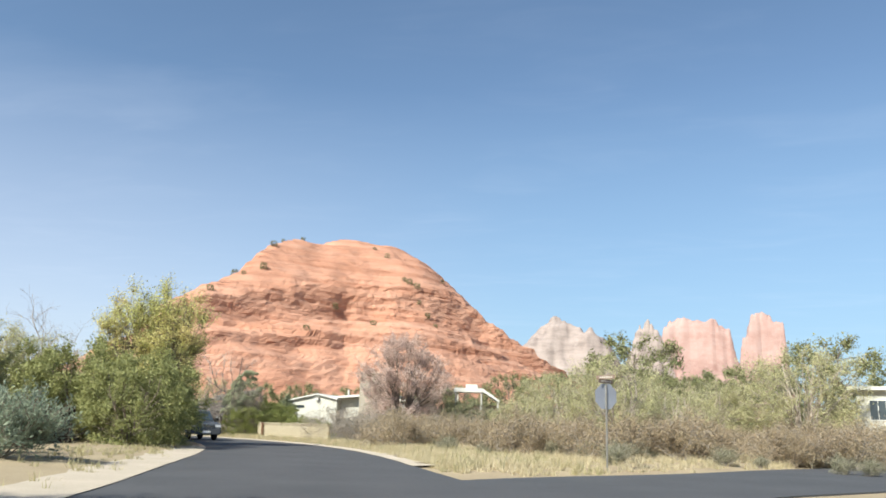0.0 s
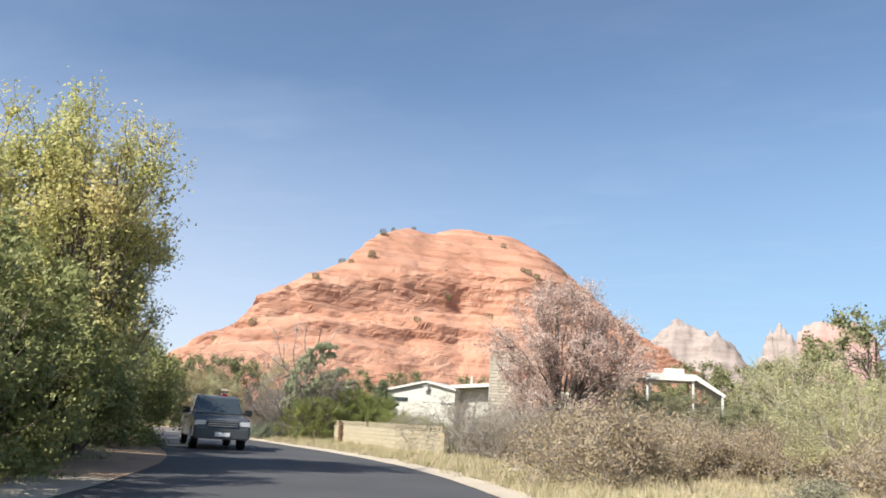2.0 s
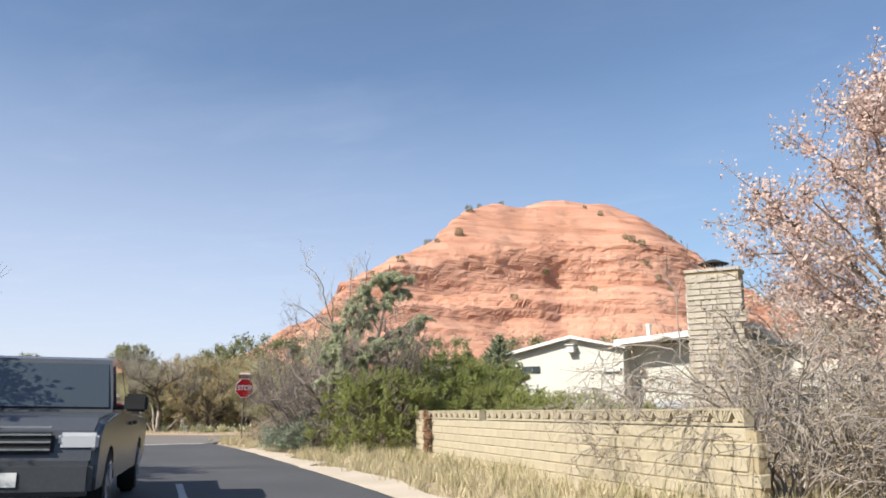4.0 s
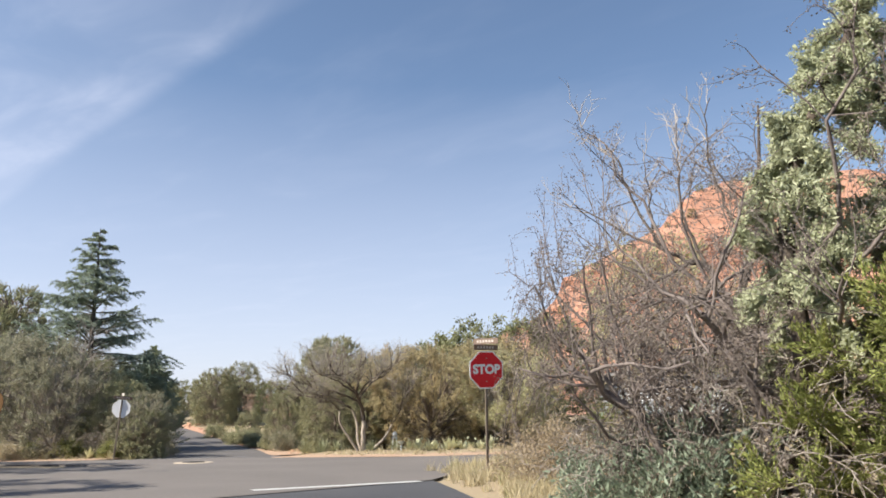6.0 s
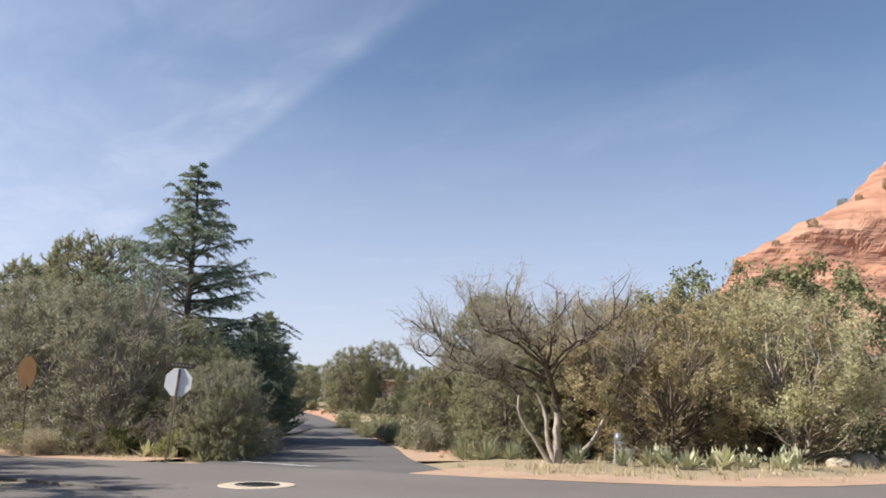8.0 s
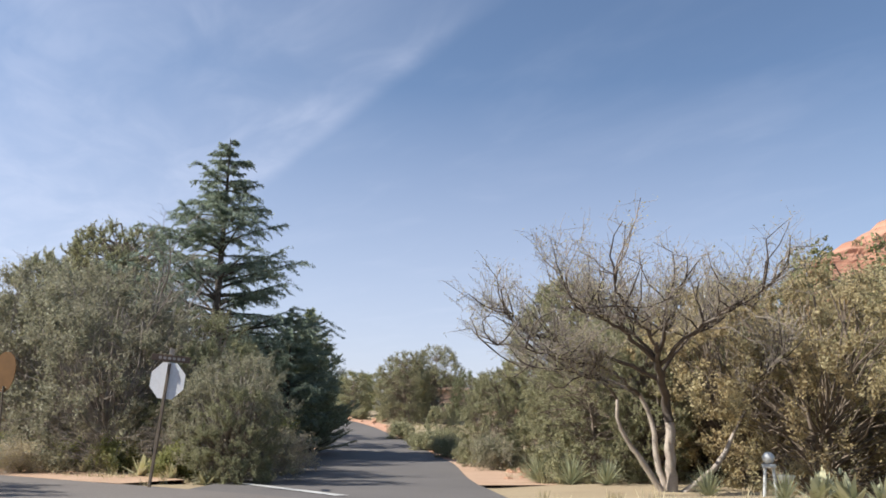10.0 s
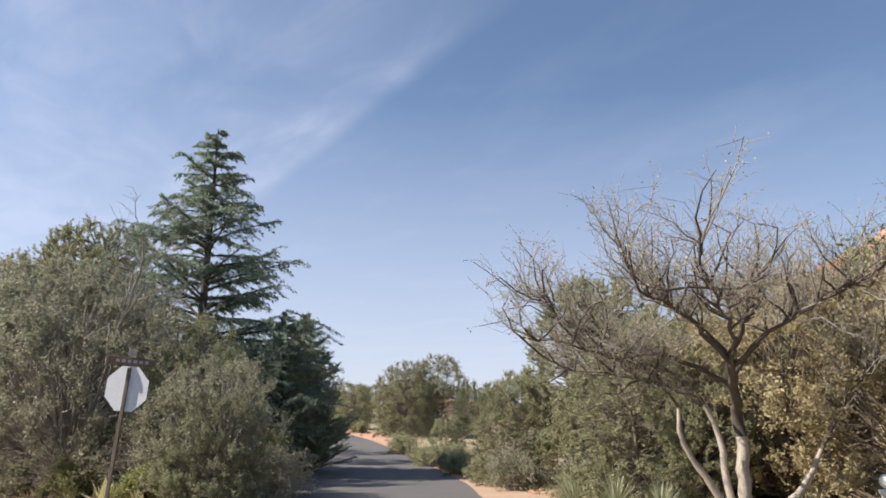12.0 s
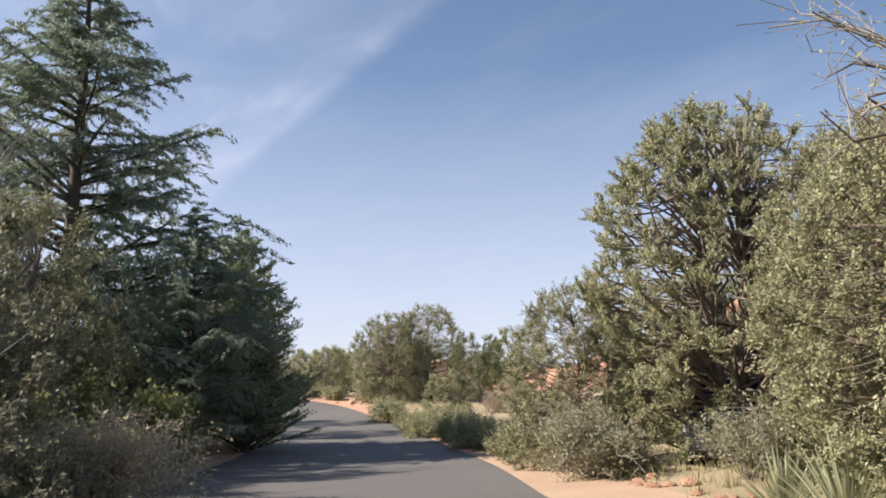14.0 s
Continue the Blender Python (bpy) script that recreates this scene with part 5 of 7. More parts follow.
# ---- plants along the first street ----
for x, y, s, t in ((-11.9, 39.6, 0.95, 0), (-12.6, 43.2, 1.08, 80), (-14.2, 46.4, 1.1, 200), (-16.6, 49.6, 1.1, 310), (-19.6, 53.2, 1.05, 30), (-15.6, 42.2, 1.2, 140), (-18.4, 43.2, 1.15, 20), (-21.0, 40.6, 1.1, 210), (-17.4, 54.6, 1.05, 250), (-18.6, 57.4, 1.0, 100)):
    set_plant("hedge", x, y, s, t, group="hedge shrubs by the street")
for x, y, s, t in ((-13.2, 47.0, 1.0, 200), (-15.6, 47.4, 0.96, 310), (-14.2, 49.0, 0.82, 70)):
    set_plant("poplar", x, y, s, t, group="poplars by the street")
set_plant("bare", -17.2, 53.4, 0.75, 60)
set_plant("bare", -21.0, 49.0, 1.15, 200)
set_plant("bare", -24.5, 46.0, 1.0, 20)
set_plant("willow", -20.5, 43.0, 1.15, 100)
set_plant("darkjuniper", -17.6, 35.8, 0.85, 10)
set_plant("bluebush", -9.0, 25.6, 1.1, 40, label="low blue-grey juniper on the gravel shoulder")
set_plant("bluebush", -10.8, 28.0, 1.0, 150)
for x, y, s, t in ((9.8, 47.0, 1.05, 0), (6.0, 58.0, 0.75, 90), (25.5, 62.0, 1.6, 45), (20.0, 66.0, 1.15, 190), (16.0, 60.0, 0.95, 260), (10.5, 80.0, 1.4, 20), (14.0, 78.0, 1.1, 210)):
    set_plant("willow", x, y, s, t, group="desert willows on the open plot")
rng = np.random.default_rng(7)
for k in range(95):
    y = rng.uniform(41, 67)
    x = -3.6 - (y - 47) * 0.42 + 3.4 + rng.uniform(0, 1) ** 0.8 * 24
    set_plant("brush", x, y, rng.uniform(0.95, 1.55), rng.uniform(0, 360), group="brush on the open plot")
for k in range(16):
    y = rng.uniform(34, 48)
    x = 3.2 - (y - 34) * 0.38 + rng.uniform(0, 1) * 13
    set_plant("scrub", x, y, rng.uniform(0.4, 0.8), rng.uniform(0, 360), group="scrub on the open plot")
for x, y, s, t in ((22.4, 102.7, 1.9, 0), (30.5, 68, 1.3, 70), (14, 92, 1.1, 200), (-11, 97, 0.8, 20), (-17, 99, 0.85, 90), (-22, 98, 0.85, 170), (-5, 104, 0.9, 250), (2.2, 85, 0.8, 200), (-0.8, 84, 0.75, 310), (7.5, 97, 1.1, 60), (12, 98, 1.1, 150), (21.5, 88, 1.05, 20), (25, 92, 1.1, 230), (29.5, 90, 1.2, 110), (33.5, 95, 1.3, 0), (18, 84, 0.9, 300), (27, 88, 1.0, 10), (36, 84, 1.2, 130)):
    set_plant("far", x, y, s, t, label="rounded green tree behind the houses", group="trees behind the houses")
set_plant("pink", -2.9, 69.2, 1.0, 30)
for x, y, s, t in ((-8.7, 64.3, 0.62, 0), (-5.4, 62.6, 0.8, 140), (-3.4, 65.0, 0.85, 260), (-0.4, 64.0, 0.75, 30), (-6.6, 66.0, 0.8, 200), (2.2, 67.0, 0.8, 100), (-6.9, 62.4, 0.85, 330), (-4.8, 60.9, 0.7, 60), (-2.6, 61.6, 0.75, 10)):
    set_plant("twiggy", x, y, s, t)

# ---- plants round the wall and the stop sign ----
for x, y, s, t in ((-16.3, 73.3, 0.85, 0), (-15.7, 75.8, 1.1, 70), (-16.9, 74.7, 0.72, 150), (-13.4, 74.6, 0.72, 220), (-11.9, 73.0, 0.62, 300), (-10.4, 71.0, 0.58, 40), (-9.0, 69.2, 0.5, 110), (-14.4, 77.4, 1.0, 190)):
    set_plant("pfitzer", x, y, s, t, group="spreading junipers by the wall")
set_plant("fir", -13.9, 77.6, 0.55, 0, label="small dark upright juniper among lower junipers")
set_plant("weeping", -18.3, 74.75, 1.0, 0)
set_plant("reaching", -20.3, 81.6, 1.0, 0)
set_plant("deadtree", -18.8, 74.1, 0.64, 160, label="tangle of dead grey-brown branches under the spruce")
set_plant("deadtree", -17.9, 74.4, 0.84, 290, label="tangle of dead grey-brown branches under the spruce")
set_plant("twiggy", -19.1, 74.2, 0.78, 210, label="leafless grey-brown shrub tangled under the spruce")
set_plant("deadtree", -19.0, 75.2, 0.55, 200, label="tangle of dead grey-brown branches under the spruce")
set_plant("deadtree", -18.3, 75.0, 0.78, 60, label="tangle of dead grey-brown branches under the spruce")
set_plant("yellowtree", -22.8, 84.8, 1.0, 0)
set_plant("yellowtree", -21.6, 86.4, 0.85, 120)
set_plant("bluebush", -20.1, 74.5, 0.68, 20)
set_plant("bluebush", -19.4, 74.0, 0.8, 140)
for x, y, s, t in ((-22.6, 78.6, 0.8, 0), (-23.8, 80.2, 0.75, 100), (-24.4, 82.4, 0.5, 200), (-22.4, 81.4, 0.8, 280)):
    set_plant("brush", x, y, s, t, group="brush by the stop sign")

# ---- thicket beyond the cross street ----
set_plant("vase", -39.0, 93.2, 0.95, 47, 0.89)
set_plant("hedge", -31.4, 104.2, 0.62, 40, label="rounded green shrub in front of the grey house")
for x, y, s, t in ((-37.2, 96.0, 0.92, 0), (-35.4, 98.4, 1.0, 90), (-39.6, 97.6, 0.98, 180), (-41.6, 99.6, 1.05, 300), (-37.0, 101.5, 1.1, 40)):
    set_plant("mesquite", x, y, s, t, group="mesquite thicket across the street")
for x, y, s, t in ((-34.0, 97.4, 0.98, 20),):
    set_plant("willow", x, y, s, t, group="willows across the street")
for x, y, s, t in ((-39.3, 105.4, 1.05, 0), (-36.6, 106.6, 1.05, 80), (-42.5, 107.5, 1.0, 160)):
    set_plant("far", x, y, s, t, label="taller green tree behind the thicket", group="trees behind the thicket")
for x, y, s, t in ((-42.3, 95.2, 0.55, 0), (-43.4, 100.0, 0.7, 90), (-42.8, 103.6, 0.85, 200)):
    set_plant("juniper", x, y, s, t, group="junipers by the lane")
set_plant("pinyon", -47.2, 100.6, 1.1, 30, 0.9)
set_plant("juniper", -43.6, 98.6, 0.72, 140, group="junipers by the lane")
set_plant("juniper", -49.5, 99.2, 0.5, 250, group="junipers by the lane")
set_plant("scrub", -48.2, 97.8, 1.1, 20, group="scrub by the lane")
set_plant("scrub", -45.6, 97.6, 0.9, 120, group="scrub by the lane")
for x, y, s, t in ((-50.4, 100.2, 0.8, 0), (-52.6, 101.6, 0.75, 120), (-54.8, 103.4, 0.8, 200), (-47.9, 98.2, 0.6, 60)):
    set_plant("scrub", x, y, s, t, group="scrub by the lane")
for x, y, s, t in ((-43.2, 94.2, 1.0, 0), (-42.4, 94.4, 1.05, 50), (-44.0, 94.9, 0.8, 90), (-41.8, 93.6, 0.8, 120), (-53.6, 101.6, 0.9, 10), (-40.6, 93.3, 0.7, 200), (-37.4, 91.8, 0.65, 30), (-35.9, 91.4, 0.6, 70)):
    set_plant("yucca", x, y, s, t, group="yuccas by the lane")
set_plant("agave", -56.6, 103.4, 1.1, 0)
set_plant("agave", -58.3, 105.0, 0.9, 60)
for k, (x, y, c, s) in enumerate(((-35.7, 92.6, 24, 0.5), (-35.1, 92.9, 26, 0.58), (-34.6, 93.4, 26, 0.6), (-34.2, 94.1, 24, 0.58), (-33.8, 94.8, 20, 0.55), (-36.2, 93.1, 16, 0.45), (-33.3, 93.5, 18, 0.5), (-34.9, 92.2, 16, 0.45), (-35.4, 92.2, 18, 0.45), (-34.0, 93.2, 18, 0.5), (-35.9, 92.2, 16, 0.4), (-34.3, 92.6, 20, 0.5), (-33.7, 94.0, 20, 0.5), (-35.0, 93.5, 20, 0.5), (-33.4, 94.4, 18, 0.5), (-34.6, 94.4, 18, 0.5))):
    if k % 3 == 0:
        prickly_pear(x, y + 0.4, 60 + k, c // 2, s * 0.85)
    set_plant("agave", x + 0.2, y - 0.1, 0.62 + 0.12 * (k % 3), 40 * k, label="pale yellow-green agave at the sandy corner", group="agaves at the corner")

# ---- thicket left of the lane ----
for x, y, s, t in ((-47.2, 87.9, 0.6, 0), (-51.6, 86.6, 0.9, 90), (-54.2, 87.0, 1.15, 200), (-57.8, 86.6, 1.25, 300), (-61.5, 86.4, 1.3, 40), (-55.6, 89.6, 0.85, 130)):
    set_plant("thicket", x, y, s, t, label="dense grey-olive thicket shrub at the street's edge", group="thicket left of the lane")
for x, y, s, t in ((-50.1, 88.8, 0.74, 30), (-56.6, 91.2, 1.08, 250), (-46.4, 87.6, 0.45, 300), (-59.0, 92.0, 0.8, 10)):
    set_plant("olive", x, y, s, t, group="thicket left of the lane")
set_plant("bare", -52.6, 88.6, 1.02, 20)
set_plant("bare", -57.0, 89.4, 1.05, 140)
set_plant("bare", -62.5, 88.0, 1.1, 250)
set_plant("cedar", -60.9, 93.8, 1.0, 0)
set_plant("cedar", -57.6, 95.6, 0.44, 120, label="young blue-green cedar beside a taller one")
set_plant("fir", -62.6, 99.6, 1.0, 0)
set_plant("fir", -60.4, 98.6, 0.72, 100)
set_plant("pinyon", -67.2, 91.8, 1.6, 0, label="tall dark pinyon standing behind the thicket")
set_plant("pinyon", -72.0, 90.6, 1.45, 120, label="tall dark pinyon standing behind the thicket")
set_plant("dry", -50.4, 91.1, 1.15, 0)
set_plant("dry", -52.6, 92.2, 0.75, 90)
set_plant("dry", -51.9, 84.6, 0.8, 30)
for x, y, s, t in ((-51.8, 90.2, 1.0, 0), (-55.4, 93.4, 1.2, 110), (-57.0, 94.6, 1.0, 60), (-47.8, 87.0, 0.6, 40), (-50.2, 86.5, 0.6, 160), (-52.4, 86.0, 0.6, 260), (-55.0, 85.4, 0.65, 20)):
    set_plant("pfleafy", x, y, s, t, group="undergrowth by the street")
for x, y, s, t in ((-50.6, 86.2, 0.42, 10), (-53.4, 85.8, 0.6, 100), (-56.2, 85.6, 0.62, 220), (-59.4, 85.2, 0.7, 320), (-48.8, 87.2, 0.45, 60)):
    set_plant("twiggy", x, y, s, t, label="bare grey twigs before the thicket", group="bare shrubs by the street")
for x, y, s, t in ((-53.8, 84.9, 0.5, 30), (-56.8, 84.6, 0.55, 140), (-59.6, 84.2, 0.55, 250), (-62.4, 84.0, 0.6, 10)):
    set_plant("scrub", x, y, s, t, group="low plants before the thicket")
for k in range(9):
    set_plant("agave", -46.4 - k * 1.15, 87.0 - k * 0.26, 0.6 + 0.1 * (k % 3), k * 50, group="agaves by the street")

# ---- more growth between the lane and the cross street ----
for x, y, s, t in ((-43.0, 102.2, 1.0, 90), (-48.2, 104.6, 1.0, 180), (-51.4, 106.6, 0.9, 270)):
    set_plant("olive", x, y, s, t, group="thicket by the lane")
for x, y, s, t in ((-62.6, 107.6, 0.62, 0), (-64.4, 108.4, 0.5, 80), (-60.6, 106.8, 0.72, 160), (-61.6, 106.2, 0.6, 240), (-58.8, 105.4, 0.62, 40), (-55.9, 102.9, 0.62, 190), (-54.6, 102.6, 0.5, 60), (-69.8, 111.3, 0.75, 210), (-57.0, 104.4, 0.55, 30), (-51.8, 100.4, 0.5, 80)):
    set_plant("round", x, y, s, t, group="mounded bushes along the lane")
set_plant("pinyon", -43.2, 97.2, 0.66, 60, label="dense clumped pinyon beside the lane")
set_plant("pinyon", -41.2, 95.8, 0.5, 200, label="dense clumped pinyon beside the lane")
set_plant("lightjuniper", -63.2, 109.0, 0.36, 10, label="small domed juniper among mounded bushes")
rng = np.random.default_rng(12)
for k in range(14):
    u = rng.uniform(0, 1)
    set_plant("brush", -58 - 24 * u + rng.uniform(-2, 2), 110 + 16 * u + rng.uniform(0, 8), rng.uniform(0.5, 0.8), rng.uniform(0, 360), group="brush beyond the lane")

# ---- beyond the lane's bend ----
for x, y, s, t in ((-79.6, 119.8, 0.86, 0), (-78.9, 122.6, 0.95, 90), (-82.2, 122.0, 0.78, 200)):
    set_plant("juniper", x, y, s, t, label="rounded grey-green juniper where the lane bends", group="junipers past the bend")
set_plant("darkjuniper", -73.8, 122.2, 0.72, 30)
set_plant("lightjuniper", -86.5, 119.6, 0.55, 60)
set_plant("lightjuniper", -90.4, 120.4, 0.5, 160)
for x, y, s, t in ((-71.6, 113.4, 0.6, 0), (-84.0, 118.6, 0.6, 40), (-88.0, 119.4, 0.5, 130)):
    set_plant("round", x, y, s, t, group="mounded bushes along the lane")
rng = np.random.default_rng(9)
for k in range(70):
    a = radians(rng.uniform(28, 100))
    d = rng.uniform(84, 160)
    set_plant("far", -40 - math.sin(a) * d, 88 + math.cos(a) * d, rng.uniform(0.7, 1.15), rng.uniform(0, 360), group="distant trees")
for k in range(26):
    x = rng.uniform(-30, 75)
    set_plant("far", x, rng.uniform(112, 150), rng.uniform(0.6, 0.95), rng.uniform(0, 360), group="distant trees")

# ---- trees whose shade falls on the streets ----
for x, y, s, t in ((-22.5, 60.8, 1.0, 0), (-28.0, 64.0, 1.15, 90), (-36.5, 69.0, 1.25, 200), (-43.5, 73.6, 1.3, 300), (-49.5, 75.0, 1.35, 30), (-56.0, 76.0, 1.35, 130)):
    set_plant("mesquite", x, y, s, t, label="mesquite with thin olive leaves beside the street", group="street trees")
set_plant("darkjuniper", -64.8, 96.4, 1.0, 70, label="dark juniper shading the lane behind the fir")
set_plant("darkjuniper", -68.5, 101.0, 1.0, 40, label="dark juniper shading the lane behind the fir")
set_plant("darkjuniper", -75.0, 104.6, 1.0, 200, label="dark juniper shading the lane behind the fir")
set_plant("bare", -22.8, 62.4, 0.8, 80)
set_plant("poplar", -9.5, 8.5, 1.25, 0)

# ---- verges, paint and ironwork ----


def verge(name, line, a, b, material, label, keep=None, lift=0.05, seed=0):
    """A ragged band of loose ground along a road's edge."""
    rng = np.random.default_rng(seed)
    if keep:
        line = line[keep[0]:keep[1]]
    v, q = strip(line, a, b, lift, 6)
    n = 9
    v = v.reshape(len(line), n, 3)
    far = 0 if abs(a) > abs(b) else n - 1
    t = np.gradient(line, axis=0)
    t /= np.linalg.norm(t, axis=1)[:, None]
    nor = np.stack([t[:, 1], -t[:, 0]], 1)
    wob = rng.normal(0, 0.22, len(line))
    for k in range(n):
        u = k / (n - 1) if far else 1 - k / (n - 1)
        v[:, k, :2] += nor * (wob * u)[:, None]
        v[:, k, 2] = base_height(v[:, k, 0], v[:, k, 1]) + 0.03 + 0.06 * u
    v[:, far, 2] -= 0.25
    g = Geo()
    g.add(v.reshape(-1, 3), q)
    return tagged(put(name, g.mesh(name, material, False)), label, "verge", kind="structure")


def index_near(line, x, y):
    return int(np.argmin(np.hypot(line[:, 0] - x, line[:, 1] - y)))


k0, k1 = index_near(MAIN, -2.5, 29.2), index_near(MAIN, -10, 53)
verge("shoulder_gravel", MAIN, -7.2, -3.5, M["gravel"], "pale gravel shoulder beside the dark street", (0, k1 - 6), seed=1)
verge("verge_main_left", MAIN, -5.0, -3.5, M["sand"], "sandy verge along the street", (k1 - 7, index_near(MAIN, -22.6, 70.2)), seed=2)
verge("verge_main_right", MAIN, 3.5, 4.15, M["gravel"], "pale gravel edge along the street", (k0 + 2, index_near(MAIN, -25.5, 73.8)), seed=3)
c0, c1 = index_near(CROSS, -41.5, 83.5), index_near(CROSS, -36, 84.8)
verge("verge_cross_far", CROSS, -4.6, -2.85, M["sand"], "sandy verge along the cross street", (0, index_near(CROSS, -44.6, 82.6)), seed=4)
verge("verge_cross_bend", CROSS, -5.4, -2.85, M["sand"], "reddish sandy verge round the bend of the cross street", (index_near(CROSS, -37.5, 84.3), len(CROSS)), seed=5)
verge("verge_cross_near", CROSS, 2.85, 4.2, M["sand"], "sandy verge on the near side of the cross street", (index_near(CROSS, -28.6, 90.6), len(CROSS)), seed=6)
l0 = index_near(LANE, -45.5, 90.4)
verge("verge_lane_right", LANE, 2.85, 4.9, M["sand"], "tan sandy verge beside the lane", (l0, index_near(LANE, -57, 100)), seed=7)
verge("verge_lane_red", LANE, 2.85, 5.2, M["red_gravel"], "red gravel border beside the lane", (index_near(LANE, -57, 100) - 1, index_near(LANE, -90, 120)), seed=8)
verge("verge_lane_left", LANE, -4.2, -2.85, M["sand"], "sandy verge under the trees beside the lane", (l0, len(LANE)), seed=9)


def painted_line(name, a, b, width, label, road_lift=0.034):
    a, b = np.array(a), np.array(b)
    n = 14
    pts = np.linspace(a, b, n)
    d = unit(b - a)
    s = np.array([d[1], -d[0]]) * width / 2
    rng = np.random.default_rng(5)
    L = pts - s * rng.uniform(0.85, 1.05, (n, 1))
    R = pts + s * rng.uniform(0.85, 1.05, (n, 1))
    xy = np.stack([L, R], 1).reshape(-1, 2)
    g = Geo()
    g.add(np.column_stack([xy, base_height(xy[:, 0], xy[:, 1]) + road_lift]), grid_faces(n, 2))
    return tagged(put(name, g.mesh(name, M["line"])), label, "road marking", kind="structure")


painted_line("stop_line_near", (-27.75, 76.2), (-26.2, 79.2), 0.3, "worn white stop line across the lane")
painted_line("stop_line_far", (-46.2, 87.6), (-41.6, 87.15), 0.28, "worn white stop line at the lane's mouth", 0.036)
painted_line("edge_line", (-14.9, 61.7), (-16.4, 63.7), 0.12, "faded white dash on the asphalt", 0.03)


def manhole(x, y):
    z = float(base_height(x, y)) + 0.03
    ob = thing("manhole", "round iron manhole cover set in a concrete ring", "manhole cover", at=pose(x, y, z))
    bm = bmesh.new()
    bmesh.ops.create_cone(bm, cap_ends=True, segments=40, radius1=0.62, radius2=0.60, depth=0.02)
    part("ring", bm, M["stone"], ob)
    bm = bmesh.new()
    bmesh.ops.create_cone(bm, cap_ends=True, segments=32, radius1=0.36, radius2=0.35, depth=0.02)
    for k in range(-3, 4):
        box(bm, k * 0.09 - 0.015, k * 0.09 + 0.015, -0.26 + abs(k) * 0.03, 0.26 - abs(k) * 0.03, 0.008, 0.016)
    part("cover", bm, M["iron"], ob).location.z = 0.012
    return ob


manhole(-37.5, 82.9)

# ---- signs ----


def octagon(bm, r, y0, y1):
    pts = [(r * math.cos(radians(22.5 + 45 * k)), r * math.sin(radians(22.5 + 45 * k))) for k in range(8)]
    slab(bm, pts, y0, y1)


def letters(text, size, material, parent, m):
    """Lettering as a flat mesh."""
    cu = bpy.data.curves.new("lettering", "FONT")
    cu.body, cu.size, cu.align_x, cu.align_y, cu.extrude = text, size, "CENTER", "CENTER", 0.001
    cu.offset = 0.012
    tmp = bpy.data.objects.new("lettering", cu)
    me = bpy.data.meshes.new_from_object(tmp)
    bpy.data.objects.remove(tmp)
    me.materials.clear()
    me.materials.append(material)
    o = put("lettering", me, parent)
    o.matrix_basis = m
    return o


def name_blade(parent, z, turn, front, length=0.72):
    """A street name board with worn lettering."""
    bm = bmesh.new()
    box(bm, -length / 2, length / 2, -0.008, 0.008, z, z + 0.12)
    soften(bm, 0.004, 1)
    o = part("name_board", bm, front, parent)
    o.matrix_basis = pose(0, 0, 0, 0, 0, turn)
    for side in (-1, 1):
        for k in range(6):
            x = -length / 2 + 0.1 + k * (length - 0.2) / 6
            bm = bmesh.new()
            box(bm, x, x + 0.055, side * 0.0095 - 0.001, side * 0.0095 + 0.001, z + 0.035, z + 0.085)
            part("lettering", bm, M["sign_bar"], o)


def stop_sign(x, y, face, lean, height, label, blades_on=True, half=0.39, pole="post", back="sign_back", board="sign_brown"):
    """face: the way the red side looks, in degrees as pose() turns -y. lean: tilt of the post."""
    ob = thing("stop_sign", label, "stop sign", at=pose(x, y, at_ground(x, y) - 0.05, *lean, 0) @ pose(0, 0, 0, 0, 0, face))
    bm = bmesh.new()
    box(bm, -0.028, 0.028, 0.004, 0.040, 0, height + half * 0.95)
    soften(bm, 0.006, 1)
    part("post", bm, M[pole], ob)
    r = half / math.cos(radians(22.5))
    bm = bmesh.new()
    octagon(bm, r, -0.006, 0.0)
    o = part("back_plate", bm, M[back], ob)
    o.location.z = height
    bm = bmesh.new()
    octagon(bm, r * 0.995, -0.0085, -0.0065)
    o2 = part("white_border", bm, M["sign_white"], o)
    bm = bmesh.new()
    octagon(bm, r * 0.93, -0.0115, -0.009)
    part("red_face", bm, M["sign_red"], o)
    letters("STOP", 0.262 * half / 0.39, M["sign_white"], o, pose(0, -0.0135, 0.005, 90, 0, 0))
    bm = bmesh.new()
    for z in (-0.24, 0.24):
        rod(bm, (0, -0.016, z), (0, 0.045, z), 0.012)
    part("bolt", bm, M["galv"], o)
    if blades_on:
        name_blade(ob, height + half + 0.02, 20, M["sign_brown"])
        name_blade(ob, height + half + 0.15, -70, M[board])
    del o2
    return ob


stop_sign(-25.35, 80.45, 56, (3.0, 2.0), 2.26, "red stop sign on a leaning weathered post")
stop_sign(-45.12, 85.24, 221, (-2.5, 3.5), 1.93 - at_ground(-45.12, 85.24), "stop sign seen from its bare metal back", half=0.345, board="sign_pale")
stop_sign(6.4, 31.9, 203, (0, 0), 2.35, "stop sign seen edge-on under two street name boards", pole="galv", back="sign_back_shaded")


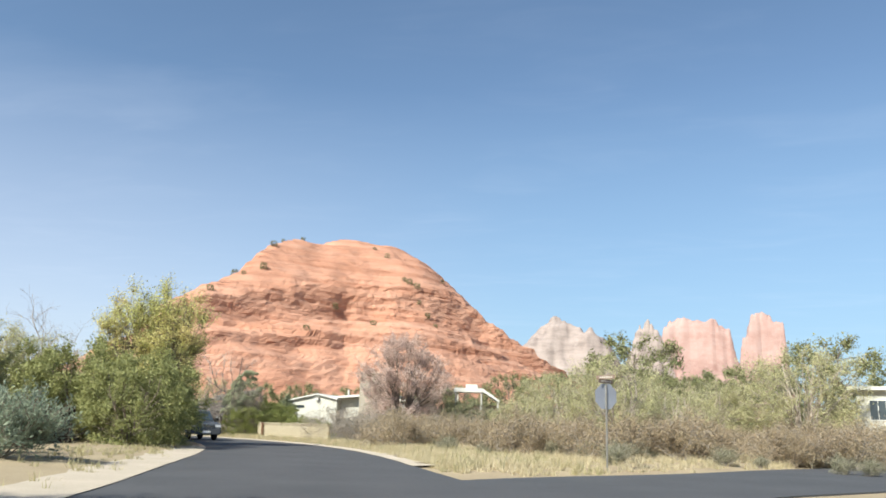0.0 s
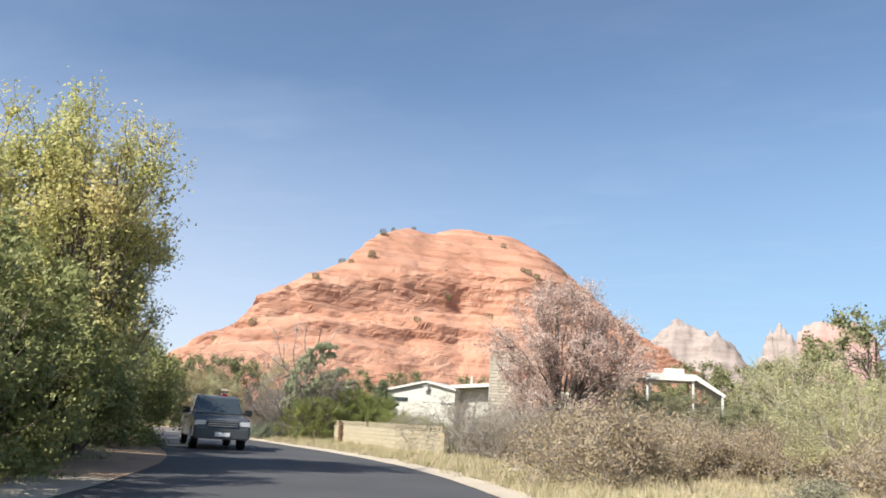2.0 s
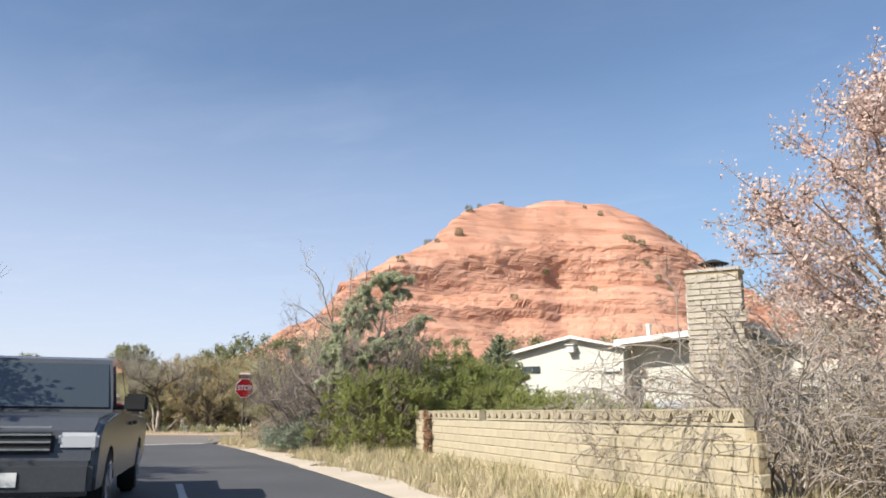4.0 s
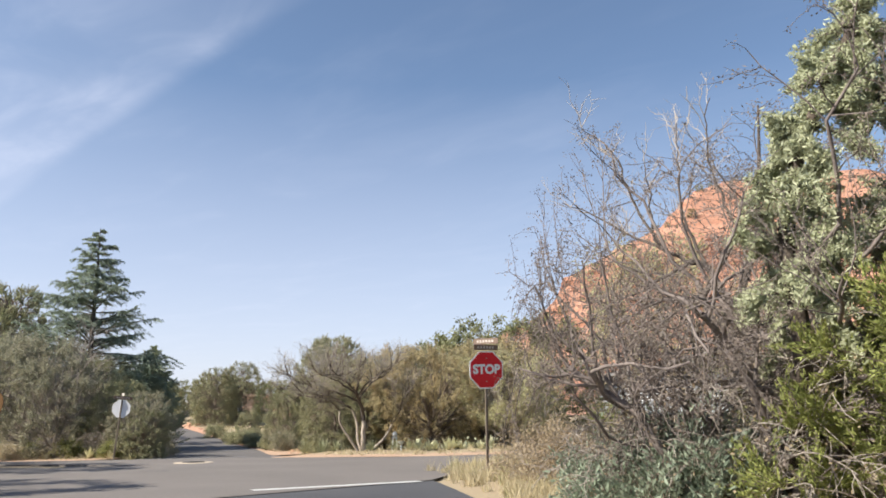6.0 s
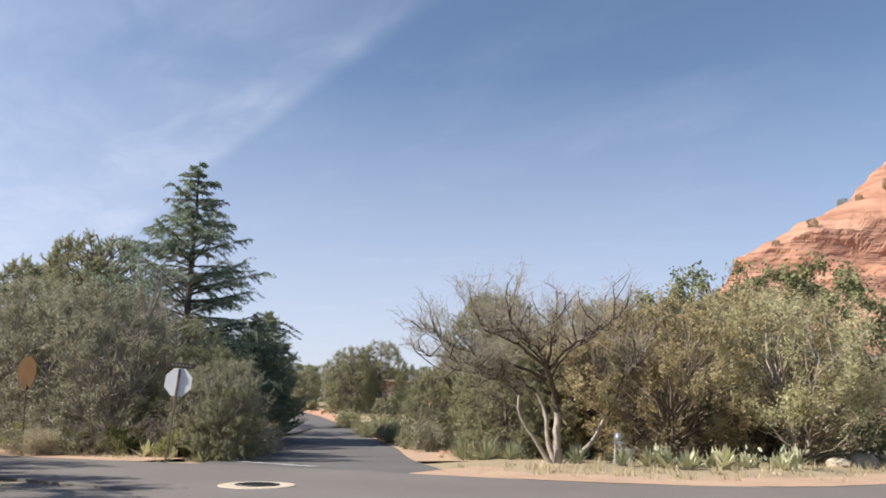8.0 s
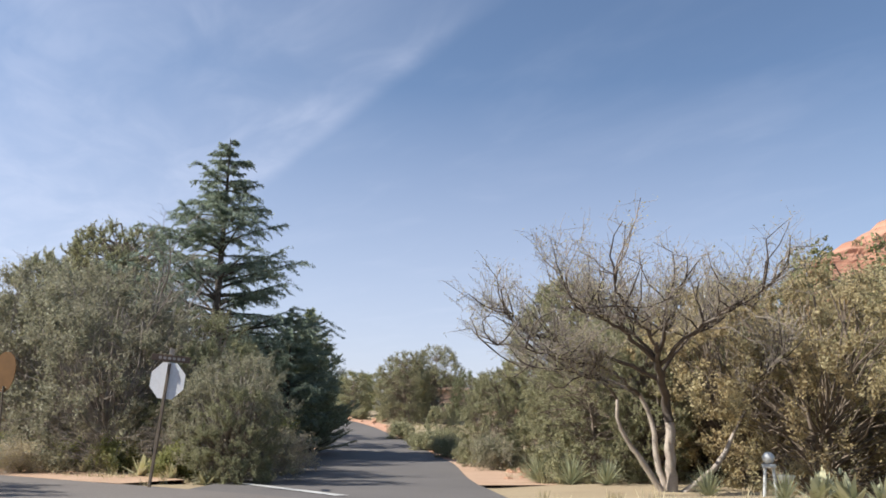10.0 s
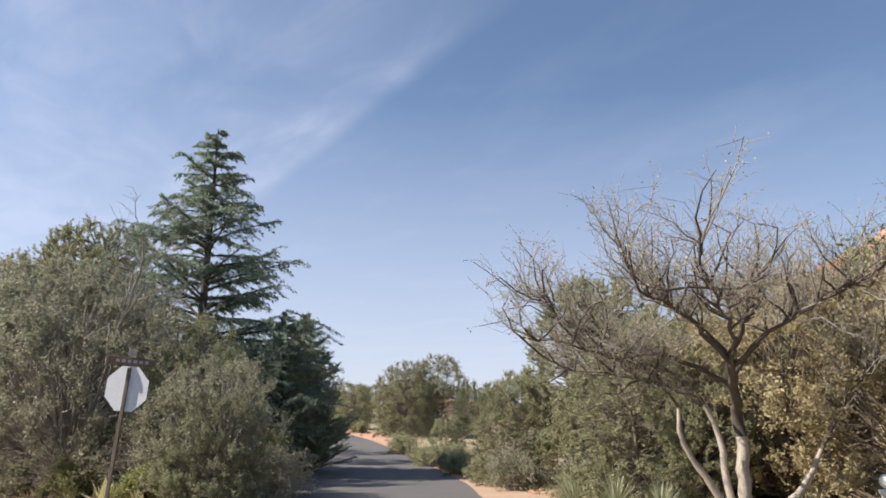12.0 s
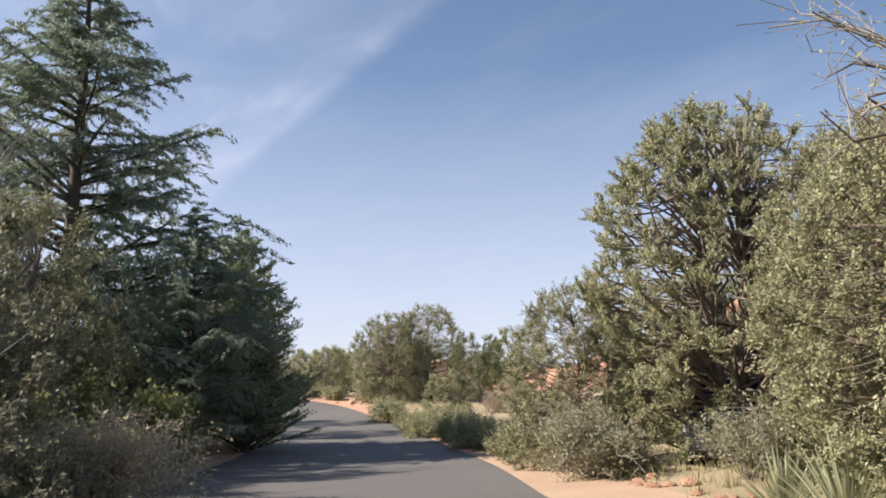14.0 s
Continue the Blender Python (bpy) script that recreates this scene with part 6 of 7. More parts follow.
def brown_board(x, y):
    """An orange-brown board on a thin post."""
    ob = thing("orange_sign", "orange-brown board on a thin post in the brush, shade in its colour", "sign", at=pose(x, y, at_ground(x, y) - 0.05, 0, 4, 215))
    bm = bmesh.new()
    rod(bm, (0, 0.02, 0), (0, 0.02, 2.2), 0.022)
    part("post", bm, M["post"], ob)
    bm = bmesh.new()
    pts = [(0.36 * math.sin(a) * (0.85 + 0.15 * math.cos(a)), 0.52 * math.cos(a) + 2.55) for a in np.linspace(0, 2 * np.pi, 20, endpoint=False)]
    slab(bm, pts, -0.008, 0.008)
    part("board", bm, M["orange"], ob)
    return ob


brown_board(-52.2, 84.3)


def ornament(x, y):
    """A small white garden ornament: a ball on a little stand with a basin."""
    ob = thing("garden_ornament", "small white garden ornament with a ball on a stand", "ornament", at=pose(x, y, at_ground(x, y) - 0.02, 0, 0, 30))
    bm = bmesh.new()
    for k in (-1, 1):
        rod(bm, (k * 0.1, 0, 0), (k * 0.06, 0, 0.5), 0.03)
    box(bm, -0.11, 0.11, -0.06, 0.06, 0.48, 0.54)
    soften(bm, 0.01, 1)
    part("stand", bm, M["plaster_white"], ob)
    bm = bmesh.new()
    bmesh.ops.create_icosphere(bm, subdivisions=3, radius=0.10, matrix=Matrix.Translation((0, 0, 0.64)))
    part("ball", bm, M["plaster_white"], ob, smooth=True)
    bm = bmesh.new()
    bmesh.ops.create_cone(bm, cap_ends=True, segments=20, radius1=0.07, radius2=0.15, depth=0.14, matrix=Matrix.Translation((0.26, 0.05, 0.30)))
    rod(bm, (0.26, 0.05, 0), (0.26, 0.05, 0.25), 0.04)
    part("basin", bm, M["plaster_white"], ob)
    return ob


ornament(-36.5, 92.2)

# ---- stones ----


def stone_mesh(seed, name, material):
    rng = np.random.default_rng(seed)
    bm = bmesh.new()
    bmesh.ops.create_icosphere(bm, subdivisions=2, radius=1)
    off = Vector(rng.uniform(-9, 9, 3))
    for v in bm.verts:
        d = v.co.normalized()
        k = 1 + 0.28 * noise.noise(d * 1.3 + off) + 0.12 * noise.noise(d * 3.1 + off)
        v.co = Vector((d.x * k, d.y * k * 0.8, max(-0.35, d.z * k * 0.62)))
    me = bpy.data.meshes.new(name)
    bm.to_mesh(me)
    bm.free()
    me.materials.append(material)
    return me


STONES = [stone_mesh(s, "stone", M["stone"]) for s in (1, 2, 3)]
ROCKS = [stone_mesh(s, "rock", M["rock"]) for s in (4, 5, 6)]


def set_stone(kind, k, x, y, size, turn, label, group):
    ob = put("boulder" if size > 0.35 else "rock", kind[k % 3])
    ob.matrix_basis = pose(x, y, at_ground(x, y) + size * 0.12, 0, 0, turn) @ Matrix.Scale(size, 4)
    return tagged(ob, label, "rock", group)


for k, (x, y, s) in enumerate(((-33.0, 96.6, 0.3), (-32.9, 98.4, 0.42), (-32.6, 102.4, 0.4))):
    set_stone(STONES, k, x, y, s, k * 67, "pale weathered boulder at the street's edge", "boulders at the bend")
for k, (x, y, s) in enumerate(((-4.0, 53.8, 0.26), (-3.2, 52.4, 0.18), (-5.6, 56.6, 0.2), (-1.6, 47.4, 0.16), (-2.6, 50.0, 0.14), (-9.6, 64.0, 0.15))):
    set_stone(STONES, k, x, y, s, k * 51, "pale stone on the grassy verge", "stones on the verge")
rng = np.random.default_rng(15)
i0, i1 = index_near(LANE, -52, 96), index_near(LANE, -86, 119)
tl = np.gradient(LANE, axis=0)
for k in range(58):
    i = rng.integers(i0, i1)
    d = unit(tl[i])
    o = rng.uniform(3.3, 5.2)
    set_stone(ROCKS, k, LANE[i, 0] + d[1] * o, LANE[i, 1] - d[0] * o, rng.uniform(0.08, 0.3), rng.uniform(0, 360), "red sandstone rock bordering the lane", "red rocks along the lane")
for k in range(16):
    x, y = rng.uniform(-47.5, -44.5), 0
    y = 95.0 + (-44.5 - x) * 0.85 + rng.uniform(-0.5, 0.9)
    set_stone(ROCKS, k, x, y, rng.uniform(0.05, 0.14), rng.uniform(0, 360), "small red rock on the sandy verge", "small rocks by the lane")

# ---- slump block wall ----


def block_mesh(name, w, h, d):
    bm = bmesh.new()
    box(bm, -w / 2, w / 2, -d / 2, d / 2, 0, h)
    bmesh.ops.subdivide_edges(bm, edges=[e for e in bm.edges if abs(e.verts[0].co.x - e.verts[1].co.x) > 0.1], cuts=1)
    for v in bm.verts:
        mid = abs(v.co.x) < 0.01
        if mid:
            v.co.y *= 1.05
        v.co.z += 0.006 * math.sin(v.co.x * 31 + v.co.y * 17)
    bmesh.ops.bevel(bm, geom=[e for e in bm.edges if e.calc_face_angle(0) > 0.9], offset=0.012, segments=1, affect="EDGES")
    me = bpy.data.meshes.new(name)
    bm.to_mesh(me)
    bm.free()
    me.materials.append(M["block"])
    return me


def vent_block_mesh():
    """A pierced capping block: a round hole at the foot and slanting slots on both sides."""
    bm = bmesh.new()
    w, h = 0.4, 0.2
    bars = []
    for side in (-1, 1):
        for k in range(3):
            x0 = side * (0.035 + k * 0.055)
            bars.append((x0, x0 + side * 0.085))
    box(bm, -w / 2, w / 2, -0.07, 0.07, 0, 0.035)
    box(bm, -w / 2, w / 2, -0.07, 0.07, h - 0.025, h)
    for side in (-1, 1):
        box(bm, side * w / 2 - (0.02 if side > 0 else 0), side * w / 2 + (0 if side > 0 else 0.02), -0.07, 0.07, 0.03, h - 0.02)
        for k in range(4):
            a = side * (0.0 + k * 0.055)
            pts = [(a, 0.165), (a + 0.032 * side, 0.175), (a + 0.115 * side, 0.055), (a + 0.08 * side, 0.045)]
            pts = [(max(-0.19, min(0.19, x)), z) for x, z in pts]
            if abs(a) < 0.12:
                slab(bm, pts if side < 0 else pts[::-1], -0.068, 0.068)
    box(bm, -0.055, 0.055, -0.02, 0.068, 0.03, 0.08)
    me = bpy.data.meshes.new("pierced_block")
    bm.normal_update()
    bm.to_mesh(me)
    bm.free()
    me.materials.append(M["block"])
    return me


def block_wall():
    a, b = Vector((-15.0, 72.45, 0)), Vector((-7.2, 61.35, 0))
    d = (b - a).normalized()
    ang = math.degrees(math.atan2(d.y, d.x))
    length = (b - a).length
    z0 = -0.05
    ob = thing("garden_wall", "low yellow slump-block garden wall with a pierced capping course", "wall", at=pose(a.x, a.y, z0, 0, 0, ang))
    bm = bmesh.new()
    box(bm, 0.02, length - 0.02, -0.062, 0.062, 0, 1.14)
    part("mortar_core", bm, M["mortar"], ob)
    bw, bh = 0.405, 0.168
    mesh = block_mesh("block", bw - 0.002, bh - 0.014, 0.15)
    n = int(length / bw)
    for c in range(7):
        for k in range(n):
            x = (k + 0.5 + 0.5 * (c % 2)) * bw
            if x + bw / 2 > length + 0.02:
                continue
            o = put("block", mesh, ob)
            o.location = (x, 0.004 * math.sin(k * 2.3 + c * 1.7), c * bh + 0.006)
    cap = vent_block_mesh()
    rows = [k for k in range(n) if not 11.6 < k * bw / 0.405 < 12.9]
    for k in rows:
        o = put("pierced_block", cap, ob)
        x = (k + 0.5) * bw
        o.location = (x, 0, 1.186 - (0.1 if k >= n - 12 and k % 2 else 0) * 0)
    return ob


block_wall()


def vine(x, y):
    """Dried creeper hanging on the wall."""
    rng = np.random.default_rng(77)
    g = Geo()
    n = 1500
    u = rng.uniform(0, 1, n)
    wide = 0.05 + 0.06 * np.sin(np.pi * u) + 0.03 * np.sin(u * 17)
    at = np.stack([rng.normal(0, 1, n) * wide + 0.06 * np.sin(u * 5), rng.normal(-0.11, 0.025, n), 0.2 + 1.05 * u], 1)
    leaves(g, rng, at, 0.06, 0.035, -0.4)
    for k in range(5):
        z = np.linspace(0.0, 1.2, 7)
        tube(g, np.stack([0.05 * np.sin(z * 4 + k) + 0.03 * (k - 2), np.full(7, -0.105), z], 1), 0.006, 0.004, 4)
    ob = put("dried_creeper", g.mesh("dried_creeper", M["vine_red"]))
    ob.matrix_basis = pose(x, y, at_ground(x, y) - 0.05, 0, 0, -54.9)
    return tagged(ob, "dried reddish-brown creeper hanging on the block wall", "creeper")


vine(-14.28, 71.25)

# ---- white house ----


def window_unit(parent, x0, x1, z0, z1, y, frame_mat, pane_mat, split=2):
    """A window on a wall that faces -y."""
    bm = bmesh.new()
    t = 0.06
    for q in ((x0 - t, x1 + t, z1, z1 + t), (x0 - t, x1 + t, z0 - t, z0), (x0 - t, x0, z0, z1), (x1, x1 + t, z0, z1)):
        box(bm, q[0], q[1], y - 0.05, y + 0.02, q[2], q[3])
    for k in range(1, split):
        x = x0 + (x1 - x0) * k / split
        box(bm, x - 0.025, x + 0.025, y - 0.035, y + 0.02, z0, z1)
    w = part("window", bm, frame_mat, parent)
    for k in range(split):
        bm = bmesh.new()
        box(bm, x0 + (x1 - x0) * k / split, x0 + (x1 - x0) * (k + 1) / split, y - 0.015, y - 0.008, z0, z1)
        part("pane", bm, pane_mat, w)
    return w


def white_house():
    ob = thing("white_house", "low white stucco house with a gable end and deep eaves", "house", at=pose(-11.85, 81.31, 0, 0, 0, -13.5))
    # gable end, its ridge running away from the street
    bm = bmesh.new()
    slab(bm, [(-2.7, 0), (1.95, 0), (1.95, 3.66), (0.0, 4.08), (-2.7, 3.50)], 0, 6.0)
    part("gable_wall", bm, M["stucco"], ob)
    bm = bmesh.new()
    slab(bm, [(-2.95, 3.46), (0.0, 4.10), (2.1, 3.65), (2.1, 3.75), (0.0, 4.22), (-2.95, 3.58)], -0.28, 6.2)
    part("gable_roof", bm, M["trim_white"], ob)
    bm = bmesh.new()
    box(bm, -0.14, 0.14, -0.3, 0.05, 3.58, 3.82)
    slab(bm, [(-0.17, 3.84), (0.17, 3.84), (0.17, 3.88), (-0.17, 3.88)], -0.36, 0.02)
    part("wall_lamp", bm, M["trim_white"], ob)
    bm = bmesh.new()
    box(bm, 1.15, 1.85, -0.12, 0.02, 2.84, 2.98)
    part("vent_hood", bm, M["trim_white"], ob)
    bm = bmesh.new()
    box(bm, -2.55, -1.35, -0.05, 0.02, 2.85, 3.1)
    part("high_window", bm, M["window"], ob)
    # wing with an overhanging roof
    bm = bmesh.new()
    box(bm, 1.95, 4.95, 0.95, 6.0, 0, 3.9)
    part("wing_wall", bm, M["stucco"], ob)
    bm = bmesh.new()
    slab(bm, [(1.6, 3.82), (6.6, 4.22), (6.6, 4.40), (1.6, 3.98)], 0.05, 6.4)
    w = part("wing_roof", bm, M["roofing"], ob)
    bm = bmesh.new()
    slab(bm, [(1.6, 3.80), (6.6, 4.20), (6.6, 4.42), (1.6, 4.00)], -0.02, 0.048)
    part("fascia", bm, M["trim_white"], w)
    for x, z, h, r in ((4.15, 4.2, 1.5, 0.1), (2.6, 4.05, 0.62, 0.09)):
        bm = bmesh.new()
        rod(bm, (x, 1.2, z), (x, 1.2, z + h), r, sides=14)
        rod(bm, (x, 1.2, z + h - 0.08), (x, 1.2, z + h), r * 1.25, sides=14)
        part("flue_pipe", bm, M["trim_white"], ob)
    bm = bmesh.new()
    box(bm, 4.72, 4.95, 0.85, 0.945, 0, 3.9)
    part("corner_post", bm, M["grey_siding"], ob)
    for x0, x1 in ((5.4, 9.5),):
        bm = bmesh.new()
        box(bm, x0 + 0.005, x1, 1.6, 6.5, 0, 3.7)
        part("rear_wall", bm, M["stucco"], ob)
    bm = bmesh.new()
    box(bm, 5.3, 9.8, 1.1, 6.9, 3.72, 3.9)
    part("rear_roof", bm, M["roofing"], ob)
    window_unit(ob, 6.6, 8.2, 1.2, 2.3, 1.6, M["trim_white"], M["window"])
    return ob


white_house()


def stone_chimney():
    """A broad chimney of rough courses with an iron cowl."""
    ob = thing("stone_chimney", "broad tan stone chimney with a dark iron cowl", "chimney", at=pose(-6.75, 79.55, 0, 0, 0, -13.5))
    bm = bmesh.new()
    box(bm, -0.8, 0.9, -0.4, 0.6, 0, 6.1)
    part("core", bm, M["mortar"], ob)
    rng = np.random.default_rng(3)
    meshes = []
    for w in (0.34, 0.46, 0.6):
        bm = bmesh.new()
        box(bm, -w / 2, w / 2, -0.04, 0.04, 0, 0.19)
        for v in bm.verts:
            v.co += Vector(rng.uniform(-0.018, 0.018, 3))
        bmesh.ops.bevel(bm, geom=bm.edges[:], offset=0.014, segments=1, affect="EDGES")
        me = bpy.data.meshes.new("stone")
        bm.to_mesh(me)
        bm.free()
        me.materials.append(M["chimney_stone"])
        meshes.append((w, me))
    for face in (0, 1):
        z = 0.9
        while z < 5.95:
            tall = rng.uniform(0.13, 0.27)
            x, end = (-0.8, 0.9) if face == 0 else (-0.4, 0.6)
            while x < end - 0.1:
                w, me = meshes[rng.integers(3)]
                if x + w > end + 0.12:
                    w, me = meshes[0]
                o = put("stone", me, ob)
                if face == 0:
                    o.location = (x + w / 2, -0.41, z)
                else:
                    o.matrix_basis = pose(-0.81, x + w / 2, z, 0, 0, 90)
                o.scale = (1.0, rng.uniform(0.8, 1.5), tall / 0.2)
                x += w + 0.012
            z += tall + 0.012
    bm = bmesh.new()
    box(bm, -0.85, 0.95, -0.47, 0.65, 6.1, 6.2)
    part("cap", bm, M["chimney_stone"], ob)
    bm = bmesh.new()
    bmesh.ops.create_cone(bm, cap_ends=True, segments=24, radius1=0.52, radius2=0.12, depth=0.16, matrix=Matrix.Translation((0.05, 0.05, 6.5)))
    for k in range(4):
        a = k * math.pi / 2
        rod(bm, (0.05 + 0.3 * math.cos(a), 0.05 + 0.3 * math.sin(a), 6.2), (0.05 + 0.3 * math.cos(a), 0.05 + 0.3 * math.sin(a), 6.45), 0.02)
    part("cowl", bm, M["iron"], ob)
    return ob


stone_chimney()


def cooler():
    ob = thing("air_conditioner", "grey metal air conditioner beside the white house", "air conditioner", at=pose(-8.3, 79.9, 0.55, 0, 0, -13.5))
    bm = bmesh.new()
    box(bm, -0.5, 0.5, -0.4, 0.4, 0, 1.2)
    soften(bm, 0.03, 2)
    part("case", bm, M["grey_siding"], ob)
    for k in range(8):
        bm = bmesh.new()
        box(bm, -0.42, 0.42, -0.42, -0.402, 0.15 + k * 0.11, 0.21 + k * 0.11)
        part("louvre", bm, M["grey_dark"], ob)
    bm = bmesh.new()
    box(bm, -0.6, 0.6, -0.5, 0.5, -0.7, 0)
    part("plinth", bm, M["mortar"], ob)
    return ob


cooler()


def carport():
    """The white roof with a sloping beam beyond the open plot."""
    ob = thing("white_carport", "white flat carport roof with a sloping end beam", "carport", at=pose(1.2, 72.8, at_ground(1.2, 72.8), 0, 0, -3))
    bm = bmesh.new()
    slab(bm, [(0, 4.32), (2.3, 4.36), (3.75, 3.5), (3.8, 3.64), (2.4, 4.58), (0, 4.54)], 0, 3.2)
    part("roof", bm, M["trim_white"], ob)
    bm = bmesh.new()
    box(bm, -0.04, 2.34, -0.03, -0.004, 4.26, 4.6)
    part("fascia", bm, M["trim_white"], ob)
    bm = bmesh.new()
    box(bm, 0.9, 1.9, 1.0, 2.2, 4.57, 4.95)
    soften(bm, 0.02, 1)
    part("cupola", bm, M["trim_white"], ob)
    bm = bmesh.new()
    box(bm, 0.1, 3.5, 2.6, 2.8, 0, 3.3)
    part("wall", bm, M["adobe"], ob)
    for x in (0.06, 2.2, 3.6):
        for y in (0.1, 2.95):
            bm = bmesh.new()
            box(bm, x, x + 0.1, y, y + 0.1, 0, 4.34 if x < 3 else 3.6)
            part("post", bm, M["trim_white"], ob)
    return ob


carport()
for x, y, s, t in ((1.0, 70.6, 0.72, 0), (3.2, 71.0, 0.74, 90), (5.6, 71.4, 0.7, 200), (7.6, 72.0, 0.66, 300), (2.2, 69.6, 0.66, 40), (4.6, 69.8, 0.6, 150)):
    set_plant("olive", x, y, s, t, group="shrubs before the carport")


def small_house(name, label, x, y, turn, w, d, h, wall, roof):
    """A plain low house with a flat overhanging roof, a door and windows."""
    ob = thing(name, label, "house", at=pose(x, y, at_ground(x, y) - 0.1, 0, 0, turn))
    bm = bmesh.new()
    box(bm, -w / 2, w / 2, 0, d, 0, h)
    part("wall", bm, wall, ob)
    bm = bmesh.new()
    box(bm, -w / 2 - 0.5, w / 2 + 0.5, -0.5, d + 0.5, h + 0.004, h + 0.25)
    part("roof", bm, roof, ob)
    for k in range(int(w / 3)):
        x0 = -w / 2 + 0.8 + k * 3.0
        window_unit(ob, x0, x0 + 1.5, h - 2.0, h - 0.7, 0, M["trim_white"], M["window"], 3)
    return ob


small_house("beige_house", "low pale house with white-framed windows across the plot", 33.4, 60.5, -28, 9, 7, 4.7, M["stucco"], M["trim_white"])
small_house("tan_house", "tan adobe house half hidden by junipers", -91.5, 134.5, 35, 5, 4, 2.8, M["adobe"], M["adobe"])


def grey_house():
    ob = thing("grey_house", "grey timber house on a raised floor with a white-curtained porch", "house", at=pose(-36.2, 114.6, -0.3, 0, 0, 14))
    bm = bmesh.new()
    box(bm, 0, 9.0, 0, 7, 2.0, 4.35)
    part("wall", bm, M["grey_siding"], ob)
    bm = bmesh.new()
    box(bm, 0.3, 9.0, 0.8, 7, 0, 1.98)
    part("undercroft", bm, M["grey_dark"], ob)
    bm = bmesh.new()
    slab(bm, [(-0.8, 4.15), (4.5, 4.75), (9.8, 5.5), (9.8, 5.68), (4.5, 4.95), (-0.8, 4.33)], -0.9, 7.5)
    part("roof", bm, M["shingle"], ob)
    bm = bmesh.new()
    slab(bm, [(3.4, 5.0), (9.4, 6.2), (9.4, 6.4), (3.4, 5.2)], 1.5, 8.0)
    part("upper_roof", bm, M["shingle"], ob)
    bm = bmesh.new()
    box(bm, 5.0, 9.0, 1.9, 7.0, 4.3, 5.3)
    part("upper_wall", bm, M["grey_dark"], ob)
    bm = bmesh.new()
    box(bm, -0.2, 9.2, -1.3, 0.0, 1.86, 2.0)
    part("deck", bm, M["grey_siding"], ob)
    for x in (-0.1, 1.9, 3.9, 5.9, 7.9, 9.0):
        bm = bmesh.new()
        box(bm, x, x + 0.13, -1.28, -1.15, 0, 3.0 if x < 9 else 4.2)
        part("deck_post", bm, M["grey_siding"], ob)
    for z in (2.55, 2.95):
        bm = bmesh.new()
        box(bm, -0.1, 4.0, -1.26, -1.18, z, z + 0.07)
        part("rail", bm, M["grey_siding"], ob)
    for k in range(14):
        bm = bmesh.new()
        box(bm, 0.1 + k * 0.28, 0.15 + k * 0.28, -1.24, -1.2, 2.0, 2.95)
        part("baluster", bm, M["grey_siding"], ob)
    for x0, x1 in ((0.5, 1.9), (2.3, 4.2), (6.4, 8.6)):
        window_unit(ob, x0, x1, 2.7, 3.7, 0, M["grey_dark"], M["blind"], 2)
    for k in range(8):
        bm = bmesh.new()
        box(bm, -1.2 + 0.05 * k, -0.2, -1.3, -0.3, k * 0.22, k * 0.22 + 0.05, pose(-0.25 * (8 - k) + 0.9, 0, 0))
        part("step", bm, M["grey_dark"], ob)
    return ob


grey_house()


def board_fence():
    """A dark stained board fence."""
    a, b = Vector((-14.2, 39.4, 0)), Vector((-18.6, 34.2, 0))
    d = (b - a).normalized()
    ob = thing("board_fence", "dark-stained wooden board fence beside the hedge", "fence", at=pose(a.x, a.y, 0.05, 0, 0, math.degrees(math.atan2(d.y, d.x))))
    n = int((b - a).length / 0.155)
    bm = bmesh.new()
    box(bm, -0.074, 0.074, -0.012, 0.012, 0, 1.5)
    soften(bm, 0.005, 1)
    me = bpy.data.meshes.new("board")
    bm.to_mesh(me)
    bm.free()
    me.materials.append(M["wood_dark"])
    for k in range(n):
        o = put("board", me, ob)
        o.location = (0.08 + k * 0.155, 0, 0.01 * math.sin(k * 1.9))
    for z in (0.35, 1.2):
        bm = bmesh.new()
        box(bm, 0, n * 0.155, 0.014, 0.06, z, z + 0.09)
        part("rail", bm, M["wood_dark"], ob)
    for k in range(4):
        bm = bmesh.new()
        x = k * n * 0.155 / 3
        box(bm, x, x + 0.1, 0.062, 0.16, -0.2, 1.55)
        part("post", bm, M["wood_dark"], ob)
    return ob


board_fence()

# ---- vehicles ----


def wheel(parent, x, y, r, w, side):
    o = new("wheel")
    o.parent = parent
    o.location = (x, y, r)
    bm = bmesh.new()
    bmesh.ops.create_cone(bm, cap_ends=True, segments=32, radius1=r, radius2=r, depth=w, matrix=Matrix.Rotation(radians(90), 4, "X"))
    bmesh.ops.bevel(bm, geom=[e for e in bm.edges if e.calc_face_angle(0) > 0.8], offset=0.04, segments=2, affect="EDGES")
    part("tyre", bm, M["rubber"], o)
    bm = bmesh.new()
    y0 = side * (w / 2 + 0.004)
    bmesh.ops.create_cone(bm, cap_ends=True, segments=28, radius1=r * 0.62, radius2=r * 0.62, depth=0.02, matrix=Matrix.Translation((0, y0, 0)) @ Matrix.Rotation(radians(90), 4, "X"))
    for k in range(6):
        a = k * math.pi / 3
        box(bm, 0.05, r * 0.58, -0.025, 0.025, -0.015, 0.015, Matrix.Translation((0, y0 + side * 0.012, 0)) @ Matrix.Rotation(a, 4, "Y") @ Matrix.Rotation(radians(90), 4, "X"))
    part("rim", bm, M["chrome"], o)
    return o


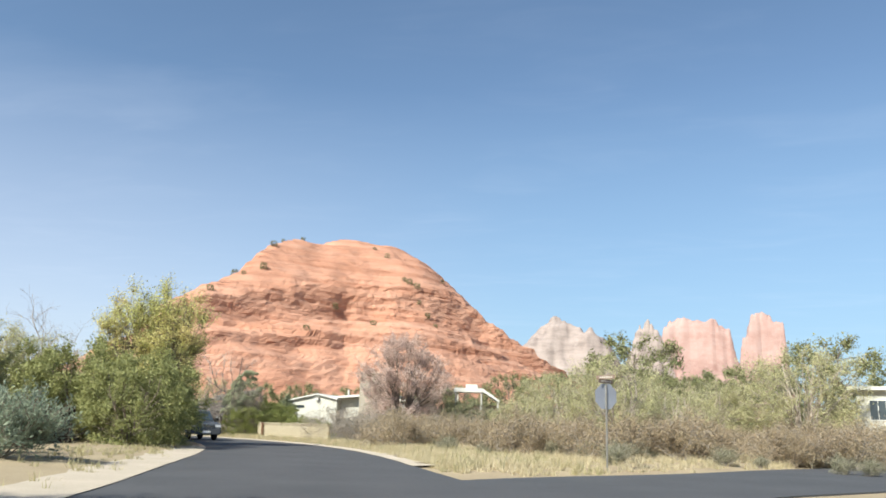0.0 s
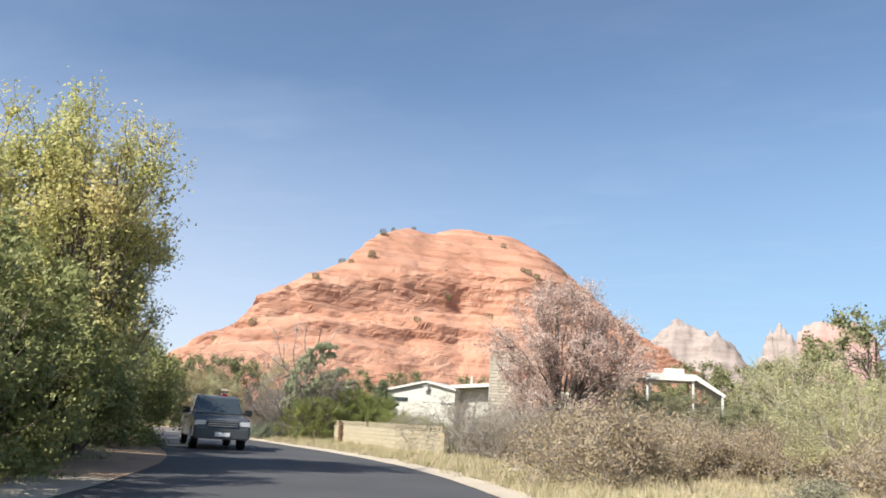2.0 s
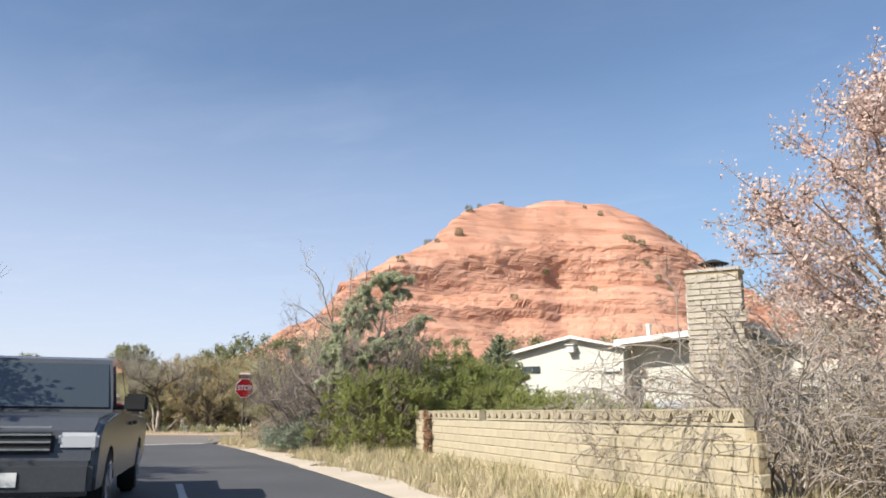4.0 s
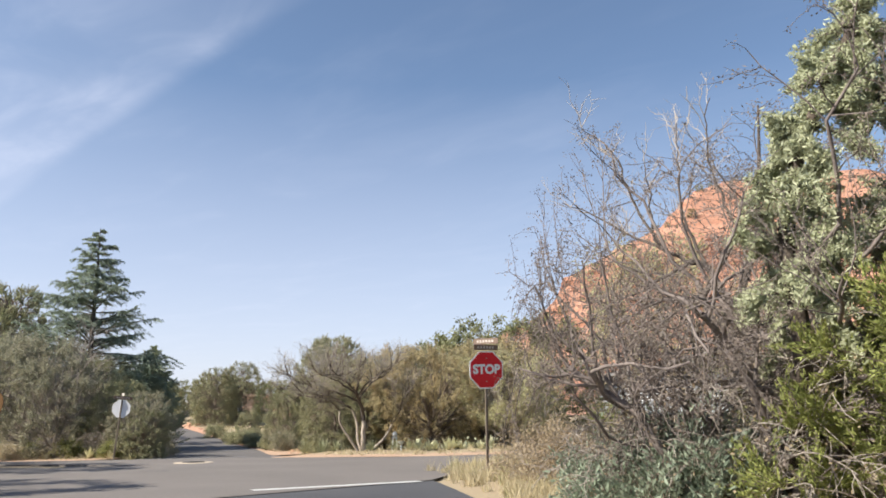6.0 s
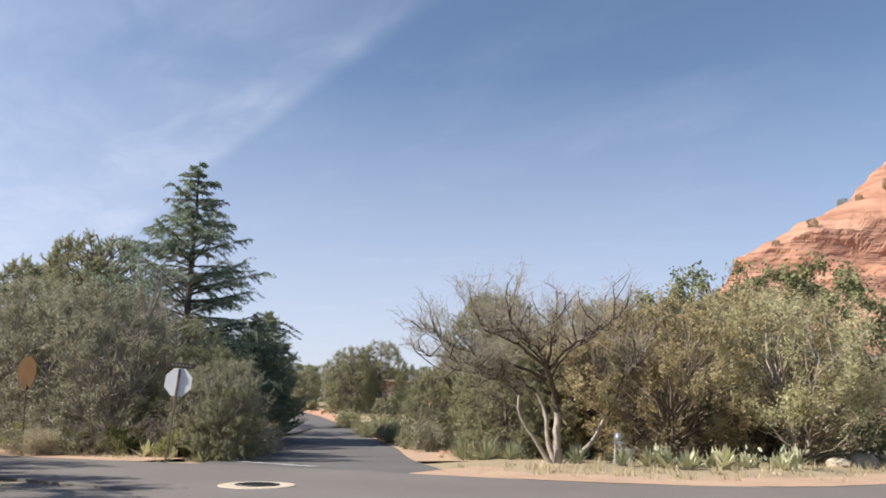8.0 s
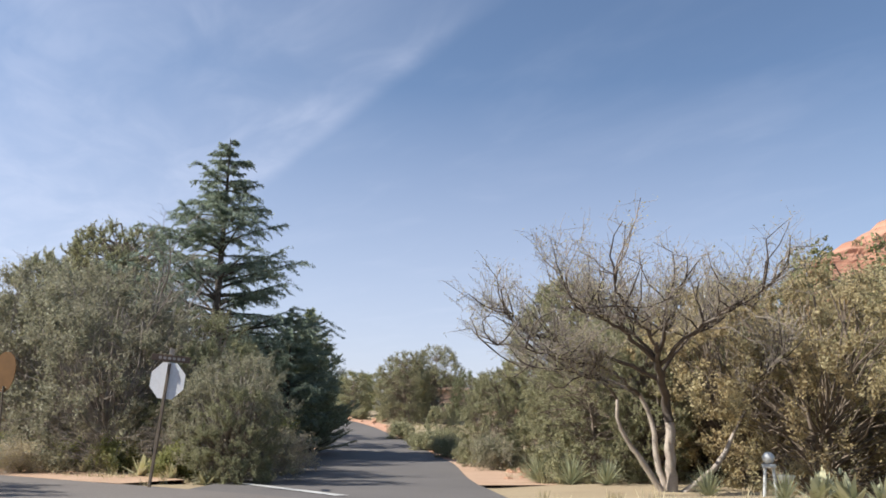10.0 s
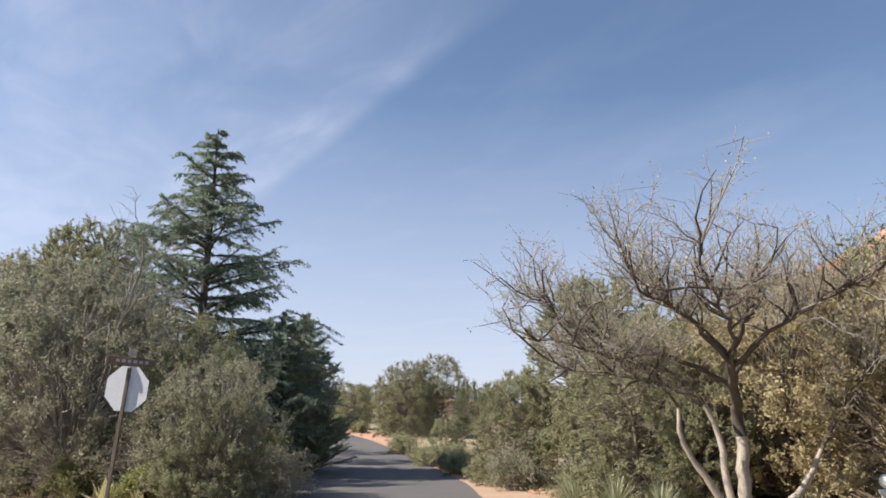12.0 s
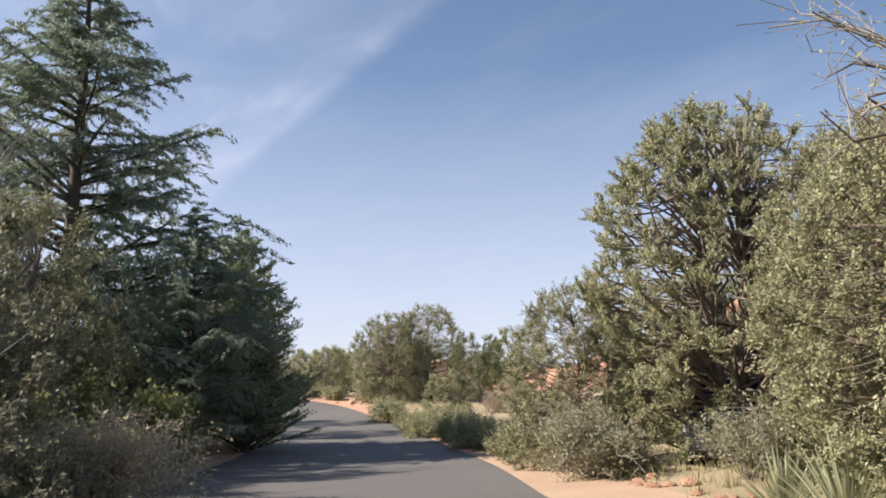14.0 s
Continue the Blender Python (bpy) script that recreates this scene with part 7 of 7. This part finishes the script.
def vehicle(name, label, category, at, paint, pickup=True):
    """A vehicle along x, its nose towards +x, its middle at the origin."""
    ob = thing(name, label, category, at=at)
    L, W, R = (2.9, 0.98, 0.41) if pickup else (2.25, 0.88, 0.34)
    sc = L / 2.9
    # lower body with wheel arches
    arch = []
    for cx in (1.85 * sc, -1.75 * sc):
        arch.append([(cx + (R + 0.09) * math.cos(a), R + (R + 0.09) * math.sin(a)) for a in np.linspace(0, math.pi, 9)])
    low = 0.42 if pickup else 0.3
    top = 1.2 if pickup else 0.92
    outline = [(2.86 * sc, low), *[(x, max(z, low)) for x, z in arch[0]], *[(x, max(z, low)) for x, z in arch[1]], (-2.85 * sc, low + 0.12), (-2.88 * sc, top - 0.02),
               (0.98 * sc, top), (1.2 * sc, top + 0.02), (2.55 * sc, top - 0.05), (2.82 * sc, top - 0.18), (2.9 * sc, low + 0.3)]
    bm = bmesh.new()
    slab(bm, outline, -W, W)
    bmesh.ops.bevel(bm, geom=[e for e in bm.edges if abs(e.verts[0].co.y - e.verts[1].co.y) < 0.01 and (e.verts[0].co.z + e.verts[1].co.z) / 2 > low + 0.25], offset=0.07, segments=3, affect="EDGES")
    part("body", bm, paint, ob, smooth=False)
    # cab
    rear = -0.95 * sc if pickup else -2.3 * sc
    h = 1.93 if pickup else 1.46
    bm = bmesh.new()
    cab = [(1.35 * sc, top - 0.02), (0.62 * sc, h - 0.04), (0.4 * sc, h), (rear + 0.25, h), (rear + 0.1, h - 0.04), (rear, top - 0.02)]
    slab(bm, cab, -W * 0.92, W * 0.92)
    for v in bm.verts:
        if v.co.z > top + 0.1:
            v.co.y *= 0.84
    bmesh.ops.bevel(bm, geom=[e for e in bm.edges if e.calc_face_angle(0) > 0.4], offset=0.05, segments=2, affect="EDGES")
    part("cab", bm, paint, ob)
    # glass, set just proud of the cab
    def glass(nm, quad, lift):
        b2 = bmesh.new()
        vs = [b2.verts.new(Vector(q) + Vector(lift)) for q in quad]
        vs2 = [b2.verts.new(Vector(q) - Vector(lift) * 0.5) for q in quad]
        b2.faces.new(vs)
        b2.faces.new(vs2[::-1])
        for i in range(4):
            j = (i + 1) % 4
            b2.faces.new((vs[j], vs[i], vs2[i], vs2[j]))
        bmesh.ops.recalc_face_normals(b2, faces=b2.faces[:])
        part(nm, b2, M["window"], ob)
    ww, wt = W * 0.86, W * 0.74
    glass("windscreen", [(1.28 * sc, -ww, top + 0.06), (1.28 * sc, ww, top + 0.06), (0.68 * sc, wt, h - 0.11), (0.68 * sc, -wt, h - 0.11)], (0.016, 0, 0.012))
    mid = (rear + 0.55 * sc) / 2
    for s in (-1, 1):
        y0, y1 = s * W * 0.915, s * W * 0.80
        glass("side_window", [(1.08 * sc, y0, top + 0.07), (mid + 0.08, y0, top + 0.07), (mid + 0.08, y1, h - 0.12), (0.58 * sc, y1, h - 0.12)], (0, s * 0.014, 0.004))
        glass("side_window", [(mid, y0, top + 0.07), (rear + 0.2, y0, top + 0.07), (rear + 0.33, y1, h - 0.12), (mid, y1, h - 0.12)], (0, s * 0.014, 0.004))
        bm = bmesh.new()
        box(bm, 0.95 * sc, 1.15 * sc, s * (W + 0.02), s * (W + 0.3), top + 0.02, top + 0.24) if s > 0 else box(bm, 0.95 * sc, 1.15 * sc, s * (W + 0.3), s * (W + 0.02), top + 0.02, top + 0.24)
        box(bm, 1.0 * sc, 1.08 * sc, min(s * 0.8, s * (W + 0.05)), max(s * 0.8, s * (W + 0.05)), top + 0.04, top + 0.1)
        soften(bm, 0.03, 2)
        part("mirror", bm, M["black_plastic"], ob)
        for x in (mid + 0.18, rear + 0.28):
            bm = bmesh.new()
            y = s * (W + 0.012)
            box(bm, x - 0.1, x + 0.1, y - 0.02, y + 0.02, top - 0.16, top - 0.11)
            soften(bm, 0.008, 1)
            part("door_handle", bm, M["black_plastic"], ob)
        bm = bmesh.new()
        box(bm, 2.6 * sc, 2.885 * sc, min(s * 0.58, s * (W - 0.01)), max(s * 0.58, s * (W - 0.01)), top - 0.38, top - 0.2)
        soften(bm, 0.03, 2)
        part("headlight", bm, M["lamp"], ob)
        bm = bmesh.new()
        rod(bm, (2.86 * sc, s * 0.72, low + 0.2), (2.925 * sc, s * 0.72, low + 0.2), 0.07, sides=16)
        part("fog_lamp", bm, M["lamp"], ob)
        wheel(ob, 1.85 * sc, s * (W - 0.13), R, 0.25, s)
        wheel(ob, -1.75 * sc, s * (W - 0.13), R, 0.25, s)
    bm = bmesh.new()
    box(bm, 2.84 * sc, 2.91 * sc, -0.55, 0.55, low + 0.34, top - 0.2)
    soften(bm, 0.03, 2)
    g = part("grille", bm, M["black_plastic"], ob)
    for k in range(4):
        bm = bmesh.new()
        box(bm, 2.905 * sc, 2.925 * sc, -0.52, 0.52, low + 0.4 + k * 0.075, low + 0.42 + k * 0.075)
        part("grille_bar", bm, M["chrome"], g)
    bm = bmesh.new()
    box(bm, 2.78 * sc, 3.0 * sc, -W * 0.97, W * 0.97, low - 0.05, low + 0.3)
    soften(bm, 0.05, 2)
    part("bumper", bm, paint, ob)
    bm = bmesh.new()
    box(bm, 3.004 * sc, 3.012 * sc, -0.26, 0.26, low + 0.05, low + 0.19)
    part("number_plate", bm, M["sign_white"], ob)
    if pickup:
        bm = bmesh.new()
        box(bm, -2.8 * sc, rear - 0.06, -W * 0.86, W * 0.86, top - 0.01, top + 0.012)
        part("bed_cover", bm, M["black_plastic"], ob)
    for s in (-1, 1):
        bm = bmesh.new()
        box(bm, -2.9 * sc, -2.84 * sc, min(s * (W - 0.22), s * (W - 0.03)), max(s * (W - 0.22), s * (W - 0.03)), top - 0.45, top - 0.1)
        part("tail_light", bm, M["sign_red"], ob)
    return ob


vehicle("pickup_truck", "grey crew-cab pickup truck on the street", "pickup truck", pose(-16.3, 60.6, 0.02, 0, 0, -57), M["paint_grey"])
vehicle("parked_car", "dark parked car half hidden by a juniper", "car", pose(-47.4, 101.4, at_ground(-47.4, 101.4), 0, 0, -66), M["paint_dark"], False)

# ---- dry grass ----


def grass(name, label, spots, seed, count, tall, material, wide=0.012):
    """Loose tufts of thin blades; spots gives places (n, 2)."""
    rng = np.random.default_rng(seed)
    at = np.repeat(spots, count, 0)
    n = len(at)
    at = at + rng.normal(0, 0.06, (n, 2))
    z = ground_height(at[:, 0], at[:, 1]) - 0.02
    p = np.column_stack([at, z])
    lean = rng.normal(0, 0.32, (n, 2))
    h = tall * rng.uniform(0.4, 1.15, (n, 1)) * np.repeat(rng.uniform(0.5, 1.2, (len(spots), 1)), count, 0)
    tip = p + np.column_stack([lean * h, h])
    a = rng.uniform(0, 2 * np.pi, n)
    s = np.column_stack([np.cos(a), np.sin(a), np.zeros(n)]) * wide
    g = Geo()
    g.add(np.stack([p - s, p + s, tip], 1).reshape(-1, 3), t=np.arange(3 * n).reshape(-1, 3))
    return tagged(put(name, g.mesh(name, M[material])), label, "grass", kind="stuff")


def spots_along(line, a, b, lo, hi, n, seed):
    rng = np.random.default_rng(seed)
    i = rng.integers(lo, hi, n)
    t = np.gradient(line, axis=0)
    t /= np.linalg.norm(t, axis=1)[:, None]
    o = a + (b - a) * rng.uniform(0, 1, n) ** 1.2
    return line[i] + np.column_stack([t[i, 1], -t[i, 0]]) * o[:, None] + rng.normal(0, 0.4, (n, 2))


def off_road(p, least=0.35):
    d = np.full(len(p), 1e9)
    for line, half in ROADS:
        d = np.minimum(d, line_distance(p[:, 0], p[:, 1], line[::2]) - half)
    return p[d > least]


rng = np.random.default_rng(21)
plot = np.column_stack([rng.uniform(-8, 28, 9000), rng.uniform(29, 66, 9000)])
side = plot[:, 0] - np.interp(plot[:, 1], MAIN[:, 1], MAIN[:, 0])
plot = off_road(plot[side > 3.6], 0.5)[:4200]
grass("dry_grass_plot", "pale dry grass tufts on the open plot", plot, 22, 20, 0.32, "grass")
near = off_road(spots_along(MAIN, 4.2, 7.6, k0, index_near(MAIN, -27, 75.5), 2600, 23))
grass("dry_grass_verge", "dry straw-coloured grass along the street", near, 24, 22, 0.28, "grass")
grass("weeds_verge", "dry greenish weeds along the street", off_road(spots_along(MAIN, 4.4, 9.0, k0, len(MAIN) - 3, 700, 25)), 26, 22, 0.38, "weed")
grass("dry_grass_corner", "dry grass at the street corner by the stop sign", off_road(np.column_stack([rng.uniform(-28, -19, 1500), rng.uniform(74, 90, 1500)]), 0.4), 27, 20, 0.33, "grass")
grass("dry_grass_cross", "sparse dry grass along the cross street", off_road(spots_along(CROSS, -3.6, -6.0, 30, len(CROSS) - 20, 1100, 28)), 29, 16, 0.22, "grass")
grass("dry_grass_lane", "sparse dry grass beside the lane", off_road(np.vstack([spots_along(LANE, 4.5, 7.5, l0, 70, 700, 30), spots_along(LANE, -4.0, -6.5, l0, 70, 700, 31)])), 32, 16, 0.25, "weed")
grass("dry_grass_left", "tufts of dry grass under the hedge", off_road(spots_along(MAIN, -4.5, -8.0, 20, k1 + 10, 700, 33)), 34, 16, 0.2, "weed")

# ---- bushes on the butte ----
rng = np.random.default_rng(44)
BU = np.array([-27.3, -20, 4.6, 11, 16.3, -29.4, -41, -56, 63, 66, 70, 74, 79, 86, 92, -50, -44, -36, -30, 22, 27, 31, 34, -4, 10, -12, 40, 98, 24, 28, -60, -64])
BS = np.array([0, 0, 0, 22, 31, 11, 1, 12, 1, 3, 1, 3, 2, 1, 3, 16, 22, 26, 34, 58, 62, 66, 70, 62, 78, 84, 40, 4, 60, 64, 6, 5])
for u, s in zip(BU, BS):
    v = float(crest(u, CREST_V)) - s
    z = float(butte_height(np.array([float(u)]), np.array([float(v)]))[0])
    p = BUTTE_AT @ Vector((u, v, z))
    set_plant("far", p.x, p.y, rng.uniform(0.22, 0.42), rng.uniform(0, 360), z=p.z - 0.5, label="dark green shrub clinging to the butte's ledges", group="shrubs on the butte")
